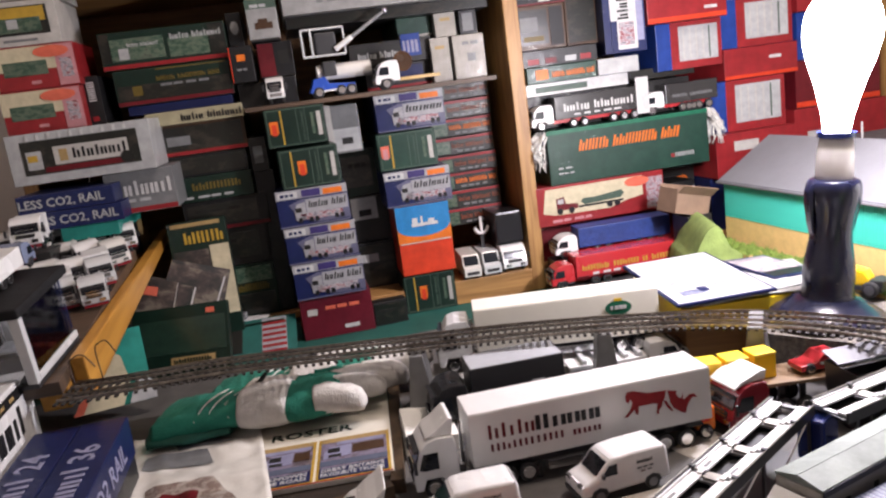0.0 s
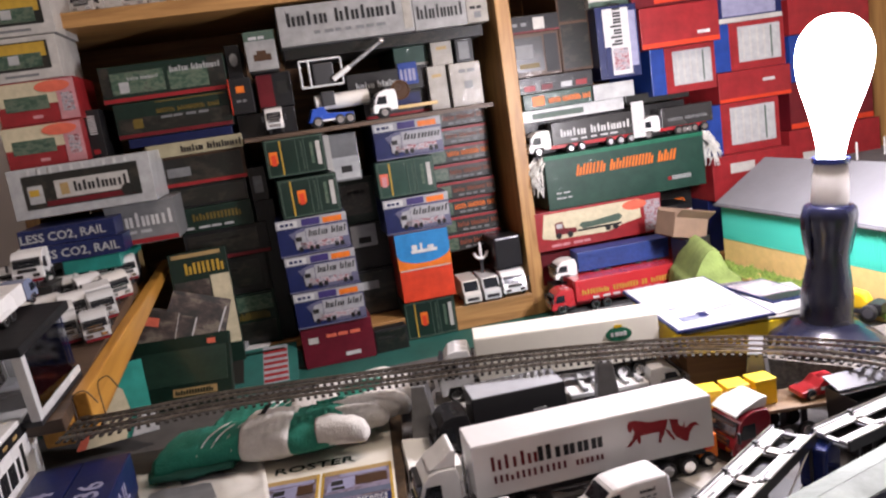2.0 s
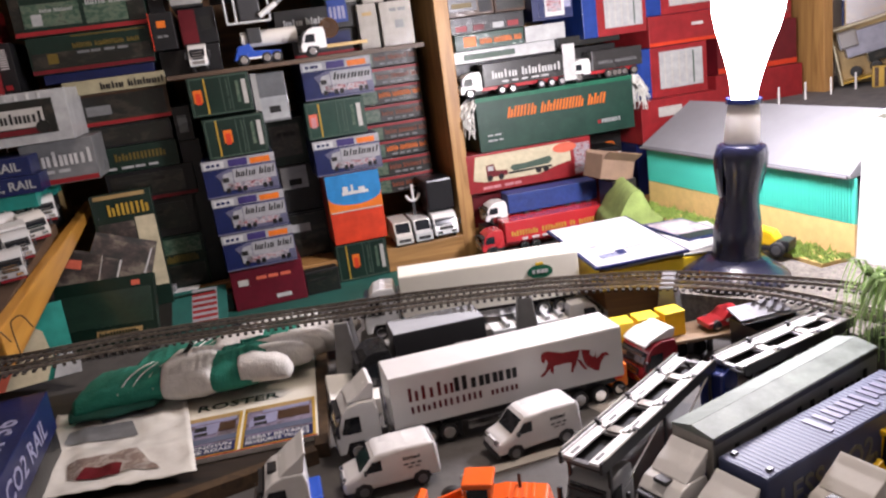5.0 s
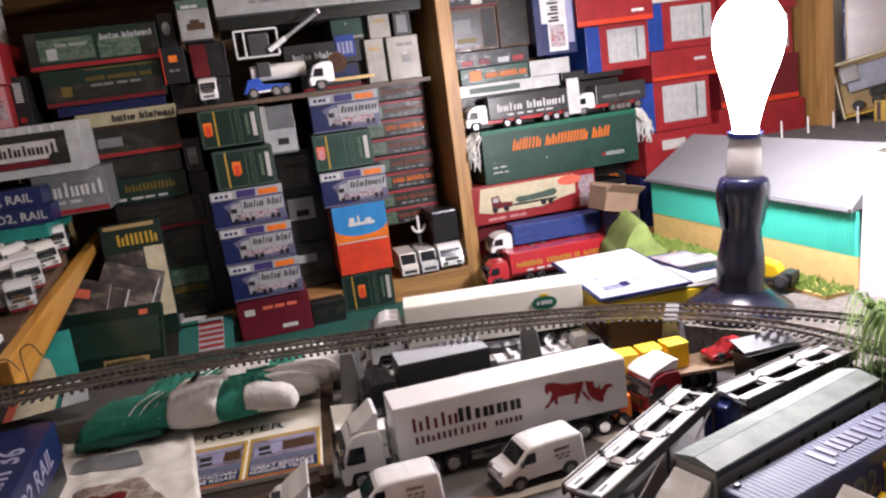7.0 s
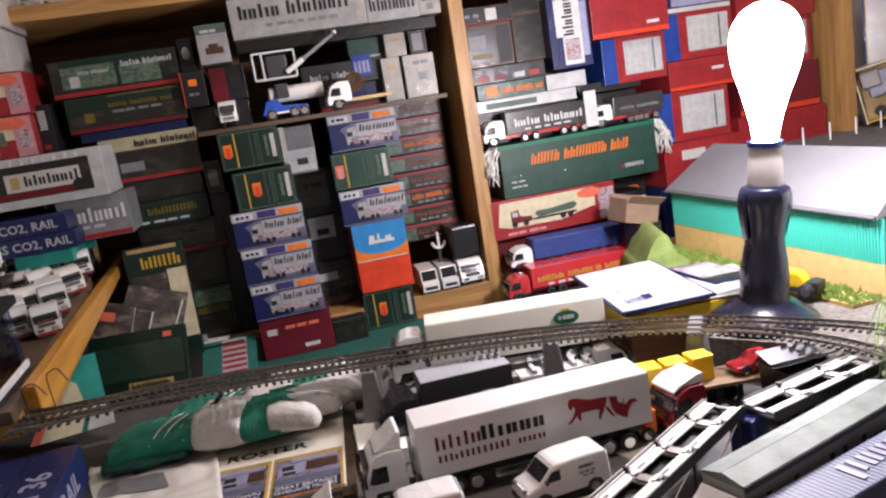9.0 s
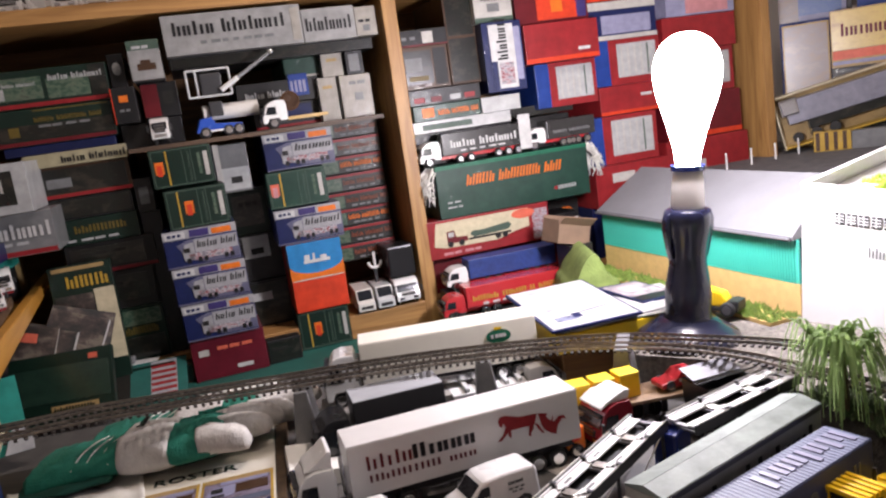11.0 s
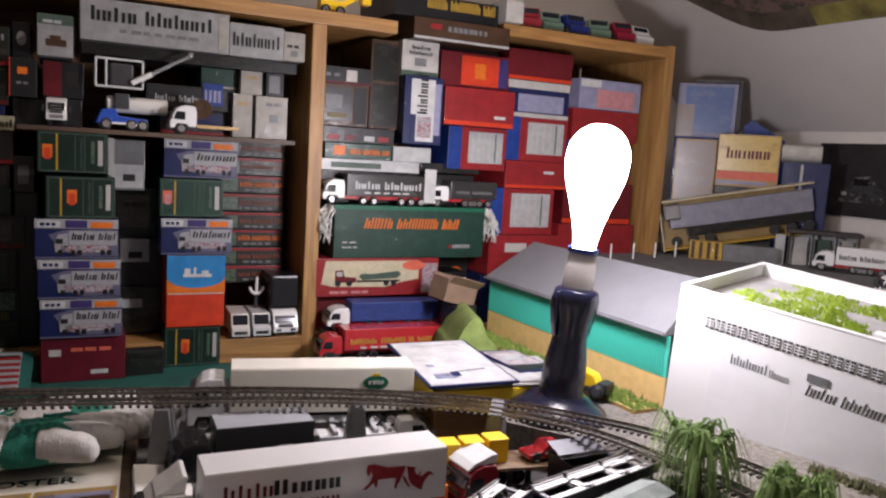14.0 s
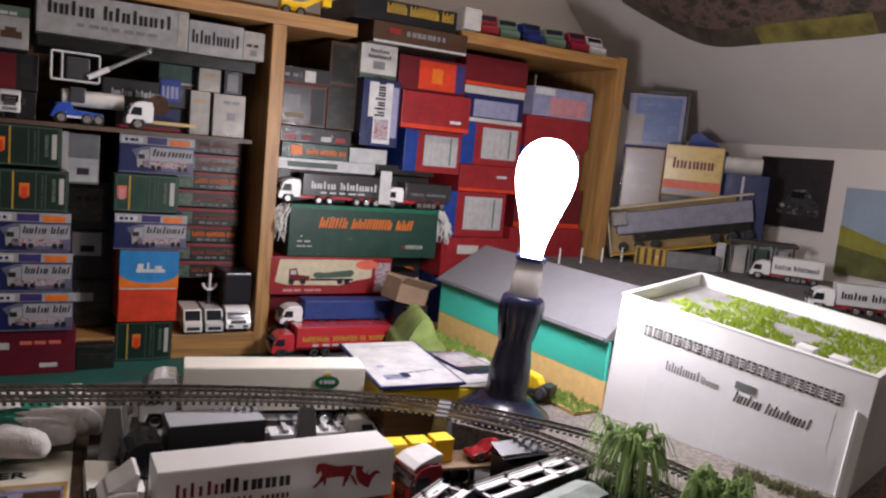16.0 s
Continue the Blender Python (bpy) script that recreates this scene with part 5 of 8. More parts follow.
blob(horse, [(0.2205, 0.0589), (0.2237, 0.0577), (0.2233, 0.0505), (0.2218, 0.0479), (0.2197, 0.0518)])
blob(horse, [(0.2440, 0.0565), (0.2491, 0.0564), (0.2485, 0.0523), (0.2451, 0.0484), (0.2449, 0.0446), (0.2423, 0.0454)])
blob(horse, [(0.2500, 0.0579), (0.2538, 0.0562), (0.2572, 0.0498), (0.2602, 0.0446), (0.2579, 0.0447), (0.2538, 0.0502)])
blob(horse, [(0.2553, 0.0673), (0.2651, 0.0650), (0.2641, 0.0614), (0.2662, 0.0579), (0.2694, 0.0561), (0.2713, 0.0614), (0.2709, 0.0543), (0.2743, 0.0552), (0.2780, 0.0584), (0.2833, 0.0584), (0.2869, 0.0541), (0.2816, 0.0552), (0.2784, 0.0517), (0.2758, 0.0480), (0.2733, 0.0396), (0.2684, 0.0416), (0.2607, 0.0477), (0.2577, 0.0535)])
part("red_horse", horse, ink("red"), t, "red running horse emblem")
# white dairy lorry
t = semi("model_truck", pose(-0.090, 1.071, 0.775, 0, 0, 11.5), "white model articulated lorry with a green and yellow badge", "white", mat("trailer_cream", (0.74, 0.71, 0.62), 0.35, 0, 0.05, 20), 0.052, 0.290, tall=0.070)
bm = lathe([(0.0001, 0), (0.0170, 0), (0.0170, 0.0006)], 24)
bmesh.ops.transform(bm, matrix=Matrix.Translation((0.238, -0.0265, 0.0625)) @ Matrix.Diagonal((1, 1, 0.56, 1)) @ FRONT, verts=bm.verts)
part("green_badge", bm, ink("midgreen"), t)
bars(t, 0.228, 0.250, 0.0605, 0.0048, ink("white"), 4, -0.0274, "badge_bar")
panel(t, "yellow_flower", 0.233, 0.243, 0.0716, 0.0750, ink("yellow"), -0.0268)
base = thing("card_strip", pose(-0.03, 1.075, 0.7505, 0, 0, 11.5), "long grey card strip under the white lorry", "card")
part("strip", box_bm(-0.07, 0.26, -0.035, 0.035, 0, 0.0242, 0.001), mat("grey_card", (0.25, 0.24, 0.22), 0.8, 0, 0.2, 30, 0.2, 200), base)
# black box lorry
t = thing("model_truck", pose(-0.076, 0.931, 0.7515, 0, 0, 21.0), "black rigid model lorry with a grey roof", "model truck", "model lorries")
cab(t, "black", tall=0.062, grille="darkgrey")
b = part("box_body", box_bm(0.050, 0.160, -0.026, 0.026, 0.018, 0.0765, 0.0012), mat("body_black", (0.010, 0.010, 0.012), 0.3, 0, 0.2, 40), t)
part("roof_panel", box_bm(0.051, 0.159, -0.0252, 0.0252, 0.0767, 0.0776, 0.0003), mat("roof_grey_satin", (0.34, 0.35, 0.37), 0.45, 0, 0.08, 30), b)
bars(t, 0.120, 0.142, 0.050, 0.0025, ink("lightgrey"), 1, -0.0268)
part("chassis", box_bm(0.030, 0.155, -0.012, 0.012, 0.010, 0.0178), plastic_black, t)
for x in (0.118, 0.140):
    for s in (-1, 1):
        wheel_at(t, x, s * 0.0205)
# silver and white flat lorry behind
t = thing("model_truck", pose(0.218, 1.118, 0.7515, 0, 0, 197.0), "white model lorry chassis with open flat body", "model truck", "model lorries")
cab(t, "white", tall=0.040)
part("flat_bed", box_bm(0.048, 0.150, -0.026, 0.026, 0.018, 0.024, 0.001), gloss("white"), t)
for k in range(5):
    part("bed_rib", box_bm(0.054 + k * 0.018, 0.060 + k * 0.018, -0.024, 0.024, 0.0242, 0.030, 0.0008), gloss("lightgrey"), t)
for x in (0.10, 0.125):
    for s in (-1, 1):
        wheel_at(t, x, s * 0.0205)
# white ramp and folded sheet beside the yard
t = thing("paper_model_sheet", pose(-0.105, 0.905, 0.7515, 0, 0, 20), "folded white card sheet beside the lorry", "card")
part("sheet", prism([(0, 0), (0.060, 0), (0.062, 0.018), (0.004, 0.024)], -0.04, 0.045, 0.0008), mat("white_sheet", (0.72, 0.71, 0.66), 0.6, 0, 0.08, 20), t)


dark_rim = mat("dark_van_rim", (0.16, 0.16, 0.17), 0.35, 0.6)
van_white = mat("van_white", (0.66, 0.65, 0.64), 0.28, 0, 0.06, 60, 0.03, 400, 0.5, 0.3)


def van(m, label):
    """A high-roofed panel van."""
    t = thing("model_van", m, label, "model van", "white model vans")
    L, w = 0.106, 0.042
    p = [(0.0, 0.009), (0.001, 0.020), (0.005, 0.0245), (0.019, 0.0285), (0.033, 0.0430), (0.040, 0.0470), (0.060, 0.0485), (L - 0.008, 0.0480), (L - 0.002, 0.0440), (L, 0.009)]
    b = part("body", prism(p, -w / 2, w / 2, 0.0042), van_white, t, "white van body", True)
    part("windscreen", prism([(0.0195, 0.0300), (0.0208, 0.0296), (0.0335, 0.0428), (0.0318, 0.0430)], -w / 2 + 0.0045, w / 2 - 0.0045), window_dark, b)
    for s in (-1, 1):
        y = s * (w / 2 + 0.0001)
        part("side_window", prism([(0.0235, 0.0285), (0.0335, 0.0400), (0.0430, 0.0405), (0.0430, 0.0285)], y - 0.0003, y + 0.0003), window_dark, b)
        part("headlight", box_bm(0.0006, 0.006, s * 0.0130 - 0.004, s * 0.0130 + 0.004, 0.0195, 0.0235, 0.0005), chrome, b)
        part("mirror", box_bm(0.0235, 0.0265, s * (w / 2 + 0.003) - 0.002, s * (w / 2 + 0.003) + 0.002, 0.0285, 0.0335, 0.0006), plastic_black, b)
        for x in (0.021, 0.084):
            part("wheel_arch", prism([(x - 0.0105, 0.0085), (x - 0.008, 0.0155), (x, 0.0185), (x + 0.008, 0.0155), (x + 0.0105, 0.0085)], y - 0.0004, y + 0.0004), plastic_black, b)
            wheel_at(t, x, s * (w / 2 - 0.0025), 0.0083, 0.006, dark_rim)
    part("bumper", box_bm(-0.001, 0.004, -w / 2 + 0.002, w / 2 - 0.002, 0.006, 0.0125, 0.001), plastic_black, t)
    lettering(t, "~Xlolooil", 0.066, 0.034, 0.004, ink("darkgrey"), 0.018, -w / 2 - 0.0006)
    bars(t, 0.066, 0.088, 0.028, 0.0018, ink("grey"), 3, -w / 2 - 0.0006)
    bars(t, 0.070, 0.086, 0.024, 0.0014, ink("grey"), 2, -w / 2 - 0.0006)
    return t


van(pose(-0.0420, 0.7288, 0.7515, 0, 0, 21.2) @ Matrix.Scale(0.87, 4), "white high-roof model van beside an orange loader")
van(pose(0.0935, 0.7805, 0.7515, 0, 0, 28) @ Matrix.Scale(0.87, 4), "white high-roof model van behind the lorry carrier")

# ---- car transporter ----
frame_m = mat("transporter_white", (0.80, 0.80, 0.80), 0.38, 0, 0.10, 70, 0.1, 300)
plate_m = mat("transporter_grey", (0.20, 0.20, 0.21), 0.4, 0.4, 0.25, 60)


def deck_unit(t, m, length, z, seed):
    """An open car deck: split white runners, grey cross plates, black rails and posts."""
    rnd = random.Random(seed)
    made = []

    def add(name, bm, material):
        ob = part(name, bm, material, t)
        made.append(ob)
        return ob

    cuts = [0.0]
    while cuts[-1] < length - 0.012:
        cuts.append(min(length, cuts[-1] + rnd.choice((0.024, 0.052, 0.058))))
    for s_ in (-1, 1):
        add("side_rail", box_bm(0, length, s_ * 0.0214 - 0.0013, s_ * 0.0214 + 0.0013, z - 0.006, z + 0.0040, 0.0003), plastic_black)
        add("hand_rail", tube_bm((0.004, s_ * 0.0226, z + 0.0050), (length - 0.004, s_ * 0.0226, z + 0.0050), 0.0007, None, 6), steel)
        for x0, x1 in zip(cuts, cuts[1:]):
            if x1 - x0 < 0.006:
                continue
            add("deck_runner", box_bm(x0 + 0.001, x1 - 0.0045, s_ * 0.0134 - 0.0050, s_ * 0.0134 + 0.0050, z, z + 0.0022, 0.0005), frame_m)
            add("runner_lip", box_bm(x0 + 0.001, x1 - 0.0045, s_ * 0.0195 - 0.0006, s_ * 0.0195 + 0.0006, z, z + 0.0040, 0.0003), frame_m)
        for x in cuts[1:-1]:
            add("joint_tab", box_bm(x - 0.006, x + 0.004, s_ * 0.0110 - 0.0022, s_ * 0.0110 + 0.0022, z + 0.0023, z + 0.0040, 0.0005), frame_m)
            add("rail_clip", box_bm(x - 0.003, x + 0.001, s_ * 0.0208 - 0.0028, s_ * 0.0208 + 0.0028, z + 0.0040, z + 0.0062, 0.0005), plastic_black)
    for x in cuts[1:-1]:
        add("cross_plate", box_bm(x - 0.009, x + 0.006, -0.0200, 0.0200, z - 0.0030, z - 0.0006, 0.0004), plate_m)
        add("lock_plate", box_bm(x - 0.007, x + 0.003, -0.0070, 0.0070, z - 0.0004, z + 0.0016, 0.0004), steel)
    for x in (0.001, length - 0.006):
        add("end_bar", box_bm(x, x + 0.005, -0.0205, 0.0205, z - 0.0030, z - 0.0004, 0.0004), plate_m)
    for x in (0.012, length * 0.5, length - 0.012):
        for s_ in (-1, 1):
            add("upright", box_bm(x - 0.0015, x + 0.0015, s_ * 0.0212 - 0.0013, s_ * 0.0212 + 0.0013, 0.020, z - 0.0042), plastic_black)
    for a_, b_ in ((0.014, 0.48), (0.52, 0.93)):
        for s_ in (-1, 1):
            add("brace", tube_bm((length * a_, s_ * 0.0212, 0.022), (length * b_, s_ * 0.0212, z - 0.006), 0.0011, None, 6), chrome)
    # Black plate added below the runners so the open deck gaps read as shade
    add("belly_plate", box_bm(0.006, length - 0.006, -0.0198, 0.0198, z - 0.0085, z - 0.0065, 0.0004), plastic_black)
    for x in cuts[:-1]:
        for s_ in (-1, 1):
            add("runner_slot", box_bm(x + 0.006, min(length - 0.004, x + 0.018), s_ * 0.0128 - 0.0014, s_ * 0.0128 + 0.0014, z + 0.0022, z + 0.0026), plate_m)
    add("lower_deck", box_bm(0.048, length, -0.0200, 0.0200, 0.0165, 0.0190, 0.0004), plastic_black)
    for x in (length * 0.55, length * 0.70, length * 0.85):
        for s_ in (-1, 1):
            made.append(wheel_at(t, x, s_ * 0.0175, 0.0082))
    for ob in made:
        ob.matrix_basis = m @ ob.matrix_basis


t = thing("car_transporter", pose(0.177, 0.651, 0.7515, 0, 0, 55.5), "silver and white model car transporter with open decks", "model truck", "model lorries")
cab(t, "grey", tall=0.052, w=0.038)
NARROW = Matrix.Diagonal((1.0, 0.86, 1.0, 1.0))
deck_unit(t, NARROW, 0.2095, 0.0670, 5)
deck_unit(t, Matrix.Translation((0.2110, -0.0305, 0)) @ pose(0, 0, 0, 0, 0, -18.5) @ NARROW, 0.165, 0.0670, 9)
part("blue_joint", box_bm(0.200, 0.236, -0.030, -0.006, 0.020, 0.060, 0.003), gloss("navy"), t, "dark blue coupling")
part("drawbar", box_bm(0.150, 0.230, -0.004, 0.004, 0.012, 0.0160), plastic_black, t)

# ---- grey-roofed curtain lorry and dark blue container lorry ----
t = semi("model_truck", pose(0.2245, 0.631, 0.7515, 0, 0, 40.0), "dark model lorry with a pale green trailer roof", "white", mat("curtain_green", (0.20, 0.205, 0.20), 0.5, 0, 0.12, 40), 0.052, 0.272, z1=0.0800, w=0.039, tall=0.056, roof=mat("roof_pale", (0.21, 0.245, 0.225), 0.6, 0, 0.35, 25, 0.3, 60), wing=True, cab_w=0.037)
side_words(t, "~Xolio Xlolooil", 0.075, 0.050, 0.018, ink("black"), 0.18, w=0.039)
part("front_face", box_bm(0.0506, 0.0516, -0.0188, 0.0188, 0.026, 0.0798, 0.0003), card("offwhite"), t, "pale grey headboard")
part("roof_edge", box_bm(0.051, 0.273, -0.0204, -0.0196, 0.0765, 0.0812), plastic_black, t)
for s in (-1, 1):
    pitch = prism([(0.0, 0.0805), (0.0195, 0.0805), (0.0195, 0.0822), (0.0003, 0.0868)], 0.0505, 0.2725)
    bmesh.ops.transform(pitch, matrix=Matrix(((0, 1, 0, 0), (s, 0, 0, 0), (0, 0, 1, 0), (0, 0, 0, 1))), verts=pitch.verts)
    part("roof_sheet", pitch, MATS["roof_pale"], t, "weathered pale green roof sheet")
navy_c = mat("container_navy", (0.045, 0.060, 0.14), 0.55, 0, 0.1, 40)
t = semi("model_truck", pose(0.2500, 0.5960, 0.7515, 0, 0, 38), "dark blue model container lorry with white lettering on its roof", "white", navy_c, 0.052, 0.258, z1=0.069, w=0.042, tall=0.046, wing=True, cab_w=0.040)
roofm = mat("container_roof", (0.17, 0.19, 0.28), 0.62, 0, 0.1, 40)
for k in range(42):
    shared_part("roof_rib", "roof_rib", lambda: box_bm(-0.0014, 0.0014, -0.0198, 0.0198, -0.0003, 0.0003, 0.0001), roofm, t, (0.0560 + k * 0.0048, 0, 0.0699), (0, 0, 0), "", False)
bm = words("~Xlolooil", 0.024, 0.02, 0.0005)
fit_width(bm, 0.115)
bmesh.ops.transform(bm, matrix=Matrix.Translation((0.250, 0.011, 0.0708)) @ Matrix.Rotation(radians(180), 4, "Z"), verts=bm.verts)
part("roof_lettering", bm, ink("lilac"), t)
side_words(t, "LESS CO2, RAIL", 0.066, 0.036, 0.020, ink("grey"), 0.180, w=0.042)
for x, y in ((0.060, 0.015), (0.060, -0.015)):
    part("roof_catch", box_bm(x, x + 0.005, y - 0.002, y + 0.002, 0.0703, 0.0722, 0.0004), plastic_black, t)

# ---- red lorry with yellow crates ----
t = thing("model_truck", pose(0.240, 0.909, 0.7515, 0, 0, 28.0), "dark red model lorry cab with a white roof", "model truck", "model lorries")
cab(t, "darkred", tall=0.056)
part("roof_box", prism([(0.008, 0.0505), (0.014, 0.0562), (0.044, 0.0562), (0.046, 0.0660), (0.040, 0.0668), (0.016, 0.0590), (0.007, 0.0530)], -0.021, 0.021, 0.0012), gloss("white"), t)
part("chassis", box_bm(0.030, 0.062, -0.012, 0.012, 0.010, 0.016), plastic_black, t)
for s in (-1, 1):
    wheel_at(t, 0.052, s * 0.0195)
t = thing("orange_digger_part", pose(0.222, 0.905, 0.7515, 0, 0, 20), "small orange and red machine model behind the trailer", "model machine")
part("body", box_bm(-0.008, 0.012, -0.010, 0.012, 0.008, 0.034, 0.002), gloss("orange"), t)
part("arm", box_bm(-0.004, 0.004, -0.014, -0.008, 0.020, 0.046, 0.001), gloss("scarlet"), t)
for s in (-1, 1):
    wheel_at(t, 0.0, s * 0.010, 0.008)
flat = thing("flat_trailer", pose(0.216, 0.940, 0.7515, 0, 0, 13.0), "brown flat trailer carrying three yellow crates", "model trailer")
part("deck", box_bm(0.0, 0.172, -0.024, 0.026, 0.036, 0.040, 0.0006), mat("deck_brown", (0.20, 0.13, 0.07), 0.6, 0, 0.25, 60), flat)
for x in (0.095, 0.118):
    for s in (-1, 1):
        wheel_at(flat, x, s * 0.0195)
        part("axle_post", box_bm(x - 0.003, x + 0.003, s * 0.012 - 0.002, s * 0.012 + 0.002, 0.010, 0.0358), plastic_black, flat)
for s in (-1, 1):
    part("leg", box_bm(0.020, 0.024, s * 0.016 - 0.002, s * 0.016 + 0.002, 0.0003, 0.0358), plastic_black, flat)
for k, zz in enumerate((0.0, 0.001, 0.003)):
    c = flat.matrix_world @ Vector((0.008 + 0.0295 * k, 0.001, 0.0403))
    t = thing("yellow_crate", Matrix.Translation(c) @ pose(0, 0, 0, 0, 0, 14 + 3 * k), "plain yellow cube crate on a flat trailer", "crate", "yellow crates")
    part("crate", box_bm(0, 0.0245, -0.012, 0.012, 0, 0.0235 + zz, 0.0012), mat("crate_yellow", (0.80, 0.48, 0.01), 0.38, 0, 0.06, 50), t)
    part("lid", box_bm(-0.0004, 0.0249, -0.0124, 0.0124, 0.0237 + zz, 0.0257 + zz, 0.0006), mat("crate_lid", (0.86, 0.62, 0.04), 0.38, 0, 0.06, 50), t)
# dark open-topped skip
t = thing("dark_skip", pose(0.364, 0.912, 0.7515, 0, 0, 22), "black model skip with raised flaps", "model skip")
part("body", prism([(0, 0), (0.055, 0), (0.060, 0.064), (-0.004, 0.064)], -0.022, 0.026, 0.001), mat("skip_black", (0.012, 0.012, 0.014), 0.4), t)
bm = box_bm(-0.004, 0.058, -0.024, 0.0, 0, 0.0015)
bmesh.ops.transform(bm, matrix=Matrix.Translation((0, -0.002, 0.0645)) @ Matrix.Rotation(radians(-28), 4, "X"), verts=bm.verts)
part("flap", bm, mat("skip_flap", (0.10, 0.10, 0.11), 0.4), t)
bm = box_bm(-0.004, 0.058, 0.0, 0.026, 0, 0.0015)
bmesh.ops.transform(bm, matrix=Matrix.Translation((0, 0.004, 0.065)) @ Matrix.Rotation(radians(16), 4, "X"), verts=bm.verts)
part("flap", bm, mat("skip_flap", (0.10, 0.10, 0.11), 0.4), t)
# small red vehicle in front of the skip
t = thing("red_model_car", pose(0.328, 0.962, 0.7918, 0, 0, 20), "small red and white racing model car", "model car")
part("body", prism([(0, 0.004), (0.0, 0.010), (0.018, 0.013), (0.026, 0.020), (0.044, 0.020), (0.052, 0.012), (0.052, 0.004)], -0.013, 0.013, 0.0015), gloss("red"), t)
part("white_panel", box_bm(0.022, 0.046, -0.0135, 0.0135, 0.0095, 0.0125), gloss("white"), t)
for x in (0.011, 0.042):
    for s in (-1, 1):
        wheel_at(t, x, s * 0.0115, 0.0062, 0.004)

# pale card offcuts lying on the yard
offcut = mat("card_offcut", (0.40, 0.375, 0.33), 0.6, 0, 0.12, 30, 0.1, 150)
for x, y, a, L, w in ((0.215, 0.845, 40, 0.060, 0.040), (0.070, 0.740, 24, 0.120, 0.012), (-0.118, 0.880, 10, 0.045, 0.018)):
    t = thing("card_offcut", pose(x, y, 0.7504, 0, 0, a), "pale card offcut lying on the yard", "card", "card offcuts")
    part("sheet", prism([(0, 0), (L, 0), (L * 0.97, 0.0016), (0.002, 0.0016)], 0, w), offcut, t)

# ---- left side shelf with parked lorries, sloping down towards the viewer ----
SLOPE = pose(-0.637, 1.36, 0.984, 0, 0, 20.9) @ Matrix.Rotation(radians(8.55), 4, "X")
side = thing("side_shelf", SLOPE, "yellow varnished wooden side shelf with a deep front edge", "shelf")
yellow_wood = wood("yellow_plank", (0.34, 0.155, 0.022), (0.50, 0.25, 0.045), 4.0, 0.42, (14.0, 1.0, 14.0))
bm = box_bm(-0.016, 0.0, -0.558, 0.050, -0.052, 0.0, 0.002)
for v in bm.verts:
    if v.co.z > -0.026:
        v.co.z -= 0.040 * (v.co.y + 0.558) / 0.608
part("front_plank", bm, yellow_wood, side)
part("plank_end", box_bm(-0.052, -0.0205, -0.574, -0.46, -0.053, -0.0222, 0.002), yellow_wood, side)
part("shelf_board", box_bm(-0.42, -0.0165, -0.600, -0.165, -0.022, -0.006, 0.001), dark_board, side)
part("rear_batten", box_bm(-0.40, -0.36, -0.58, -0.20, -0.150, -0.0222, 0.001), dark_board, side)
ledge = thing("box_ledge", at_room(-0.722, 0.03, 0), "plain wooden ledge under the stacked boxes", "shelf")
part("ledge_board", box_bm(-0.45, -0.010, -0.17, 0.11, 0.908, 0.9262, 0.001), yellow_wood, ledge)
part("bracket", box_bm(-0.30, -0.26, 0.0, 0.10, 0.7255, 0.9078, 0.001), dark_board, ledge)


def small_lorry(m, c1, label, load="", long=False):
    t = thing("model_truck", m, label, "model truck", "lorries on the side shelf")
    cab(t, c1, tall=0.050, w=0.043)
    end = 0.150 if long else 0.092
    part("chassis", box_bm(0.030, end - 0.006, -0.011, 0.011, 0.010, 0.0165, 0.0005), gloss("red") if load == "red" else plastic_black, t)
    if load:
        part("body", box_bm(0.050, end, -0.022, 0.022, 0.0168, 0.050, 0.0015), gloss("green" if load == "green" else "black" if load == "black" else "white"), t)
    else:
        part("deck", box_bm(0.048, end - 0.004, -0.016, 0.016, 0.0168, 0.0200, 0.0006), gloss("lightgrey"), t)
        for s in (-1, 1):
            part("exhaust_pipe", tube_bm((0.0485, s * 0.015, 0.018), (0.0485, s * 0.015, 0.050), 0.0018, None, 8), chrome, t)
    for x in ((0.105, 0.130) if long else (0.072,)):
        for s in (-1, 1):
            wheel_at(t, x, s * 0.0175)
    part("red_bumper", box_bm(-0.0022, -0.0004, -0.019, 0.019, 0.006, 0.0105, 0.0004), gloss("darkred"), t)
    return t


SHADES = ("white", "lightgrey", "white", "skyblue", "white", "white", "white", "offwhite", "white", "white", "lightgrey", "white", "lightgrey", "white", "white")
LOADS = ("", "red", "black", "", "green", "", "black", "", "", "black", "red", "", "", "black", "")
NAMES = {"white": "white", "offwhite": "cream", "lightgrey": "silver", "skyblue": "blue", "black": "black", "darkgrey": "grey"}
for r_ in range(4):
    for c_ in range(7):
        k = (r_ * 6 + c_ * 4 + r_ * r_) % 15
        x, y = -0.026 - 0.0390 * c_ + 0.006 * (r_ % 2), -0.166 - 0.079 * r_ + 0.009 * c_ - 0.004 * ((k * 7) % 3)
        spot = SLOPE @ pose(x, y, -0.0056, 0, 0, 104 + 5 * ((k * 5) % 4)) @ Matrix.Scale(0.78 + 0.03 * (k % 3), 4)
        small_lorry(spot, SHADES[k], f"{NAMES[SHADES[k]]} model lorry parked nose out on side shelf", LOADS[k])
t = semi("model_truck", SLOPE @ pose(-0.300, -0.290, -0.0056, 0, 0, 116), "white and green model lorry with red chassis on the side shelf", "white", gloss("white"), 0.052, 0.262, z1=0.078, tall=0.062)
t = small_lorry(at_room(-0.830, -0.215, 0.9866, 94), "white", "white model lorry in front of the blue boxes", "red")
perch = thing("small_carton", at_room(-0.86, -0.24, 0.9264), "dark carton under a white model lorry", "box")
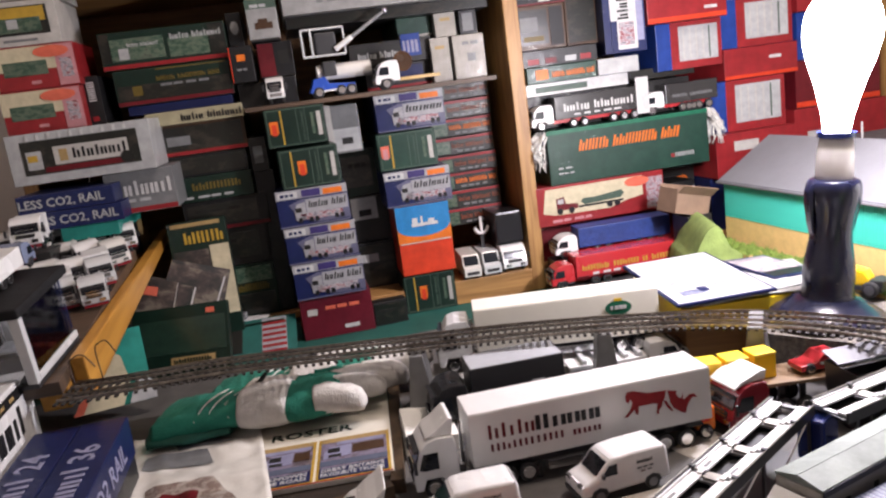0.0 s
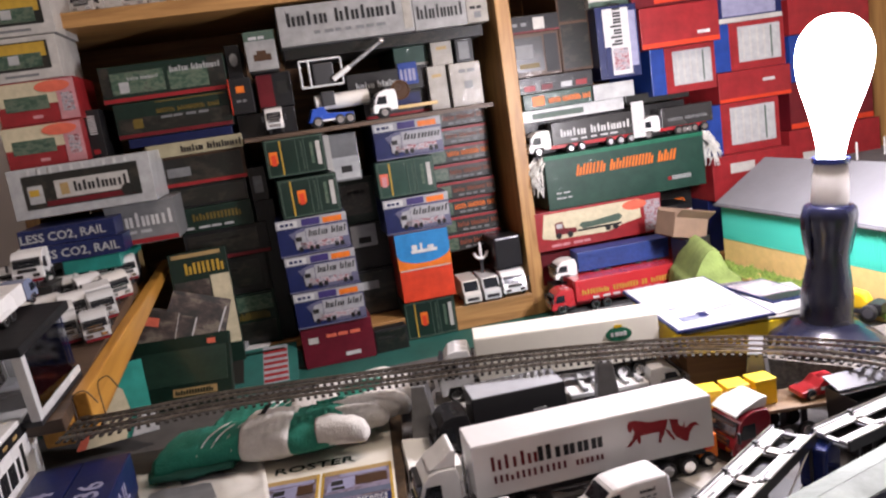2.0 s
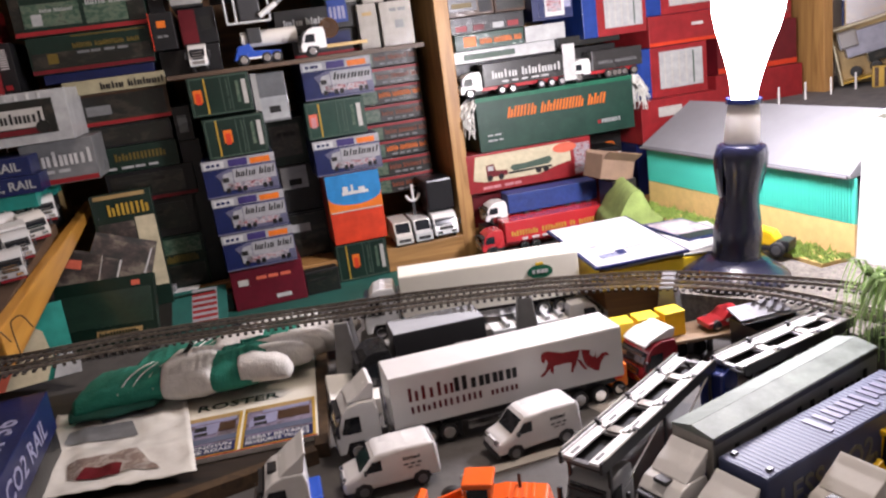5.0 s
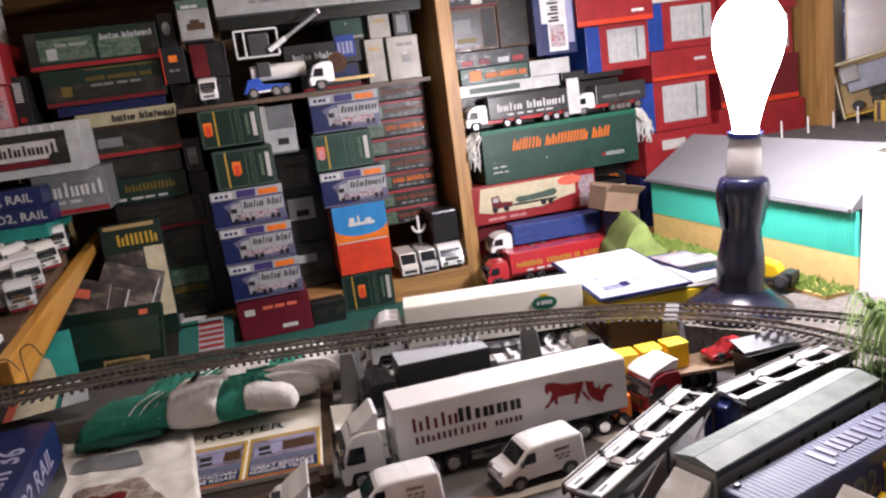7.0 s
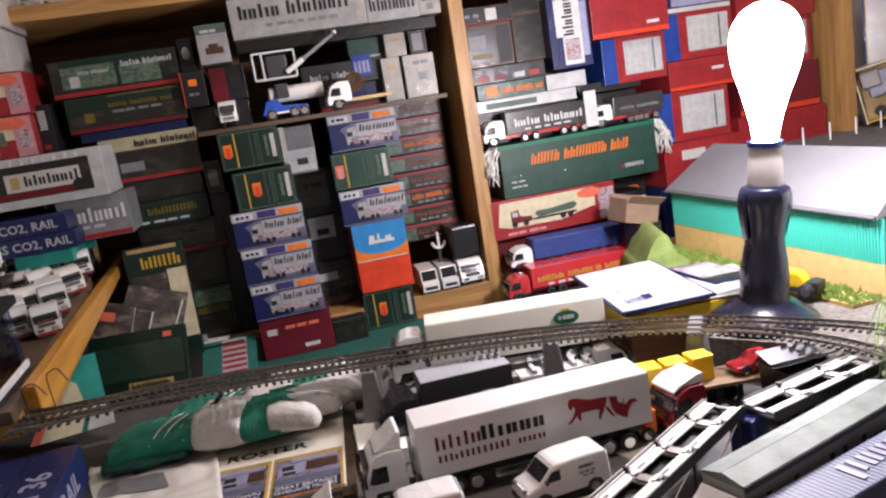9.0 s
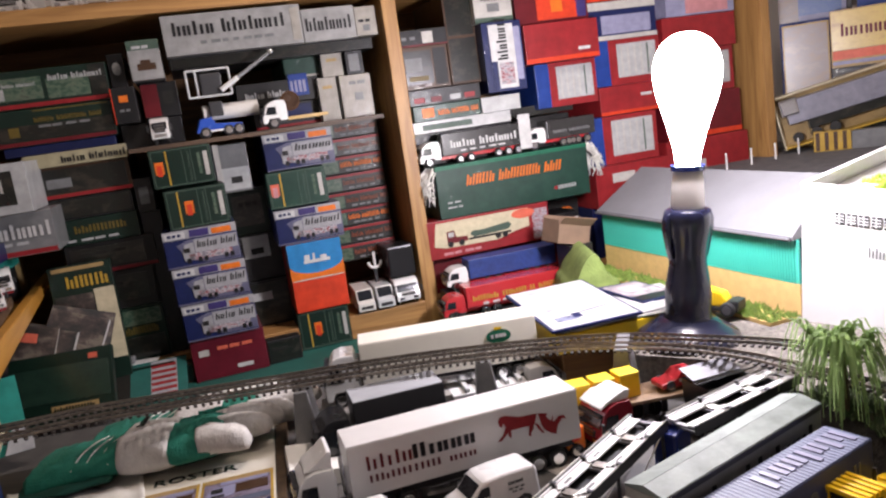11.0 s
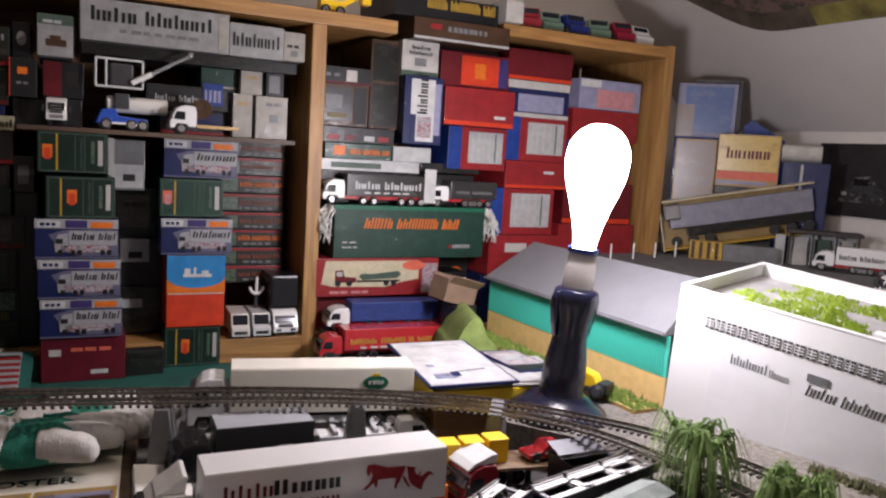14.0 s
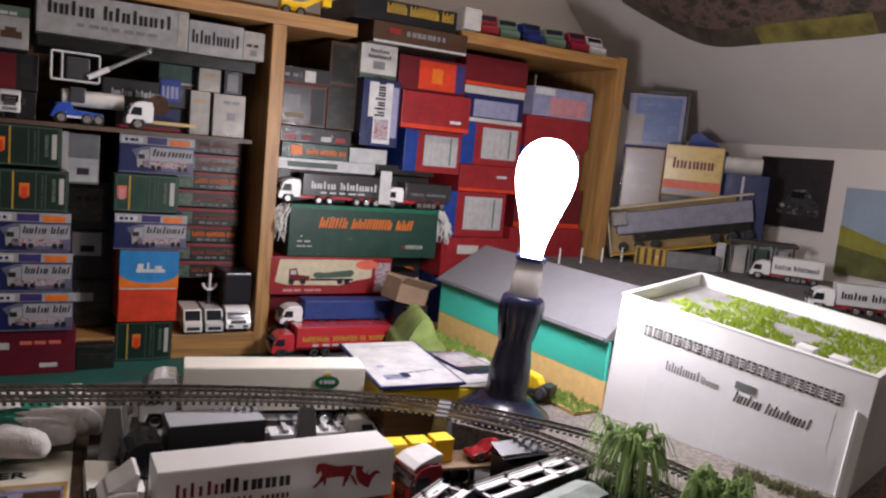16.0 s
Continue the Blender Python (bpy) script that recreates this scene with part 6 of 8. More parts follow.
part("body", box_bm(0.0, 0.065, 0.0, 0.10, 0, 0.0600, 0.001), card("darkgrey"), perch)

# glazed display case at the near end
t = thing("display_case", SLOPE @ pose(-0.036, -0.606, 0, 0, 0, -6), "grey-framed glazed display case with a black lid", "display case")
CX, CY, CZ = (-0.190, 0.004), (-0.004, 0.112), (-0.0054, 0.076)
part("case_base", box_bm(CX[0], CX[1], CY[0], CY[1], CZ[0], 0.0, 0.001), plastic_black, t)
part("case_lid", box_bm(CX[0] - 0.004, CX[1] + 0.003, CY[0] - 0.004, CY[1] + 0.012, CZ[1] + 0.0002, CZ[1] + 0.012, 0.003), mat("lid_black", (0.010, 0.010, 0.011), 0.7, 0, 0.3, 20, 0.2, 90, 0.2), t, "thick black lid")
part("side_glass", box_bm(CX[1] - 0.004, CX[1] - 0.002, CY[0] + 0.010, CY[1] - 0.001, 0.009, CZ[1] - 0.001), clear, t).visible_shadow = False
part("front_glass", box_bm(CX[0] + 0.001, CX[1] - 0.010, CY[0] + 0.002, CY[0] + 0.004, 0.001, CZ[1] - 0.001), clear, t).visible_shadow = False
part("corner_post", box_bm(CX[1] - 0.011, CX[1], CY[0], CY[0] + 0.009, 0.0001, CZ[1], 0.001), gloss("lightgrey"), t)
part("bottom_rail", box_bm(CX[1] - 0.009, CX[1], CY[0] + 0.0092, CY[1], 0.0001, 0.0085, 0.001), gloss("lightgrey"), t)
part("back_panel", box_bm(CX[0], CX[1] - 0.012, CY[1] + 0.0002, CY[1] + 0.004, 0.0001, CZ[1]), plastic_black, t)
for k, c in enumerate(("lightgrey", "darkgreen", "brown")):
    m_ = SLOPE @ pose(-0.078 - 0.045 * k, -0.478, 0.0004, 0, 0, 268) @ Matrix.Scale(0.8, 4)
    small_lorry(m_, c, f"{NAMES.get(c, 'dark')} model lorry inside the display case", "black" if k else "")

small_lorry(SLOPE @ pose(-0.036, -0.606, 0, 0, 0, -6) @ pose(-0.044, 0.140, CZ[1] + 0.0123, 0, 0, -90) @ Matrix.Scale(0.64, 4), "bluegrey", "white model lorry with blue cab on the case lid", "red", True)

# boxes stacked on the side shelf
def stack_box(u, v, z, w, h, d, c, label, text="", tcol="white", tx=0.1, tz=0.3, ts=0.4, tw=0.8, turn=0.0, **kw):
    return text_box("long_carton", u, v, z, w, h, d, c, label, text, tcol, tx, tz, ts, tw, turn, group="boxes on the side shelf", **kw)


stack_box(-0.87, -0.12, 0.9265, 0.145, 0.058, 0.16, "darkgrey", "dark carton under the blue boxes")
stack_box(-0.800, -0.15, 0.985, 0.085, 0.022, 0.18, "teal", "flat teal carton under the blue boxes")
stack_box(-0.842, -0.16, 1.0075, 0.140, 0.0275, 0.16, "navy", "long navy truck box with white lettering", "LESS CO2, RAIL", "lightgrey", 0.05, 0.28, 0.46, 0.9)
stack_box(-0.850, -0.16, 1.0355, 0.140, 0.0275, 0.16, "navy", "long navy truck box with white lettering on top", "LESS CO2, RAIL", "lightgrey", 0.02, 0.28, 0.46, 0.88)
b = stack_box(-0.735, -0.10, 1.0078, 0.108, 0.068, 0.16, "grey", "grey window truck box with white lettering", "~Xlolooil", "white", 0.02, 0.42, 0.34, 0.92, stripe="red")
bars(b, 0.030, 0.070, 0.018, 0.005, ink("lightgrey"), 2)
b = stack_box(-0.858, -0.12, 1.0768, 0.212, 0.078, 0.14, "lightgrey", "silver window box with a white lorry inside", "", turn=0)
panel(b, "window", 0.020, 0.192, 0.014, 0.066, dim_photo)
panel(b, "trailer_print", 0.066, 0.176, 0.026, 0.054, ink("offwhite"), -0.001)
lettering(b, "~Xlolooil", 0.094, 0.033, 0.016, ink("black"), 0.078, -0.0015)
panel(b, "leaf_mark", 0.074, 0.086, 0.031, 0.049, ink("tan"), -0.0015)
panel(b, "cab_print", 0.026, 0.048, 0.022, 0.050, ink("lightgrey"), -0.001)
panel(b, "cab_glass", 0.028, 0.042, 0.034, 0.044, ink("gold"), -0.0015)
panel(b, "wheel_print", 0.050, 0.180, 0.016, 0.024, ink("darkred"), -0.001)
bm = lathe([(0.0001, 0), (0.010, 0), (0.010, 0.0006)], 20)
bmesh.ops.transform(bm, matrix=Matrix.Translation((0.172, -0.0018, 0.024)) @ FRONT, verts=bm.verts)
part("round_seal", bm, ink("slate"), b)
# Row of white bars painted as glints along the box's top edge
for k in range(10):
    panel(b, "top_glint", 0.030 + k * 0.016, 0.034 + k * 0.016, 0.067, 0.076, ink("white"), -0.001)


def classic_box(u, v, z, label, base="red"):
    """Red and cream window box with an oval badge and a printed end panel."""
    t = text_box("window_box", u, v, z, 0.122, 0.068, 0.14, base, label, group="boxes on the side shelf")
    panel(t, "cream_panel", 0.0, 0.092, 0.030, 0.066, ink("cream"))
    panel(t, "model_print", 0.012, 0.078, 0.022, 0.044, green_photo, -0.001)
    panel(t, "end_panel", 0.092, 0.121, 0.002, 0.066, ink("pink"), -0.001)
    panel(t, "crest_print", 0.098, 0.116, 0.014, 0.044, lorry_photo, -0.0016)
    bm = lathe([(0.0001, 0), (0.027, 0), (0.027, 0.0006)], 22)
    bmesh.ops.transform(bm, matrix=Matrix.Translation((0.088, -0.0020, 0.056)) @ Matrix.Diagonal((1, 1, 0.34, 1)) @ FRONT, verts=bm.verts)
    part("oval_badge", bm, ink("coral"), t)
    bars(t, 0.050, 0.070, 0.008, 0.005, ink("pink"), 1)
    return t


classic_box(-0.872, -0.05, 1.155, "red and cream window box with coral badge")
classic_box(-0.868, -0.05, 1.2235, "red and cream window box stacked on another")
for k, z in enumerate((1.292, 1.362)):
    t = text_box("window_box", -0.865 + 0.004 * k, -0.05, z, 0.106, 0.068, 0.14, "offwhite", "white framed window box with a dark lorry inside", group="boxes on the side shelf")
    panel(t, "window", 0.0, 0.092, 0.016, 0.060, dim_photo)
    panel(t, "yellow_sky", 0.0, 0.088, 0.036, 0.058, ink("gold"), -0.001)
    panel(t, "lorry_print", 0.010, 0.080, 0.020, 0.042, green_photo, -0.0014)
    panel(t, "cab_print", 0.030, 0.046, 0.026, 0.040, ink("lightgrey"), -0.002)
    panel(t, "scroll", 0.020, 0.070, 0.006, 0.010, ink("grey"))
t = text_box("narrow_box", -0.756, -0.02, 1.1555, 0.030, 0.080, 0.14, "black", "narrow black box on end with white letters", group="boxes on the side shelf")
bm = words("~OOOOI", 0.012, 0.02)
bmesh.ops.transform(bm, matrix=Matrix.Translation((0.010, -0.0012, 0.070)) @ FRONT @ Matrix.Rotation(radians(-90), 4, "Z"), verts=bm.verts)
part("lettering", bm, ink("white"), t)
panel(t, "red_mark", 0.010, 0.020, 0.006, 0.014, ink("red"))
text_box("small_carton", -0.756, 0.0, 0.9265, 0.030, 0.2285, 0.13, "tan", "tall narrow brown carton behind the stack", group="boxes on the side shelf")

# ---- lorries and cars on top of the shelves ----
for k in range(7):
    t = small_lorry(at_room(-0.735 + k * 0.088, 0.075, 1.3985, 78 + (k % 3) * 5), "white", "red and white model lorry on top of the shelves", "red", True)
for k, c in enumerate(("darkred", "sage", "navy", "sage", "maroon", "lightgrey")):
    t = thing("model_car", at_room(0.485 + k * 0.066, 0.030 + 0.01 * (k % 2), 1.4255, 72 + 8 * (k % 3)) @ Matrix.Diagonal((1.2, 1.45, 1.7, 1)), f"small {'grey-green' if c == 'sage' else c.replace('light', 'light ').replace('dark', 'dark ')} model car on top of the shelves", "model car", "cars on top of the shelves")
    part("body", prism([(0, 0.004), (0.0, 0.014), (0.014, 0.018), (0.022, 0.030), (0.050, 0.030), (0.060, 0.018), (0.068, 0.016), (0.068, 0.004)], -0.017, 0.017, 0.002), gloss(c), t)
    part("windscreen", prism([(0.0148, 0.0188), (0.0165, 0.0188), (0.0222, 0.0285), (0.0205, 0.0285)], -0.014, 0.014), window_dark, t)
    for x in (0.014, 0.054):
        for s in (-1, 1):
            wheel_at(t, x, s * 0.0155, 0.0066, 0.005)
t = thing("yellow_digger", at_room(0.045, 0.06, 1.3985, 180), "small yellow digger model on the shelf top", "model machine")
part("body", box_bm(-0.02, 0.03, -0.014, 0.014, 0.010, 0.030, 0.002), gloss("yellow"), t)
part("boom", prism([(-0.02, 0.02), (-0.06, 0.045), (-0.058, 0.050), (-0.012, 0.030)], -0.004, 0.004, 0.0008), gloss("yellow"), t)
part("bucket", box_bm(-0.075, -0.056, -0.010, 0.010, 0.030, 0.048, 0.002), gloss("yellow"), t)
for x in (-0.010, 0.020):
    for s in (-1, 1):
        wheel_at(t, x, s * 0.013, 0.010, 0.006)

# ---- models on the shelves ----
# little cab on the dark shelf
t = thing("model_truck", at_room(-0.443, -0.030, 1.1503, 88), "white cab of a small lorry facing out of the shelf", "model truck")
cab(t, "white", tall=0.047, w=0.030)
# blue lorry with a crane frame
t = thing("model_truck", at_room(-0.385, 0.0, 1.1503, 4), "blue and white recovery lorry with a black crane", "model truck")
part("blue_body", prism([(0.0, 0.010), (0.010, 0.034), (0.030, 0.036), (0.036, 0.024), (0.082, 0.020), (0.082, 0.010)], -0.018, 0.018, 0.0015), gloss("blue"), t)
part("white_rail", box_bm(0.012, 0.080, -0.019, -0.0182, 0.010, 0.013), gloss("white"), t)
part("tank", tube_bm((0.02, 0.012, 0.044), (0.118, 0.012, 0.044), 0.014, None, 20), gloss("offwhite"), t)
part("jib_mount", box_bm(0.030, 0.054, -0.010, 0.010, 0.036, 0.062, 0.002), plastic_black, t)
for x in (0.016, 0.056, 0.074):
    for s in (-1, 1):
        wheel_at(t, x, s * 0.0165, 0.0095)
fr = bmesh.new()
for a, b_ in (((0.0, 0.072), (0.074, 0.072)), ((0.0, 0.118), (0.074, 0.118)), ((0.0, 0.072), (0.0, 0.118)), ((0.074, 0.072), (0.074, 0.118)), ((0.016, 0.072), (0.016, 0.118))):
    tube(fr, (a[0], -0.012, a[1]), (b_[0], -0.012, b_[1]), 0.0020, None, 8)
part("crane_frame", fr, gloss("lightgrey"), t)
part("winch", box_bm(0.022, 0.060, -0.010, 0.008, 0.074, 0.112, 0.003), plastic_black, t)
part("jib", tube_bm((0.056, -0.014, 0.080), (0.150, -0.020, 0.135), 0.0036, 0.0028, 8), gloss("grey"), t)
part("jib_sleeve", tube_bm((0.056, -0.0145, 0.080), (0.088, -0.0165, 0.0985), 0.0046, None, 10), gloss("white"), t)
bm = bmesh.new()
bmesh.ops.create_uvsphere(bm, u_segments=12, v_segments=8, radius=0.006)
bmesh.ops.translate(bm, vec=(0.152, -0.020, 0.137), verts=bm.verts)
part("hook_block", bm, chrome, t, "", True)
# white tanker cab
t = thing("model_truck", at_room(-0.268, -0.004, 1.1503, 2), "white lorry cab with a coiled red hose", "model truck")
cab(t, "white", tall=0.050, w=0.040)
bm = lathe([(0.0151, 0.0), (0.0165, -0.0014), (0.0179, 0.0), (0.0165, 0.0014), (0.0151, 0.0)], 24)
bmesh.ops.transform(bm, matrix=Matrix.Translation((0.055, -0.012, 0.046)) @ Matrix.Rotation(radians(90), 4, "X"), verts=bm.verts)
part("hose_reel", bm, gloss("brown"), t)
part("flat_bed", box_bm(0.046, 0.120, -0.018, 0.018, 0.012, 0.018, 0.001), gloss("tan"), t)
# vans and a tall black lorry under the long boxes
for u, c in ((-0.148, "offwhite"), (-0.108, "lightgrey")):
    t = thing("model_van", at_room(u + 0.016, -0.012, 0.7725, 88), "white model van facing out of the bottom shelf", "model van")
    part("body", prism([(0, 0.006), (0.0, 0.022), (0.008, 0.026), (0.018, 0.046), (0.090, 0.048), (0.090, 0.006)], -0.017, 0.017, 0.002), gloss(c), t)
    part("windscreen", prism([(0.0078, 0.0268), (0.0092, 0.0262), (0.0180, 0.0445), (0.0162, 0.0445)], -0.014, 0.014), window_dark, t)
    part("grille", box_bm(-0.0006, 0.0010, -0.012, 0.012, 0.010, 0.016), plastic_black, t)
    for x in (0.016, 0.072):
        for s in (-1, 1):
            wheel_at(t, x, s * 0.0145, 0.0075, 0.005)
t = thing("model_truck", at_room(-0.046, -0.012, 0.7725, 90), "tall black lorry with a white cab on the bottom shelf", "model truck")
cab(t, "white", tall=0.052, w=0.048)
part("black_body", box_bm(0.020, 0.16, -0.027, 0.027, 0.056, 0.118, 0.004), mat("body_black", (0.010, 0.010, 0.012), 0.3), t)
part("lower_body", box_bm(0.048, 0.16, -0.024, 0.024, 0.014, 0.0558, 0.001), plastic_black, t)
for s in (-1, 1):
    wheel_at(t, 0.12, s * 0.02)
t = thing("emblem_stand", at_room(-0.092, 0.05, 0.7725, 0), "small white anchor-shaped ornament on a dark stand", "ornament")
part("stem", box_bm(-0.003, 0.003, -0.002, 0.002, 0.0, 0.096), plastic_black, t)
bm = bmesh.new()
for k in range(14):
    a0, a1 = math.pi * (1 + k / 14), math.pi * (1 + (k + 1) / 14)
    tube(bm, (0.013 * math.cos(a0), -0.003, 0.090 + 0.013 * math.sin(a0)), (0.013 * math.cos(a1), -0.003, 0.090 + 0.013 * math.sin(a1)), 0.003, None, 6)
tube(bm, (0, -0.003, 0.080), (0, -0.003, 0.110), 0.0028, None, 6)
part("emblem", bm, gloss("white"), t)

# lorries in front of the right bay
def shelf_lorry(u, v, z, turn, cabc, bodym, label, length, h, text="", tc="white", ts=0.012, tx=0.06, tw=0.14, w=0.046, small=""):
    t = thing("model_truck", at_room(u, v, z, turn), label, "model truck", "lorries on the right shelf")
    cab(t, cabc, tall=h * 0.80, w=w * 0.90)
    part("trailer", box_bm(0.048, length, -w / 2, w / 2, 0.018, h, 0.0015), bodym, t)
    part("chassis", box_bm(0.030, length - 0.01, -0.012, 0.012, 0.011, 0.0178), gloss("red"), t)
    for x in (0.085, 0.108, length - 0.062, length - 0.040, length - 0.018):
        for s in (-1, 1):
            wheel_at(t, x, s * (w / 2 - 0.005), 0.0085)
    if text:
        lettering(t, text, tx, h * 0.52, ts, ink(tc), tw, -w / 2 - 0.0006)
    if small:
        bars(t, tx + 0.02, tx + tw - 0.02, h * 0.38, 0.003, ink(tc), 5, -w / 2 - 0.0006)
    return t


shelf_lorry(0.020, 0.022, 1.0325, 0, "white", gloss("darkgrey"), "white-cabbed lorry with dark lettered trailer on the green box", 0.230, 0.062, "~Xolio Xlolooil", "white", 0.0150, 0.066, 0.142, small="y")
shelf_lorry(0.252, 0.026, 1.0325, 0, "white", gloss("darkgrey"), "white-cabbed lorry with a dark trailer beside another", 0.160, 0.056, "~XOOIX XXOOOOX", "grey", 0.006, 0.062, 0.085)
part("white_flap", box_bm(0.236, 0.262, -0.002, 0.0, 1.040, 1.110, 0.0005), card("white"), thing("white_card_flap", at_room(0, 0, 0), "upright white card flap between the lorries", "card"))
tarp = mat("blue_tarp", (0.010, 0.032, 0.16), 0.5, 0, 0.25, 60, 0.6, 130)
shelf_lorry(0.024, -0.030, 0.7903, -3, "white", tarp, "white-cabbed lorry with a blue tarpaulin body", 0.232, 0.056)
base = thing("card_riser", at_room(0.0, -0.080, 0.7255, -2), "dark flat lorry chassis under the red lorry", "model chassis")
part("riser", box_bm(0.010, 0.262, -0.022, 0.022, 0.0002, 0.0196, 0.002), mat("chassis_silver", (0.16, 0.16, 0.16), 0.4, 0.5, 0.4, 80), base)
for x in (0.03, 0.06, 0.19, 0.215, 0.24):
    wheel_at(base, x, -0.024, 0.0095)
base = thing("card_riser", at_room(0.02, -0.03, 0.7728), "low dark card riser under the blue lorry", "card")
part("riser", box_bm(0.0, 0.23, -0.024, 0.024, 0, 0.0172, 0.0006), card("black"), base)
t = shelf_lorry(-0.006, -0.080, 0.7453, -2, "red", gloss("red"), "red model lorry with yellow lettering in front of the shelf", 0.262, 0.060, "~XOOXX IOXOO O XOOX", "gold", 0.010, 0.060, 0.178)
bars(t, 0.08, 0.22, 0.022, 0.004, ink("white"), 7, -0.0238)
panel(t, "lower_skirt", 0.05, 0.258, 0.0185, 0.021, ink("darkred"), -0.0236)

# ---- gloves ----
knit_green = mat("glove_green", (0.012, 0.155, 0.105), 0.85, 0, 0.3, 25, 0.7, 420)
knit_white = mat("glove_white", (0.55, 0.53, 0.50), 0.9, 0, 0.18, 30, 0.7, 380)


def loft(sections, n=22, seed=0.0, folds=0.0):
    """A soft, creased skin through ovals given as (x, y, z, half width, half height)."""
    fine = []
    for a, b in zip(sections, sections[1:]):
        steps = max(2, int(abs(b[0] - a[0]) / 0.0035))
        for i in range(steps):
            f = i / steps
            f = f * f * (3 - 2 * f) * 0.5 + f * 0.5
            fine.append([p + (q - p) * f for p, q in zip(a, b)])
    fine.append(list(sections[-1]))
    bm = bmesh.new()
    rings = []
    for x, y, z, w, h in fine:
        ring = []
        for k in range(n):
            a = 2 * math.pi * k / n
            ca, sa = math.cos(a), math.sin(a)
            q = 1 + 0.12 * noise.noise(Vector((x * 30, ca * 1.8 + seed, sa * 1.8)))
            crease = folds * abs(noise.noise(Vector((x * 70 + ca * 2.2 * seed, ca * 3.0 - seed, x * 25 + 2))))
            ring.append(bm.verts.new((x, y + w * q * math.copysign(abs(ca) ** 0.8, ca), max(0.0, z + (h * q - crease) * math.copysign(abs(sa) ** 0.8, sa)))))
        rings.append(ring)
    for a, b in zip(rings, rings[1:]):
        for k in range(n):
            bm.faces.new((a[k], a[(k + 1) % n], b[(k + 1) % n], b[k]))
    bm.faces.new(rings[0])
    bm.faces.new(rings[-1])
    return bm


def glove(m, label, seed):
    t = thing("work_glove", m, label, "glove", "pair of gloves")
    cuff = [(0.0, 0.0, 0.010, 0.036, 0.006), (0.010, 0.0, 0.012, 0.050, 0.0105), (0.045, 0.002, 0.013, 0.048, 0.0120), (0.085, 0.0, 0.014, 0.040, 0.0130), (0.118, 0.0, 0.015, 0.040, 0.0145)]
    part("cuff", loft(cuff, 28, seed, 0.0045), knit_green, t, "green glove cuff", True)
    # darker green layer along the cuff's lower edge
    lip = [(-0.006, -0.004, 0.006, 0.030, 0.003), (0.004, -0.006, 0.006, 0.050, 0.0055), (0.050, -0.010, 0.006, 0.047, 0.0055), (0.100, -0.008, 0.006, 0.036, 0.0050)]
    part("cuff_lining", loft(lip, 24, seed + 3, 0.002), mat("glove_deep_green", (0.008, 0.07, 0.05), 0.9, 0, 0.3, 40, 0.6, 400), t, "darker green lower edge of the cuff", True)
    band = [(0.112, 0.0, 0.015, 0.0420, 0.0160), (0.118, 0.0, 0.016, 0.0440, 0.0172), (0.140, 0.0, 0.017, 0.046, 0.0172), (0.168, 0.0, 0.017, 0.0475, 0.0172), (0.174, 0.0, 0.016, 0.0455, 0.0160)]
    part("white_band", loft(band, 28, seed, 0.0020), knit_white, t, "pale knuckle band", True)
    palm = [(0.168, 0.0, 0.016, 0.0460, 0.0160), (0.190, 0.0, 0.016, 0.047, 0.0160), (0.214, 0.002, 0.015, 0.045, 0.0150), (0.232, 0.006, 0.014, 0.040, 0.0120)]
    part("palm", loft(palm, 28, seed, 0.0050), knit_green, t, "green glove palm", True)
    for k, (y, L, dy, fat, up) in enumerate(((-0.028, 0.060, -0.004, 1.45, 0.003), (0.004, 0.078, 0.010, 1.10, 0.0), (0.023, 0.090, 0.014, 1.0, 0.0), (0.040, 0.080, 0.016, 0.95, -0.002))):
        f = [(0.206, y, 0.016 + up, 0.0112 * fat, 0.0118), (0.206 + L * 0.3, y + dy * 0.3, 0.016 + up, 0.0118 * fat, 0.0122), (0.206 + L * 0.70, y + dy * 0.8, 0.0145 + up, 0.0114 * fat, 0.0112), (0.206 + L * 0.92, y + dy, 0.012 + up, 0.0090 * fat, 0.0086), (0.206 + L, y + dy, 0.011 + up, 0.0040 * fat, 0.0036)]
        part("finger", loft(f, 18, seed + k, 0.0022), knit_white, t, "pale glove finger", True)
    for y, L in ((0.012, 0.035), (0.030, 0.042)):
        f = [(0.196, y, 0.020, 0.008, 0.0110), (0.196 + L * 0.6, y + 0.004, 0.0195, 0.007, 0.0100), (0.196 + L, y + 0.008, 0.018, 0.003, 0.0080)]
        part("finger_back", loft(f, 14, seed + y, 0.002), knit_green, t, "green back of a glove finger", True)
    for k in range(4):
        q = 0.060 + 0.014 * k
        L = smooth_line([(q, -0.040, 0.0175), (q + 0.008, -0.020, 0.0248), (q + 0.018, 0.004, 0.0268), (q + 0.024, 0.028, 0.0240)], 5)
        bm = bmesh.new()
        for a, b in zip(L, L[1:]):
            tube(bm, a, b, 0.0007, None, 6)
        part("stitch_line", bm, knit_white, t, "white stitched seam")
    lettering(t, "~Xooo", 0, 0, 0.010, ink("black"), 0.030, m=Matrix.Translation((0.140, -0.004, 0.0352)) @ Matrix.Rotation(radians(90), 4, "Z"))
    return t


glove(pose(-0.414, 0.916, 0.7690, 0, -2, 9.5) @ Matrix.Diagonal((1.0, 1.0, 1.45, 1)), "green and white gardening glove lying on another", 1.0)
glove(pose(-0.385, 0.995, 0.7660, 0, -1, 12) @ Matrix.Diagonal((1.0, 0.95, 1.40, 1)), "green and white gardening glove under another", 4.0)

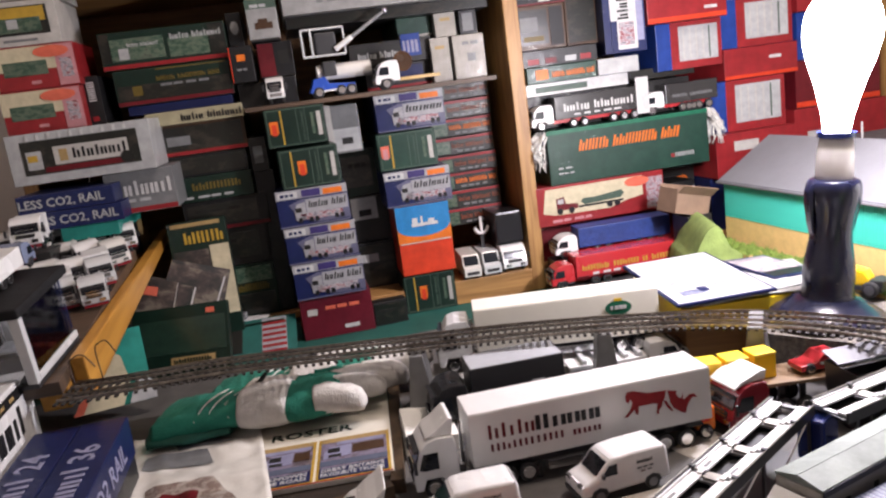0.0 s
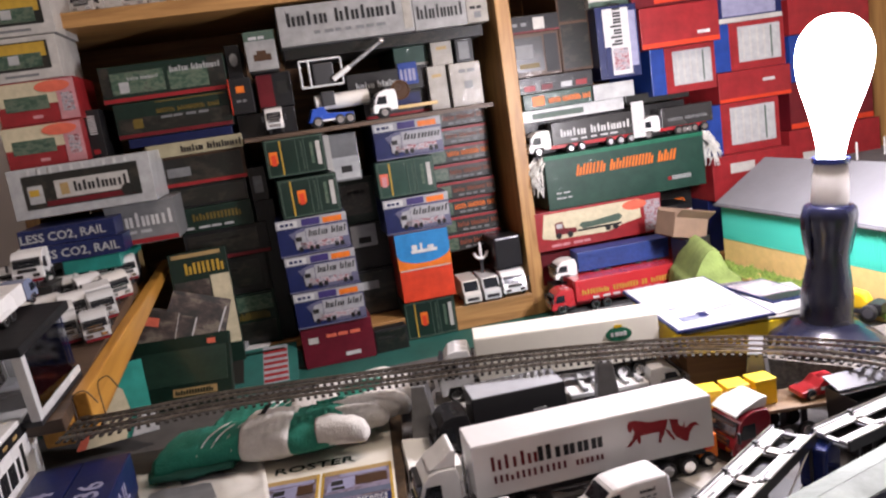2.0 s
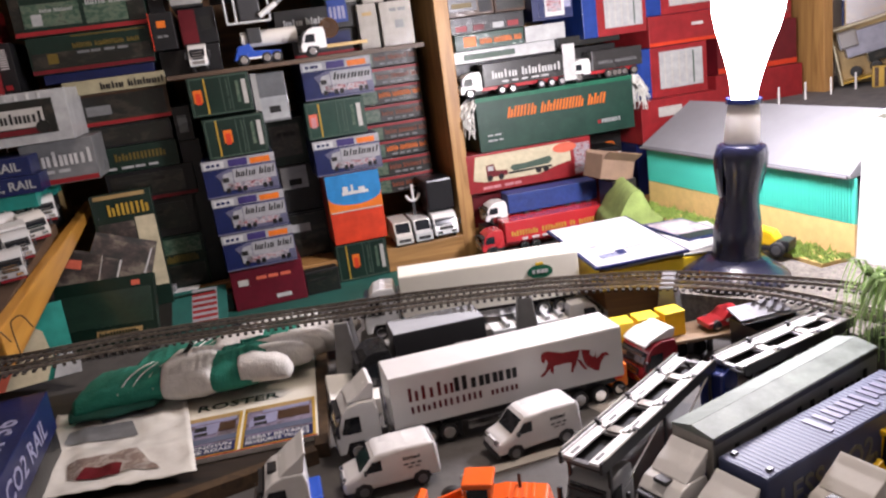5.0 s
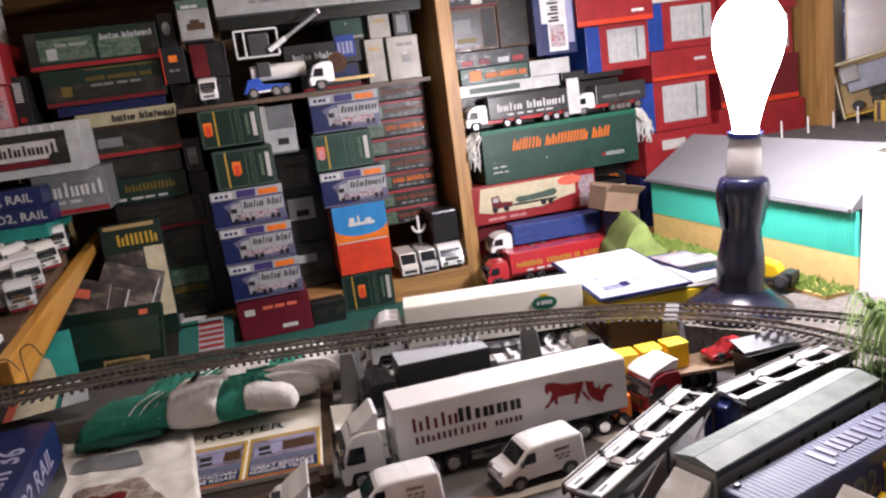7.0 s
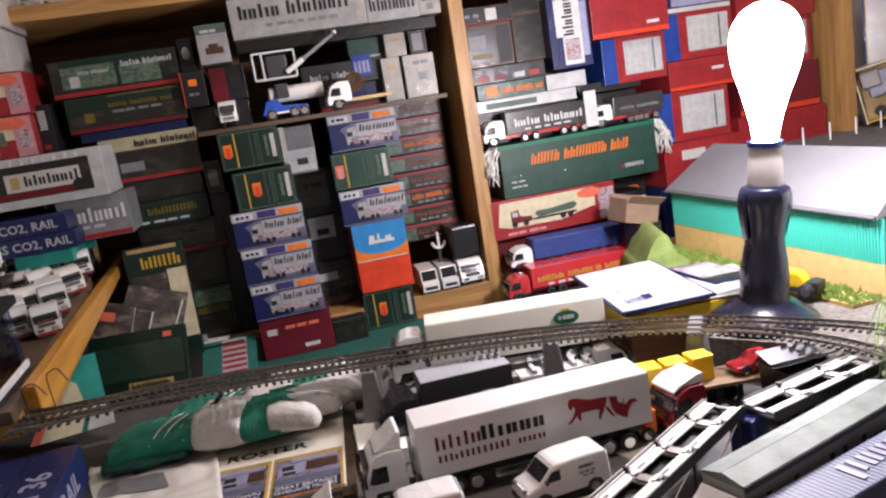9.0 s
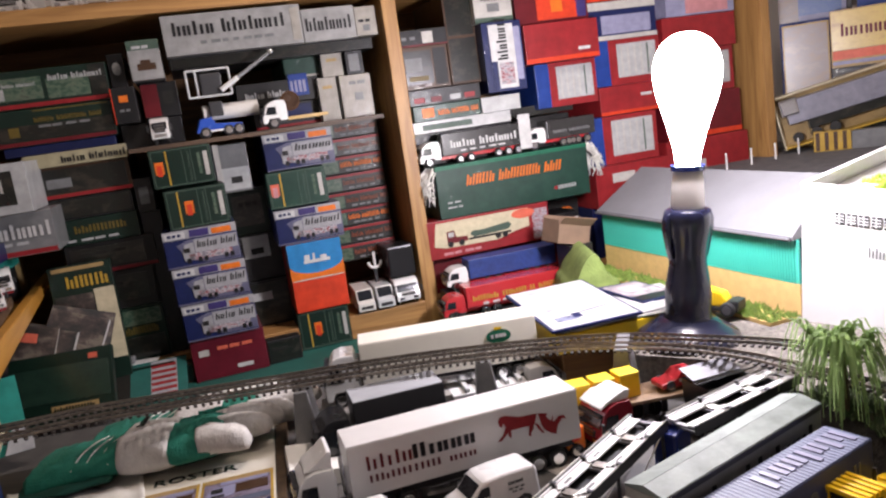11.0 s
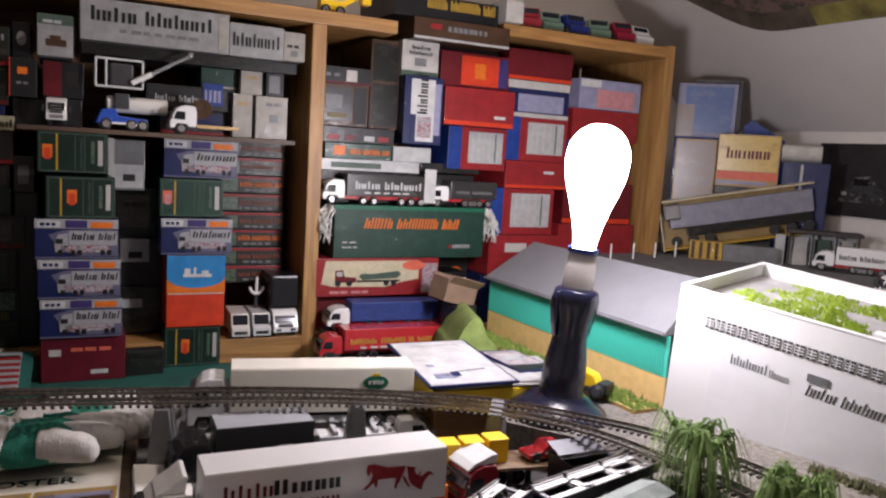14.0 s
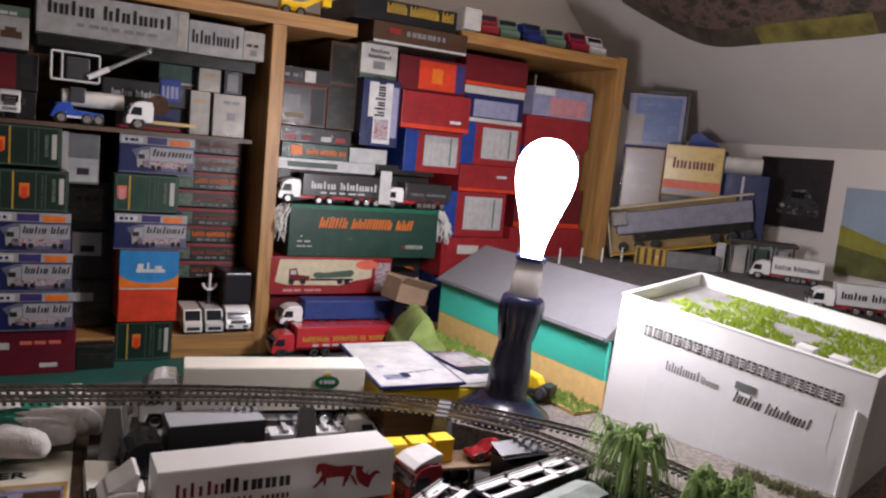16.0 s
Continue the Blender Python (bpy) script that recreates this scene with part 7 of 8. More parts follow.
t = thing("plastic_block", pose(-0.2990, 1.1560, 0.7505, 0, 0, 33.9), "white plastic block with a rounded end behind the track", "plastic block")
rim = [(0.0, 0.006), (0.0, -0.002), (0.05, -0.012), (0.095, -0.014), (0.108, -0.010), (0.114, 0.0), (0.110, 0.010), (0.100, 0.014), (0.05, 0.014)]
part("lid", plan_slab(rim, 0.0002, 0.0215), mat("white_sheet", (0.72, 0.71, 0.66), 0.6), t)

# ---- papers in the brown box ----
tray = thing("wooden_tray", Matrix(), "dark brown wooden tray holding magazines", "tray")
inner = [(-0.090, 0.800), (-0.172, 1.085), (-0.62, 0.945), (-0.62, 0.60), (-0.30, 0.660)]
part("base", plan_slab(inner, 0.7505, 0.7600), wood("tray_dark", (0.010, 0.007, 0.005), (0.028, 0.018, 0.011), 6.0, 0.6), tray)
edge = wood("tray_edge", (0.030, 0.018, 0.010), (0.085, 0.052, 0.026), 6.0, 0.5, (10.0, 10.0, 10.0))
for a, b in (((-0.088, 0.798), (-0.170, 1.087)), ((-0.30, 0.658), (-0.090, 0.800))):
    d = Vector((b[0] - a[0], b[1] - a[1], 0))
    n_ = Vector((-d.y, d.x, 0)).normalized() * -0.014
    bm = plan_slab([a, b, (b[0] + n_.x, b[1] + n_.y), (a[0] + n_.x, a[1] + n_.y)], 0.7503, 0.7655)
    part("rim", bm, edge, tray)

mag = thing("magazine", pose(-0.286, 0.757, 0.7605, 0, 0, 17.5), "truck magazine with a white cover and yellow-framed photos", "magazine")
part("page_block", box_bm(0, 0.205, 0, 0.285, 0, 0.0050, 0.0006), mat("page_edges", (0.66, 0.64, 0.58), 0.7, 0, 0.1, 200), mag)
part("cover", box_bm(-0.001, 0.206, -0.001, 0.286, 0.0052, 0.0058), mat("cover_white", (0.66, 0.63, 0.54), 0.32, 0, 0.1, 12), mag)


def flat_panel(t, name, x0, x1, y0, y1, material, z, label=""):
    return part(name, box_bm(x0, x1, y0, y1, z - 0.0002, z + 0.0002), material, t, label)


def flat_words(t, text, x, y, z, size, material, width=None, turn=0.0):
    bm = words(text, size, 0.02, 0.0002)
    if width:
        fit_width(bm, width)
    bmesh.ops.transform(bm, matrix=Matrix.Translation((x, y, z)) @ Matrix.Rotation(radians(turn), 4, "Z"), verts=bm.verts)
    return part("lettering", bm, material, t)


flat_words(mag, "ROSTER", 0.068, 0.116, 0.0063, 0.0155, ink("darkgreen"), 0.094)
dusk_print = photo("dusk_print", ((0.10, 0.07, 0.09), (0.20, 0.17, 0.24), (0.07, 0.05, 0.05), (0.26, 0.20, 0.22)), 45)
for x0, x1, w1, w2 in ((0.044, 0.1215, "BEST KNOWN", "ON THE ROAD"), (0.1245, 0.2035, "GREAT BRITAIN'S", "FAVOURITE TRUCKS")):
    flat_panel(mag, "photo_frame", x0, x1, 0.002, 0.098, ink("gold"), 0.0062)
    flat_panel(mag, "photo", x0 + 0.003, x1 - 0.003, 0.026, 0.095, dusk_print, 0.0067)
    flat_panel(mag, "sky_print", x0 + 0.003, x1 - 0.003, 0.086, 0.095, ink("tan"), 0.0070)
    flat_panel(mag, "cloud_print", x0 + 0.020, x1 - 0.006, 0.078, 0.086, ink("lilac"), 0.0070)
    cx = x0 + (0.022 if w1[0] == "B" else 0.006)
    cabin = [(cx, 0.046), (cx + 0.030, 0.050), (cx + 0.031, 0.076), (cx + 0.006, 0.074), (cx + 0.001, 0.062)]
    part("lorry_print", plan_slab(cabin, 0.0070, 0.0073), ink("lilac"), mag)
    flat_panel(mag, "lorry_glass", cx + 0.005, cx + 0.018, 0.060, 0.070, ink("darkgrey"), 0.0076)
    flat_panel(mag, "lorry_grille", cx + 0.006, cx + 0.020, 0.049, 0.055, ink("slate"), 0.0076)
    flat_panel(mag, "trailer_print", cx + 0.032, x1 - 0.006, 0.054, 0.074, ink("brown"), 0.0072)
    flat_panel(mag, "road_print", x0 + 0.003, x1 - 0.003, 0.030, 0.042, ink("bluegrey"), 0.0070)
    flat_panel(mag, "caption_band", x0 + 0.003, x1 - 0.003, 0.004, 0.026, ink("navy"), 0.0068)
    flat_words(mag, w1, x0 + 0.005, 0.0165, 0.0074, 0.0070, ink("white"), x1 - x0 - 0.012)
    flat_words(mag, w2, x0 + 0.005, 0.0070, 0.0074, 0.0070, ink("white"), x1 - x0 - 0.012)
flat_panel(mag, "red_edge", 0.0, 0.205, -0.0005, 0.002, ink("red"), 0.0063)

bag = thing("plastic_packet", pose(-0.345, 0.715, 0.7662, 0, 0, 14), "crumpled white plastic packet with a red truck picture", "packet")
bm = bmesh.new()
bmesh.ops.create_grid(bm, x_segments=26, y_segments=30, size=0.5)
for v in bm.verts:
    x, y = (v.co.x + 0.5) * 0.155, (v.co.y + 0.5) * 0.205
    z = 0.0040 + 0.0045 * noise.noise(Vector((x * 22, y * 22, 1))) + 0.003 * noise.noise(Vector((x * 60, y * 55, 5)))
    v.co = Vector((x - 0.05 * (y / 0.2), y, max(0.0006, z)))
r = bmesh.ops.extrude_face_region(bm, geom=list(bm.faces))
bmesh.ops.translate(bm, vec=(0, 0, 0.0006), verts=[v for v in r["geom"] if isinstance(v, bmesh.types.BMVert)])
part("film", bm, mat("milky_film", (0.62, 0.60, 0.55), 0.22, 0, 0.12, 20), bag, "", True)


def draped(t, name, pts, material, dz):
    bm = bmesh.new()
    rows = []
    (x0, y0), (x1, y1), (x2, y2), (x3, y3) = pts
    N = 12
    for i in range(N + 1):
        row = []
        for j in range(N + 1):
            s, q = i / N, j / N
            x = (x0 * (1 - s) + x1 * s) * (1 - q) + (x3 * (1 - s) + x2 * s) * q
            y = (y0 * (1 - s) + y1 * s) * (1 - q) + (y3 * (1 - s) + y2 * s) * q
            gx = x + 0.05 * (y / 0.2)
            z = 0.0040 + 0.0045 * noise.noise(Vector((gx * 22, y * 22, 1))) + 0.003 * noise.noise(Vector((gx * 60, y * 55, 5)))
            row.append(bm.verts.new((x, y, max(0.0006, z) + 0.0006 + dz)))
        rows.append(row)
    for i in range(N):
        for j in range(N):
            bm.faces.new((rows[i][j], rows[i + 1][j], rows[i + 1][j + 1], rows[i][j + 1]))
    return part(name, bm, material, t, "", True)


draped(bag, "dark_print", ((0.020, 0.030), (0.115, 0.020), (0.080, 0.070), (0.010, 0.060)), photo("packet_print", ((0.30, 0.26, 0.22), (0.16, 0.11, 0.09), (0.36, 0.32, 0.28), (0.24, 0.20, 0.18)), 60), 0.0012)
draped(bag, "red_print", ((0.030, 0.024), (0.075, 0.020), (0.072, 0.042), (0.034, 0.044)), ink("darkred"), 0.0020)
draped(bag, "grey_print", ((-0.010, 0.110), (0.070, 0.110), (0.055, 0.145), (-0.015, 0.145)), ink("grey"), 0.0012)
draped(bag, "grey_print", ((0.020, 0.150), (0.085, 0.155), (0.060, 0.172), (0.010, 0.170)), ink("grey"), 0.0012)

# ---- boxes at the near left ----
def near_box(x, y, z, w, L, h, c, label, turn):
    """A long carton running away along y from its near left foot."""
    t = thing("long_carton", pose(x, y, z, 0, 0, turn), label, "box", "boxes on the tray")
    part("body", box_bm(0, w, 0, L, 0, h, 0.0015), gloss(c) if c == "white" else card(c), t)
    return t


SIDE = Matrix(((0, 0, 1, 0), (1, 0, 0, 0), (0, 1, 0, 0), (0, 0, 0, 1)))
for k, (x, y, txt) in enumerate(((-0.3115, 0.5353, "36"), (-0.3561, 0.5164, "24"))):
    near_box(x, y, 0.7605, 0.046, 0.280, 0.0355, "black", "dark truck carton under another on the tray", 23)
    t = near_box(x, y, 0.7963, 0.047, 0.283, 0.044, "navy", "dark blue lettered truck carton lying on the tray", 23)
    for word, y0, wide in (("~Xlolooil", 0.045, 0.120), (txt, 0.182, 0.036)):
        bm = words(word, 0.024, 0.02)
        fit_width(bm, wide)
        bmesh.ops.transform(bm, matrix=Matrix.Translation((0.034, y0, 0.0445)) @ Matrix.Rotation(radians(90), 4, "Z"), verts=bm.verts)
        part("lettering", bm, ink("lilac"), t)
    if k == 0:
        bm = words("LESS CO2 RAIL", 0.020, 0.02)
        fit_width(bm, 0.225)
        bmesh.ops.transform(bm, matrix=Matrix.Translation((0.0474, 0.018, 0.012)) @ SIDE, verts=bm.verts)
        part("lettering", bm, ink("lilac"), t)
        panel(t, "top_edge_line", 0, 0.047, 0.040, 0.043, ink("blue"))
t = near_box(-0.459, 0.531, 0.7605, 0.083, 0.27, 0.1395, "white", "white truck carton with black band and black lettering", 23)
bm = words("~Xlolooil", 0.030, 0.04)
fit_width(bm, 0.150)
bmesh.ops.transform(bm, matrix=Matrix.Translation((0.0834, 0.075, 0.086)) @ SIDE, verts=bm.verts)
part("lettering", bm, ink("black"), t)
part("black_band", box_bm(0.0831, 0.0838, 0.02, 0.25, 0.122, 0.134), ink("black"), t)
for k in range(7):
    part("print_bar", box_bm(0.0839, 0.0842, 0.035 + k * 0.028, 0.048 + k * 0.028, 0.126, 0.130), ink("tan"), t)
t = thing("paper_sheet", pose(-0.395, 0.76, 0.7602, 0, 0, 20), "teal and white leaflet under the packet", "leaflet")
part("sheet", box_bm(0.0, 0.10, 0.0, 0.16, 0.0003, 0.0012), card("sage"), t)

# ---- books and leaflets below the plank ----
t = thing("green_book", pose(-0.598, 1.300, 0.7505, -6, 0, 24), "dark green book with a cream strip and yellow letters", "book", "books below the shelf")
part("cover", box_bm(0, 0.100, 0, 0.022, 0, 0.222, 0.001), card("darkgreen"), t)
panel(t, "cream_strip", 0.066, 0.099, 0.05, 0.175, card("cream"))
panel(t, "photo", 0.004, 0.064, 0.08, 0.170, page_photo)
panel(t, "top_strip", 0.006, 0.090, 0.212, 0.219, ink("tan"))
lettering(t, "~XOOIX", 0.026, 0.182, 0.020, ink("gold"), 0.066, -0.0014)
t = thing("green_folder", pose(-0.582, 1.112, 0.7625, -24, 0, 14), "dark green folder leaning on other books", "folder", "books below the shelf")
part("cover", box_bm(0, 0.150, 0, 0.012, 0, 0.110, 0.001), card("darkgreen"), t)
panel(t, "yellow_strip", 0.058, 0.126, 0.018, 0.030, ink("tan"))
lettering(t, "~XXOOOOX", 0.062, 0.0205, 0.007, ink("darkgreen"), 0.058, -0.0014)
panel(t, "badge", 0.116, 0.129, 0.094, 0.102, ink("coral"))
panel(t, "dim_picture", 0.004, 0.144, 0.036, 0.090, photo("folder_print", ((0.008, 0.022, 0.016), (0.012, 0.032, 0.022), (0.02, 0.045, 0.03)), 40))
for k, (dx, dy, dz, lean, tilt, turn) in enumerate(((0.0, 0.0, 0.0, -24, 17, 20), (0.026, 0.016, 0.002, -21, 23, 24), (0.038, 0.030, 0.006, -22, 20, 29), (0.060, 0.044, 0.008, -18, 27, 27), (0.072, 0.058, 0.014, -16, 22, 33))):
    t = thing("magazine", pose(-0.672 + dx, 1.172 + dy, 0.800 + dz, lean, tilt, turn), "glossy grey truck magazine leaning in a heap", "magazine", "books below the shelf")
    w, h = 0.098 - 0.006 * (k % 2), 0.125 - 0.009 * (k % 3)
    part("page_block", box_bm(0, w, 0, 0.0075, 0, h, 0.0005), mat("page_edges", (0.66, 0.64, 0.58), 0.7), t)
    panel(t, "cover_photo", 0.0, w, 0.003, h, page_photo, -0.0006)
    panel(t, "white_edge", 0.0, w, 0.0, 0.004, card("lightgrey"), -0.0010)
    if k % 2:
        panel(t, "white_edge", w - 0.0025, w, 0.0032, h, card("white"), -0.0010)
    else:
        panel(t, "title_band", 0.004, w * 0.7, h * 0.78, h * 0.90, ink(("coral", "tan", "grey", "maroon", "slate")[k]), -0.0010)
t = thing("leaflet", pose(-0.555, 0.990, 0.7715, -22, 0, 35), "teal and white folded leaflet with a red edge", "leaflet", "books below the shelf")
part("sheet", box_bm(0.024, 0.072, 0, 0.002, 0, 0.104), card("teal"), t)
part("peach_sheet", prism([(-0.020, 0.0), (0.032, 0.0), (0.046, 0.030), (0.040, 0.068), (0.026, 0.078)], -0.0030, -0.0012), card("cream"), t, "pale peach paper")
part("red_edge", prism([(-0.032, 0.0), (-0.020, 0.0), (0.026, 0.078), (0.016, 0.078)], -0.0030, -0.0012), card("coral"), t)
part("blue_sheet", prism([(0.040, 0.0), (0.076, 0.0), (0.078, 0.020), (0.068, 0.034), (0.054, 0.032)], -0.0050, -0.0034), card("lightgrey"), t, "pale blue rounded paper")
t = thing("striped_leaflet", pose(-0.470, 1.330, 0.7500, 28, 0, 20), "teal leaflet with red and white hazard stripes", "leaflet")
part("sheet", box_bm(-0.085, 0.060, -0.045, 0.05, 0, 0.002), mat("leaflet_teal", (0.015, 0.10, 0.085), 0.5, 0, 0.2, 30), t)
for k in range(6):
    part("red_stripe", box_bm(0.0, 0.042, -0.040 + k * 0.014, -0.033 + k * 0.014, 0.0021, 0.0026), card("red"), t)
part("white_ground", box_bm(-0.001, 0.043, -0.043, 0.048, 0.00205, 0.00235), card("printgrey"), t)
flat_panel(t, "teal_text_bar", -0.06, -0.035, -0.03, 0.03, card("slate"), 0.0024)
t = thing("wire_hoops", Matrix(), "thin dark wire hoops standing at the track", "wire")
for x, y, up, reach in ((-0.446, 0.829, 0.026, 0.022), (-0.422, 0.845, 0.036, 0.016)):
    L = smooth_line([(x, y, 0.8705), (x - 0.002, y, 0.8705 + up), (x + 0.003, y + 0.002, 0.8785 + up), (x + reach * 0.6, y + 0.006, 0.8790 + up), (x + reach, y + 0.010, 0.8640 + up)], 6)
    bm = bmesh.new()
    for a, b in zip(L, L[1:]):
        tube(bm, a, b, 0.0008, None, 6)
    part("hoop", bm, mat("dark_wire", (0.06, 0.035, 0.02), 0.5), t)
t = thing("model_wreck", pose(-0.560, 1.365, 0.7615, 0, 0, 15), "small white and red model boat on the plinth", "model boat")
part("hull", prism([(0, 0.004), (0.01, 0.0), (0.06, 0.0), (0.085, 0.014), (0.0, 0.014)], -0.014, 0.014, 0.001), gloss("white"), t)
part("red_line", box_bm(0.006, 0.066, -0.0146, 0.0146, 0.0035, 0.0055), gloss("red"), t)
part("cabin", box_bm(0.02, 0.045, -0.008, 0.008, 0.0142, 0.026, 0.002), gloss("grey"), t)
t = thing("flat_carton", pose(-0.575, 1.345, 0.7257, 0, 0, 15), "low dark red carton under the model boat", "box")
part("body", box_bm(0.0, 0.120, 0.0, 0.040, 0, 0.0356, 0.001), card("darkred"), t)
panel(t, "dim_picture", 0.004, 0.116, 0.004, 0.030, dim_photo)

# ---- papers in the yellow tray ----
t = thing("yellow_tray", pose(0.226, 1.078, 0.7505, 0, 0, 17), "bright yellow plastic tray full of papers", "tray")
ym = mat("tray_yellow", (0.80, 0.56, 0.02), 0.35, 0, 0.08, 30)
for x0, x1, y0, y1 in ((0, 0.20, 0, 0.004), (0, 0.20, 0.176, 0.18), (0, 0.004, 0.0042, 0.1758), (0.196, 0.20, 0.0042, 0.1758)):
    part("side", box_bm(x0, x1, y0, y1, 0.0560, 0.082, 0.001), ym, t)
part("bottom", box_bm(0.0042, 0.1958, 0.0042, 0.1758, 0.0560, 0.060), ym, t)
t = thing("wooden_block", pose(0.226, 1.078, 0.7505, 0, 0, 17), "brown wooden block under the yellow tray", "block")
part("block", box_bm(0.010, 0.190, 0.020, 0.170, 0.0, 0.0558, 0.002), hardboard, t)
for k, (x, y, a, c, w, L) in enumerate(((0.232, 1.085, 20, "white", 0.185, 0.165), (0.240, 1.10, 8, "offwhite", 0.18, 0.15), (0.250, 1.075, 26, "white", 0.15, 0.15))):
    p = thing("paper_sheet", pose(x, y, 0.8328 + 0.002 * k, 0, 0, a), "loose white paper sheet on the tray", "paper", "papers on the tray")
    part("sheet", box_bm(0, w, 0, L, 0, 0.0016), card(c), p)
p = thing("clipboard_card", pose(0.219, 1.062, 0.8405, 1.5, -1.0, 17), "glossy blue-edged card with a white printed face", "card")
part("card", box_bm(0, 0.128, 0, 0.205, 0, 0.0035, 0.0008), card("navy"), p)
flat_panel(p, "white_face", 0.004, 0.124, 0.004, 0.201, card("white"), 0.0038)
flat_panel(p, "lorry_print", 0.020, 0.052, 0.028, 0.046, photo("small_lorry_print", ((0.05, 0.06, 0.12), (0.30, 0.32, 0.42), (0.03, 0.04, 0.10), (0.50, 0.50, 0.55)), 160), 0.0043)
flat_panel(p, "cab_print", 0.046, 0.058, 0.034, 0.052, ink("navy"), 0.0046)
for k in range(4):
    flat_panel(p, "print_bar", 0.060 + 0.011 * k, 0.069 + 0.011 * k, 0.052 + 0.002 * k, 0.055 + 0.002 * k, ink("bluegrey"), 0.0043)
for k in range(6):
    flat_panel(p, "print_bar", 0.030 + 0.013 * k, 0.040 + 0.013 * k, 0.178, 0.183, ink("lightgrey"), 0.0043)
flat_panel(p, "crest", 0.024, 0.034, 0.080, 0.088, ink("lilac"), 0.0043)
p = thing("postcard", pose(0.352, 1.165, 0.8385, 2, 3, 30), "glossy picture postcard of lorries", "postcard")
part("card", box_bm(0, 0.072, 0, 0.105, 0, 0.002), card("navy"), p)
flat_panel(p, "photo", 0.004, 0.068, 0.030, 0.100, photo("card_print", ((0.30, 0.24, 0.24), (0.46, 0.38, 0.38), (0.16, 0.15, 0.16), (0.40, 0.36, 0.36)), 60), 0.0022)
flat_panel(p, "photo_truck", 0.012, 0.050, 0.050, 0.075, card("lightgrey"), 0.0026)
flat_panel(p, "photo_road", 0.004, 0.068, 0.006, 0.028, card("slate"), 0.0022)
p = thing("blue_toy_bucket", pose(0.205, 1.30, 0.7257, 0, 0, 0), "small blue and white model cab by the papers", "model cab")
part("body", box_bm(-0.02, 0.025, -0.02, 0.02, 0.0, 0.10, 0.004), gloss("navy"), p)
part("roof", box_bm(-0.012, 0.010, -0.012, 0.012, 0.1003, 0.108, 0.003), gloss("white"), p)

# ---- machines ----
def loader(m, label, colour, slatted=False):
    t = thing("wheel_loader", m, label, "model machine")
    part("engine_cover", prism([(0.030, 0.012), (0.030, 0.030), (0.044, 0.033), (0.084, 0.030), (0.088, 0.014), (0.070, 0.010)], -0.017, 0.017, 0.0025), gloss(colour), t)
    part("cabin", prism([(0.008, 0.020), (0.012, 0.044), (0.032, 0.044), (0.034, 0.020)], -0.014, 0.014, 0.001), window_dark, t)
    if slatted:
        for k in range(5):
            part("roof_slat", box_bm(0.0065 + k * 0.0062, 0.0105 + k * 0.0062, -0.0165, 0.0165, 0.0465, 0.0500, 0.0008), gloss(colour), t)
        for s in (-1, 1):
            part("roof_rail", box_bm(0.006, 0.0365, s * 0.0145 - 0.0015, s * 0.0145 + 0.0015, 0.0441, 0.0464, 0.0005), gloss(colour), t)
    else:
        part("cabin_roof", box_bm(0.007, 0.036, -0.0155, 0.0155, 0.0442, 0.0500, 0.002), gloss(colour), t)
    for x in (0.010, 0.032):
        for s in (-1, 1):
            part("cabin_post", box_bm(x - 0.0012, x + 0.0012, s * 0.0140 - 0.001, s * 0.0140 + 0.001, 0.020, 0.0440), gloss(colour), t)
    part("front_frame", box_bm(-0.022, 0.012, -0.012, 0.012, 0.012, 0.022, 0.002), gloss(colour), t)
    for s in (-1, 1):
        part("lift_arm", prism([(0.004, 0.024), (-0.034, 0.010), (-0.036, 0.015), (0.002, 0.031)], s * 0.009 - 0.002, s * 0.009 + 0.002, 0.0006), gloss(colour), t)
        for x in (-0.008, 0.060):
            wheel_at(t, x, s * 0.0185, 0.0135, 0.010, dark_rim)
    part("bucket", prism([(-0.034, 0.003), (-0.034, 0.022), (-0.040, 0.024), (-0.056, 0.004), (-0.056, 0.001)], -0.024, 0.024, 0.0008), gloss(colour), t)
    part("exhaust", tube_bm((0.058, 0.008, 0.032), (0.058, 0.008, 0.046), 0.0016, None, 8), plastic_black, t)
    for k in range(4):
        part("hood_slat", box_bm(0.046 + k * 0.0075, 0.0495 + k * 0.0075, -0.0125, 0.0125, 0.0318, 0.0350 - k * 0.0005, 0.0006), gloss(colour), t)
        part("vent_slat", box_bm(0.050 + k * 0.007, 0.054 + k * 0.007, -0.0176, 0.0176, 0.018, 0.026, 0.0005), gloss("darkgrey"), t)
    return t


loader(pose(0.074, 0.677, 0.7515, 0, 0, -2) @ Matrix.Scale(0.9, 4), "bright orange model wheel loader on the yard", "vermilion")
loader(pose(0.412, 0.678, 0.7515, 0, 0, 35) @ Matrix.Scale(1.12, 4), "yellow model wheel loader below the willow trees", "yellow", True)
t = thing("model_tractor", pose(0.440, 1.196, 0.8078, 0, 0, -40), "yellow-bonneted dark model tractor behind the lamp foot", "model machine")
part("bonnet", prism([(0.0, 0.012), (0.0, 0.030), (0.008, 0.038), (0.034, 0.032), (0.040, 0.022), (0.040, 0.012)], -0.010, 0.010, 0.003), gloss("yellow"), t)
part("chassis", box_bm(-0.012, 0.056, -0.011, 0.011, 0.006, 0.0118, 0.001), plastic_black, t)
part("counterweight", box_bm(0.0405, 0.058, -0.013, 0.013, 0.012, 0.022, 0.002), plastic_black, t)
for x in (0.002, 0.044):
    for s_ in (-1, 1):
        wheel_at(t, x, s_ * 0.016, 0.0105, 0.008, dark_rim)
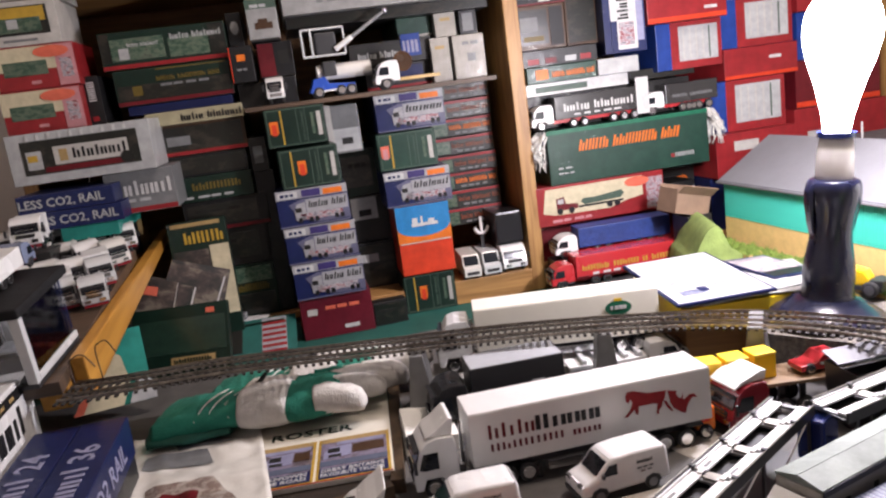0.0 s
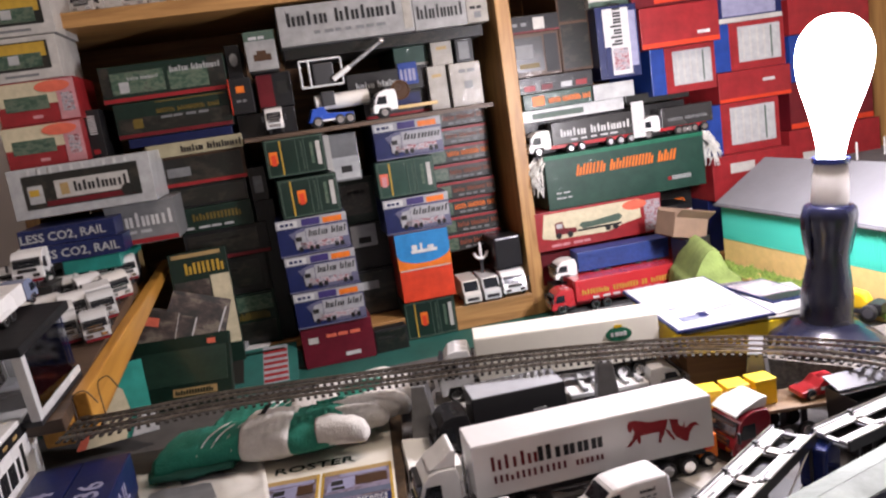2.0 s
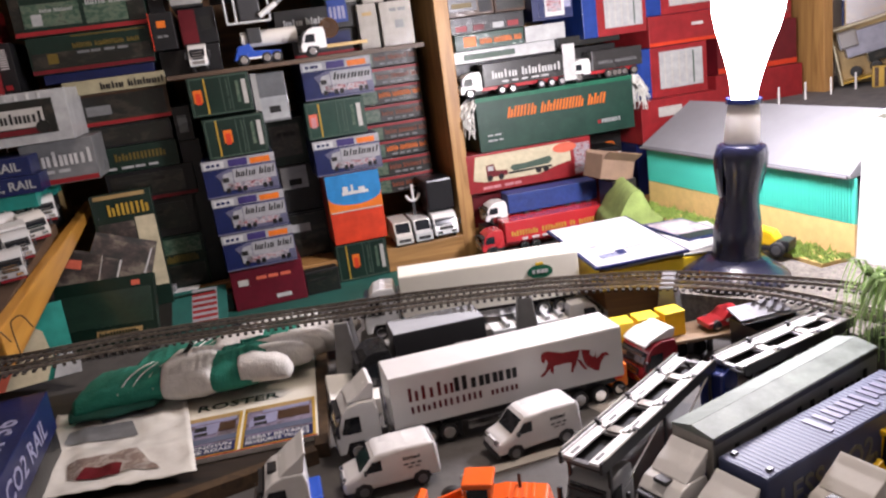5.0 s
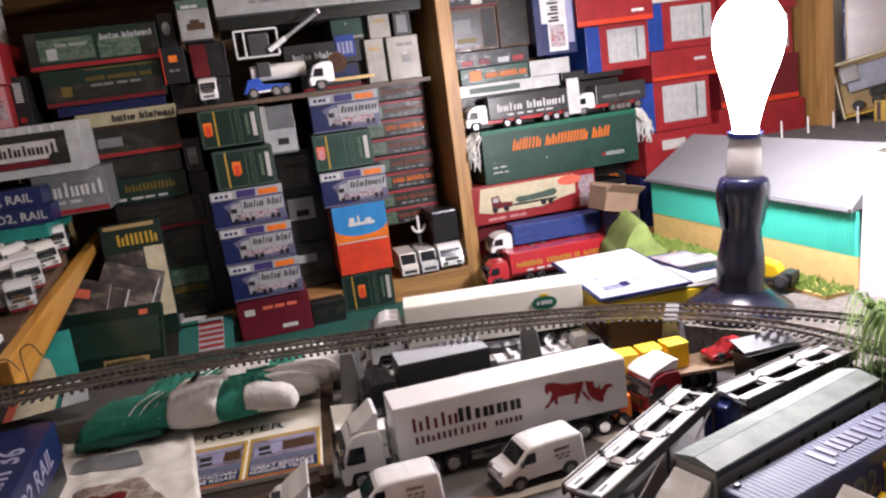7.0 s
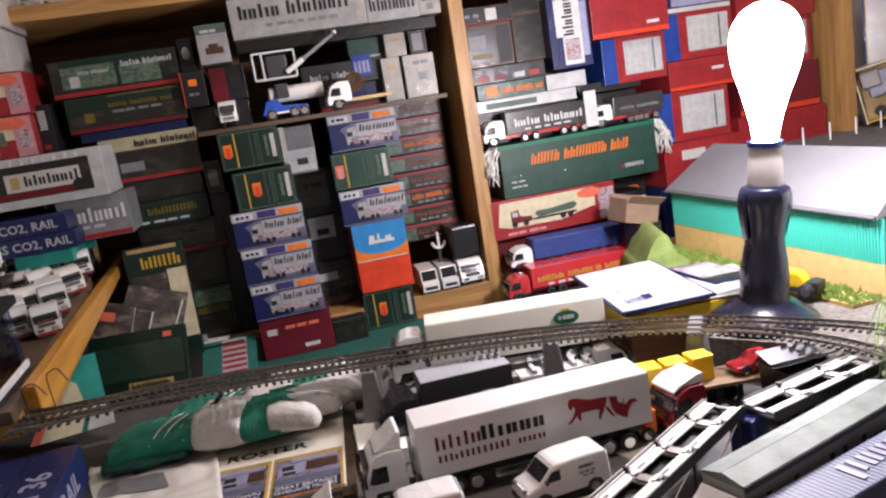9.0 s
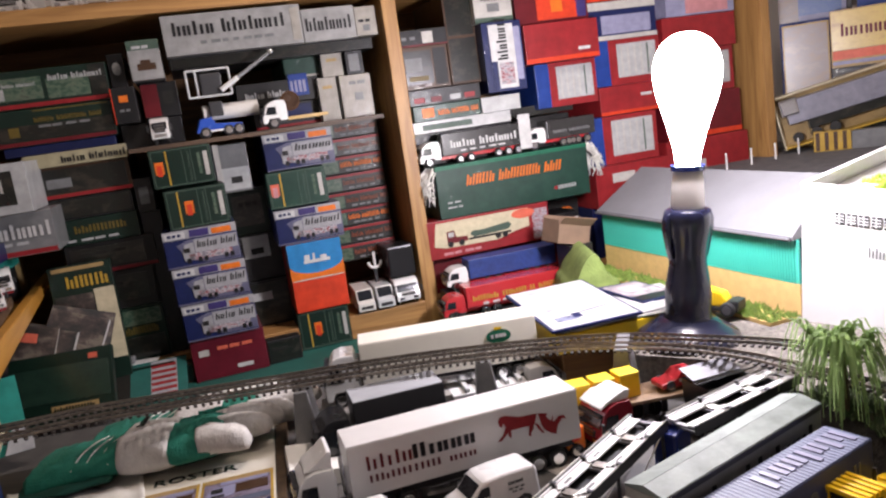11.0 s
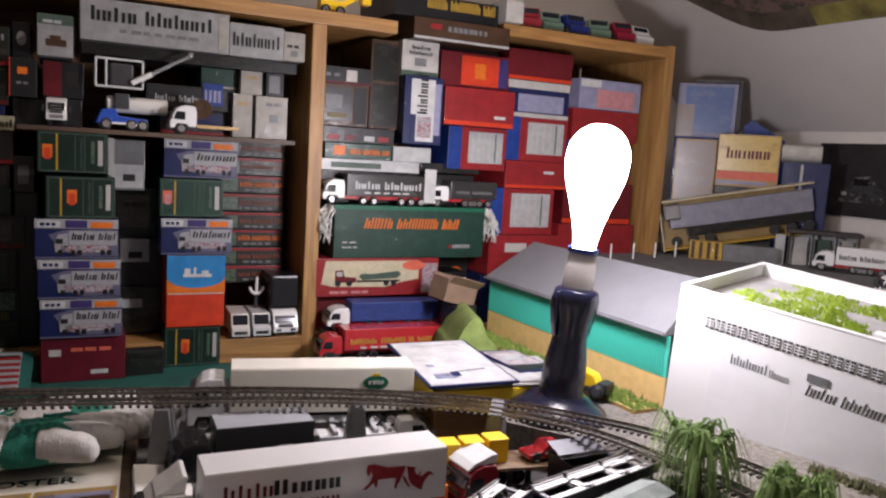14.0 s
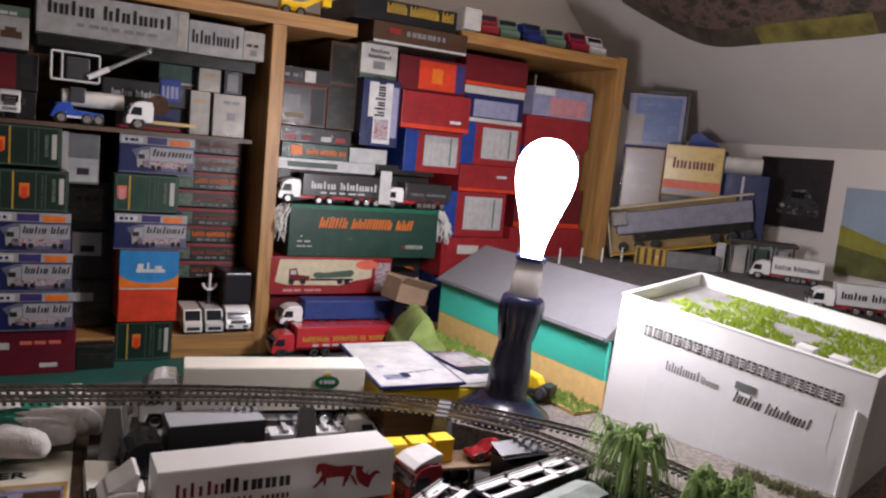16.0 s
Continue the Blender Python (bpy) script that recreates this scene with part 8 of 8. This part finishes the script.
# loose cab at the yard's edge
t = thing("model_cab", pose(-0.107, 0.691, 0.7515, 0, 0, 20), "loose white lorry cab standing on the yard", "model cab")
cab(t, "white", tall=0.052, wing=True)
part("chassis", box_bm(0.020, 0.056, -0.020, 0.020, 0.006, 0.022, 0.002), gloss("blue"), t)
t = thing("model_cab", pose(0.337, 0.6045, 0.7515, 0, 0, 36), "pale grey lorry cab at the table edge", "model cab")
cab(t, "offwhite", tall=0.050, w=0.040, wing=True)
part("chassis", box_bm(0.030, 0.070, -0.012, 0.012, 0.010, 0.016), plastic_black, t)
for s in (-1, 1):
    wheel_at(t, 0.060, s * 0.0175)
# bin, barrels, fence
t = thing("refuse_bin", pose(0.520, 0.672, 0.8035, 0, 0, -50) @ Matrix.Diagonal((0.70, 0.80, 1.0, 1)), "dark blue model storage bin with a sloping lid", "bin")
part("bin_body", prism([(0, 0), (0.026, 0), (0.029, 0.030), (-0.003, 0.030)], -0.013, 0.013, 0.001), mat("bin_blue", (0.02, 0.03, 0.07), 0.5), t)
bm = box_bm(-0.004, 0.030, -0.0145, 0.0145, 0, 0.004, 0.001)
bmesh.ops.transform(bm, matrix=Matrix.Translation((0, 0, 0.0305)) @ Matrix.Rotation(radians(-4), 4, "Y"), verts=bm.verts)
part("lid", bm, mat("bin_lid", (0.05, 0.07, 0.13), 0.4), t)
for k, (x, y) in enumerate(((0.533, 0.634), (0.548, 0.612))):
    t = thing("yellow_barrel", pose(x, y, 0.8145, 0, 90, -52 + 10 * k) @ Matrix.Scale(1.15, 4), "yellow model barrel lying on its side", "barrel", "yellow barrels")
    part("barrel", lathe([(0.001, 0), (0.0095, 0), (0.0098, 0.006), (0.0092, 0.007), (0.0098, 0.008), (0.0098, 0.016), (0.0092, 0.017), (0.0098, 0.018), (0.0095, 0.025), (0.001, 0.025)], 18), gloss("yellow"), t, "", True)
t = thing("picket_fence", pose(0.528, 0.668, 0.8035, 0, 0, -62), "dark model picket fence beside the bin", "fence")
for k in range(8):
    part("picket", box_bm(k * 0.005, k * 0.005 + 0.0022, 0, 0.001, 0, 0.022), plastic_black, t)
for z in (0.006, 0.015):
    part("fence_rail", box_bm(-0.002, 0.041, 0.0011, 0.002, z, z + 0.002), plastic_black, t)

# ---- willow trees ----
leaf_mat = mat("willow_leaf", (0.20, 0.29, 0.12), 0.8, 0, 0.55, 60, 0, 300, 0.15)
thin = leaf_mat.node_tree.nodes.new("ShaderNodeBsdfTranslucent")
thin.inputs[0].default_value = (0.30, 0.42, 0.15, 1)
both = leaf_mat.node_tree.nodes.new("ShaderNodeMixShader")
both.inputs[0].default_value = 0.45
leaf_mat.node_tree.links.new(leaf_mat.node_tree.nodes["Principled BSDF"].outputs[0], both.inputs[1])
leaf_mat.node_tree.links.new(thin.outputs[0], both.inputs[2])
leaf_mat.node_tree.links.new(both.outputs[0], leaf_mat.node_tree.nodes["Material Output"].inputs[0])


def willow(m, h, r, seed, label):
    t = thing("willow_tree", m, label, "tree", "willow trees")
    rnd = random.Random(seed)
    bark = mat("bark", (0.09, 0.06, 0.035), 0.9, 0, 0.3, 120, 0.6, 500)
    leaf = leaf_mat
    bm = bmesh.new()
    tube(bm, (0, 0, 0), (0.002, 0.001, h * 0.4), 0.0055, 0.004, 9)
    tube(bm, (0.002, 0.001, h * 0.4), (0.0, 0.003, h * 0.75), 0.004, 0.0022, 8)
    part("trunk", bm, bark, t)
    tops = []
    for k in range(11):
        a = 6.283 * k / 11 + rnd.uniform(-0.3, 0.3)
        q = r * rnd.uniform(0.10, 0.60)
        a0 = Vector((0.001, 0.002, h * rnd.uniform(0.45, 0.72)))
        b0 = Vector((q * math.cos(a), q * math.sin(a), h * rnd.uniform(0.82, 1.02)))
        bm = bmesh.new()
        tube(bm, a0, b0, 0.0018, 0.0009, 6)
        part("limb", bm, bark, t)
        tops.append((a0, b0, a))
    bm = bmesh.new()
    for a0, b0, a in tops:
        for _ in range(15):
            s = rnd.uniform(0.55, 1.05)
            p = a0.lerp(b0, s) + Vector((rnd.uniform(-1, 1), rnd.uniform(-1, 1), rnd.uniform(-0.3, 0.6))) * 0.006
            ang = a + rnd.uniform(-0.9, 0.9)
            out = rnd.uniform(0.15, 0.75) * r
            L = rnd.uniform(0.35, 0.95) * h
            N = 7
            w = rnd.uniform(0.0009, 0.0017)
            prev = None
            for i in range(N + 1):
                f = i / N
                c = p + Vector((math.cos(ang), math.sin(ang), 0)) * out * math.sin(f * 1.57) + Vector((0, 0, 0.013 * math.sin(min(1, f * 2.0) * 3.14) - L * f * f))
                if c.z < 0.003:
                    c.z = 0.003
                sd = Vector((-math.sin(ang), math.cos(ang), rnd.uniform(-0.5, 0.5))).normalized() * w * (1.3 - f)
                ring = (bm.verts.new(c - sd), bm.verts.new(c + sd))
                if prev:
                    bm.faces.new((prev[0], prev[1], ring[1], ring[0]))
                    if rnd.random() < 0.35:
                        dv = Vector((rnd.uniform(-1, 1), rnd.uniform(-1, 1), rnd.uniform(-1.4, -0.1))).normalized() * rnd.uniform(0.004, 0.009)
                        e1 = bm.verts.new(c)
                        e2 = bm.verts.new(c + dv * 0.5 + sd * 1.6)
                        e3 = bm.verts.new(c + dv)
                        e4 = bm.verts.new(c + dv * 0.5 - sd * 1.6)
                        bm.faces.new((e1, e2, e3, e4))
                prev = ring
    part("crown", bm, leaf, t, "drooping green willow strands")
    return t


willow(pose(0.482, 0.832, 0.8032), 0.080, 0.058, 3, "drooping model willow tree beside the track")
willow(pose(0.520, 0.722, 0.8032), 0.079, 0.041, 8, "smaller drooping model willow tree on the bank")
bush = thing("scatter_bushes", Matrix(), "green and yellow scatter bushes along the track", "bushes", "", "stuff")
rnd = random.Random(21)
bm, by = bmesh.new(), bmesh.new()
for _ in range(420):
    s = rnd.random()
    if s < 0.45:
        x, y = 0.575 + rnd.gauss(0, 0.02) + 0.12 * s, 0.80 - 0.32 * s + rnd.gauss(0, 0.012)
        grass_tuft(by if rnd.random() < 0.6 else bm, rnd, x + 0.01, y, 0.8022, 0.006, 0.006, 7)
    elif s < 0.75:
        k = 0.55 + 0.45 * (s - 0.45) / 0.3
        grass_tuft(bm, rnd, 0.562 + 0.19 * k + rnd.gauss(0, 0.004), 1.082 - 0.245 * k + rnd.gauss(0, 0.004) - 0.012, 0.8022, 0.009, 0.006 + 0.003 * k, 9)
    else:
        grass_tuft(bm, rnd, rnd.uniform(0.50, 0.56), rnd.uniform(0.66, 0.82), 0.8022, 0.010, 0.010, 8)
part("green_scatter", bm, mat("dull_scatter", (0.085, 0.085, 0.035), 0.9, 0, 0.5, 150), bush)
part("yellow_scatter", by, mat("yellow_scatter", (0.34, 0.33, 0.05), 0.9, 0, 0.5, 150), bush)
bank = thing("earth_bank", Matrix(), "dark brown earth bank under the willow trees", "bank")
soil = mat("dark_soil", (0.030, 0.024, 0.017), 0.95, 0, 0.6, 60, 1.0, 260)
bm = bmesh.new()
rows = []
for i in range(26):
    f = i / 25
    a, b = Vector((0.450, 0.880)).lerp(Vector((0.520, 0.585)), f), Vector((0.508, 0.905)).lerp(Vector((0.580, 0.600)), f)
    row = []
    for j in range(12):
        q = j / 11
        p = a.lerp(b, q) + Vector((0.010 * noise.noise(Vector((f * 9, q * 3, 1))), 0.0))
        z = 0.7500 + 0.0545 * min(1.0, q * 2.6) * max(0.0, 1 - max(0.0, q - 0.75) * 0.30) + 0.004 * noise.noise(Vector((f * 22, q * 7, 4))) * math.sin(math.pi * q)
        row.append(bm.verts.new((p.x, p.y, z)))
    rows.append(row)
for i in range(25):
    for j in range(11):
        bm.faces.new((rows[i][j], rows[i + 1][j], rows[i + 1][j + 1], rows[i][j + 1]))
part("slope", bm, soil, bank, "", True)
bm = bmesh.new()
rnd = random.Random(33)
for _ in range(420):
    f, q = rnd.random(), rnd.uniform(0.30, 1.0)
    p = Vector((0.450, 0.880)).lerp(Vector((0.520, 0.585)), f).lerp(Vector((0.508, 0.905)).lerp(Vector((0.580, 0.600)), f), q)
    grass_tuft(bm, rnd, p.x, p.y, 0.8035, 0.007, 0.007, 6)
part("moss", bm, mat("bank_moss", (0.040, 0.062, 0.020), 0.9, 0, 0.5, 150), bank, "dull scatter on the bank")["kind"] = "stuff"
t = thing("dark_rock", pose(0.506, 0.742, 0.7985, 0, 0, 20), "dark grey plaster rock under the willows", "rock")
bm = bmesh.new()
bmesh.ops.create_icosphere(bm, subdivisions=4, radius=0.022)
for v in bm.verts:
    v.co *= 1 + 0.42 * noise.noise(v.co * 48) + 0.16 * noise.noise(v.co * 150)
    v.co.z = max(0, v.co.z * 0.62)
part("rock", bm, mat("rock_grey", (0.10, 0.09, 0.08), 0.9, 0, 0.4, 60, 0.8, 200), t)

# ---- far corner under the sloping ceiling ----
road = thing("model_road", at_room(0, 0, 0), "raised grey model road in the corner of the layout", "model road")
part("slab", room_slab(0.52, 1.355, -0.60, 0.25, 0.9000, 0.9300), asphalt, road)
part("support", room_slab(0.90, 1.355, -0.58, 0.25, 0.7255, 0.8998), dark_board, road)
for k in range(9):
    p = W(0.60 + 0.075 * k, -0.085 + 0.012 * k, 0)
    t = thing("barrier_post", pose(p.x, p.y, 0.9302), "thin white model barrier post at the roadside", "post", "barrier posts")
    part("post", tube_bm((0, 0, 0), (0, 0, 0.036), 0.0022, 0.0018, 8), gloss("white"), t)
t = thing("display_trailer_box", pose(0.832, 1.957, 0.9385, 0, 0, -12.6) @ pose(0, 0, 0, 0, -11.8, 0), "yellow open box holding a long grey model trailer", "box")
part("back_panel", box_bm(0.0, 0.36, 0.040, 0.044, 0, 0.122, 0.001), card("tan"), t)
part("top_flap", box_bm(0.0, 0.36, 0.0, 0.0398, 0.118, 0.122, 0.001), card("cream"), t)
part("lower_flap", box_bm(0.0, 0.36, -0.004, 0.0398, 0.0, 0.004, 0.001), card("gold"), t)
part("end_flap", box_bm(-0.004, -0.0002, -0.004, 0.044, -0.002, 0.128, 0.001), card("cream"), t)
part("grey_trailer", box_bm(0.020, 0.355, 0.004, 0.036, 0.052, 0.106, 0.002), mat("trailer_silver", (0.22, 0.22, 0.27), 0.35, 0.2, 0.2, 40), t)
part("lower_trailer", box_bm(0.060, 0.350, 0.006, 0.034, 0.030, 0.0518, 0.001), dim_photo, t)
part("cab_chrome", box_bm(0.008, 0.048, 0.002, 0.036, 0.072, 0.112, 0.005), chrome, t)
for x in (0.03, 0.07, 0.11, 0.26, 0.30, 0.34):
    wheel_at(t, x, 0.002, 0.012, 0.006).location.z = 0.020
t = thing("box_support", pose(0.872, 1.905, 0.9303, 0, 0, -18), "yellow striped card prop under the long box", "box")
part("prop", box_bm(0.0, 0.075, 0.0, 0.022, 0, 0.044, 0.001), card("gold"), t)
part("prop_high", box_bm(0.076, 0.20, 0.0, 0.022, 0, 0.040, 0.001), card("grey"), t)
for k in range(4):
    panel(t, "dark_stripe", 0.004 + 0.018 * k, 0.012 + 0.018 * k, 0.002, 0.042, card("brown"))
sky_print = photo("sky_print", ((0.12, 0.17, 0.28), (0.08, 0.13, 0.30), (0.16, 0.20, 0.30)), 20)
warm_print = photo("warm_print", ((0.27, 0.20, 0.16), (0.23, 0.20, 0.20), (0.31, 0.25, 0.21)), 22)
t = carton("picture_box", pose(0.867, 2.050, 0.9303, 0, 0, -20), 0.100, 0.290, 0.06, "tan", "tall picture box with faded warm print", "box")
panel(t, "front_print", 0.004, 0.096, 0.004, 0.286, warm_print)
t = carton("picture_box", pose(0.962, 2.013, 1.1070, 0, 0, -24), 0.146, 0.130, 0.06, "tan", "yellow boxed model with red and blue print", "box")
panel(t, "yellow_face", 0.003, 0.143, 0.040, 0.127, photo("yellow_print", ((0.42, 0.30, 0.08), (0.50, 0.36, 0.10), (0.34, 0.22, 0.08)), 30))
lettering(t, "~Xoiooo", 0.022, 0.070, 0.028, ink("maroon"), 0.100, -0.0012)
panel(t, "red_band", 0.003, 0.143, 0.018, 0.038, ink("coral"))
panel(t, "white_line", 0.003, 0.120, 0.006, 0.014, ink("lilac"))
carton("plain_carton", pose(0.962, 2.013, 0.9303, 0, 0, -24), 0.146, 0.1765, 0.06, "slate", "plain dark carton under the yellow box", "box")
t = carton("picture_box", pose(0.897, 2.152, 1.2300, 0, 0, -21), 0.150, 0.140, 0.07, "lilac", "pale blue picture box with a black strap", "box")
panel(t, "sky_picture", 0.020, 0.140, 0.012, 0.132, sky_print)
panel(t, "pale_corner", 0.0, 0.045, 0.0, 0.085, warm_print, -0.0010)
part("strap", box_bm(0.1505, 0.162, -0.003, 0.073, 0.0, 0.148, 0.002), plastic_black, t)
part("strap", box_bm(0.040, 0.150, -0.003, 0.073, 0.1405, 0.149, 0.002), plastic_black, t)
carton("plain_carton", pose(0.897, 2.152, 0.9303, 0, 0, -21), 0.164, 0.2995, 0.07, "blue", "dark blue carton behind the picture boxes", "box")
t = thing("slanted_box", pose(1.066, 2.110, 0.9303, 0, 0, -24), "deep blue box with a slanted top", "box")
part("body", prism([(0, 0), (0.105, 0), (0.105, 0.300), (0.020, 0.350), (0, 0.335)], 0.0, 0.06, 0.001), card("blue"), t)
t = carton("plain_carton", pose(1.101, 1.946, 0.9303, 0, 0, -27), 0.105, 0.2445, 0.05, "navy", "dark carton under the paper roll", "box")
panel(t, "white_edge", 0.040, 0.046, 0.15, 0.24, ink("lightgrey"))
t = thing("paper_roll", Matrix(), "white paper roll lying on boxes against the wall", "paper roll")
part("roll", tube_bm((1.108, 1.972, 1.1965), (1.188, 1.932, 1.1965), 0.021, None, 20), card("offwhite"), t)
t = thing("poster", at_room(1.357, -0.05, 1.04, -90), "dark poster of a car on the knee wall", "poster")
part("sheet", box_bm(0.0, 0.212, -0.0018, -0.0004, 0.009, 0.192), photo("poster_dark", ((0.018, 0.016, 0.018), (0.032, 0.028, 0.030), (0.014, 0.014, 0.015)), 14), t)
part("car_print", prism([(0.070, 0.045), (0.072, 0.072), (0.092, 0.082), (0.108, 0.108), (0.150, 0.112), (0.172, 0.086), (0.190, 0.076), (0.192, 0.045)], -0.0026, -0.0021), photo("car_print", ((0.02, 0.02, 0.02), (0.06, 0.06, 0.06), (0.015, 0.015, 0.015), (0.20, 0.20, 0.20), (0.04, 0.04, 0.04)), 26), t)
panel(t, "car_glass", 0.108, 0.146, 0.088, 0.104, ink("black"), -0.0030)
panel(t, "headlight_print", 0.076, 0.090, 0.062, 0.070, ink("lightgrey"), -0.0030)
t = thing("poster", at_room(1.357, -0.307, 0.955, -90), "landscape poster of green fields under blue sky", "poster")
part("sheet", box_bm(0.0, 0.30, -0.0018, -0.0004, 0.0, 0.213), mat("poster_sky", (0.26, 0.34, 0.42), 0.5, 0, 0.15, 8), t)
part("field_print", prism([(0.0, 0.0), (0.30, 0.0), (0.30, 0.070), (0.12, 0.088), (0.0, 0.120)], -0.0028, -0.0020), mat("poster_field", (0.24, 0.24, 0.04), 0.5, 0, 0.3, 12), t)
part("hedge_print", prism([(0.0, 0.0), (0.30, 0.0), (0.30, 0.030), (0.0, 0.070)], -0.0036, -0.0029), mat("poster_hedge", (0.10, 0.11, 0.03), 0.5, 0, 0.4, 20), t)
t = shelf_lorry(1.129, -0.239, 0.9303, -54, "white", gloss("white"), "small white lettered lorry parked on the model road", 0.16, 0.058, "~Xolio Xlolooil", "darkgrey", 0.012, 0.055, 0.095, w=0.04)
t = shelf_lorry(0.885, -0.565, 0.9303, -42, "white", gloss("lightgrey"), "white lettered lorry behind the warehouse roof", 0.20, 0.058, "~Xolio Xlolooil", "darkgrey", 0.014, 0.055, 0.12, w=0.04)
t = thing("lean_to_shed", pose(1.098, 1.870, 0.9303, 0, 0, -24), "dark open-fronted model shed with pale panels inside", "model building")
frame_dark = mat("shed_frame", (0.030, 0.026, 0.022), 0.7, 0, 0.3, 60)
part("back_wall", box_bm(0, 0.150, 0.052, 0.056, 0, 0.078, 0.0006), card("lightgrey"), t)
part("shed_roof", box_bm(-0.006, 0.156, -0.010, 0.062, 0.0782, 0.086, 0.001), frame_dark, t)
for x in (0.0, 0.050, 0.100, 0.146):
    part("shed_post", box_bm(x, x + 0.004, 0.0, 0.004, 0, 0.0780), frame_dark, t)
for k, c in enumerate(("offwhite", "sage", "offwhite")):
    part("shutter", box_bm(0.008 + 0.050 * k, 0.044 + 0.048 * k, 0.030, 0.034, 0.0, 0.066, 0.0006), card(c), t)
part("side_board", box_bm(-0.030, -0.008, 0.0, 0.004, 0, 0.072, 0.0006), card("lightgrey"), t)
# dark cloth pinned to the slope
t = thing("ceiling_cloth", Matrix(), "dark patterned cloth pinned to the sloping ceiling", "cloth")
bm = bmesh.new()
rows = []
N, M = 16, 34
for i in range(N + 1):
    row = []
    for j in range(M + 1):
        s, q = i / N, j / M
        v = 0.180 - 1.4 * q
        low = 0.235 + 0.12 * max(0.0, (v + 0.14) / 0.32) ** 2.2
        d = low + s * 0.6
        off = 0.012 + 0.010 * noise.noise(Vector((s * 4, q * 9, 2)))
        u, z = UR - d - off * 0.7, KNEE + d - off * 0.7
        row.append(bm.verts.new(W(u, v, z)))
    rows.append(row)
for i in range(N):
    for j in range(M):
        bm.faces.new((rows[i][j], rows[i + 1][j], rows[i + 1][j + 1], rows[i][j + 1]))
hem, olive = bmesh.new(), bmesh.new()
for j in range(M):
    target = olive if 9 <= j <= 15 else hem
    target.faces.new([target.verts.new(rows[i][k].co + Vector((-0.001, 0.0, -0.003))) for i, k in ((0, j), (1, j), (1, j + 1), (0, j + 1))])
for target in (hem, olive):
    bmesh.ops.remove_doubles(target, verts=target.verts, dist=0.0001)
part("hem", hem, mat("brown_hem", (0.075, 0.058, 0.040), 0.85, 0, 0.6, 12, 0.3, 200), t, "dull brown border of the cloth", True)
part("olive_hem", olive, mat("olive_hem", (0.17, 0.145, 0.035), 0.85, 0, 0.6, 14, 0.3, 200), t, "olive yellow stretch of the border", True)
part("cloth", bm, cloth_photo, t, "", True)
t = carton("brown_panel", pose(0.778, 0.832, 0.8025, 0, 0, -51), 0.22, 0.150, 0.05, "brown", "dark brown board beside the white warehouse", "board")
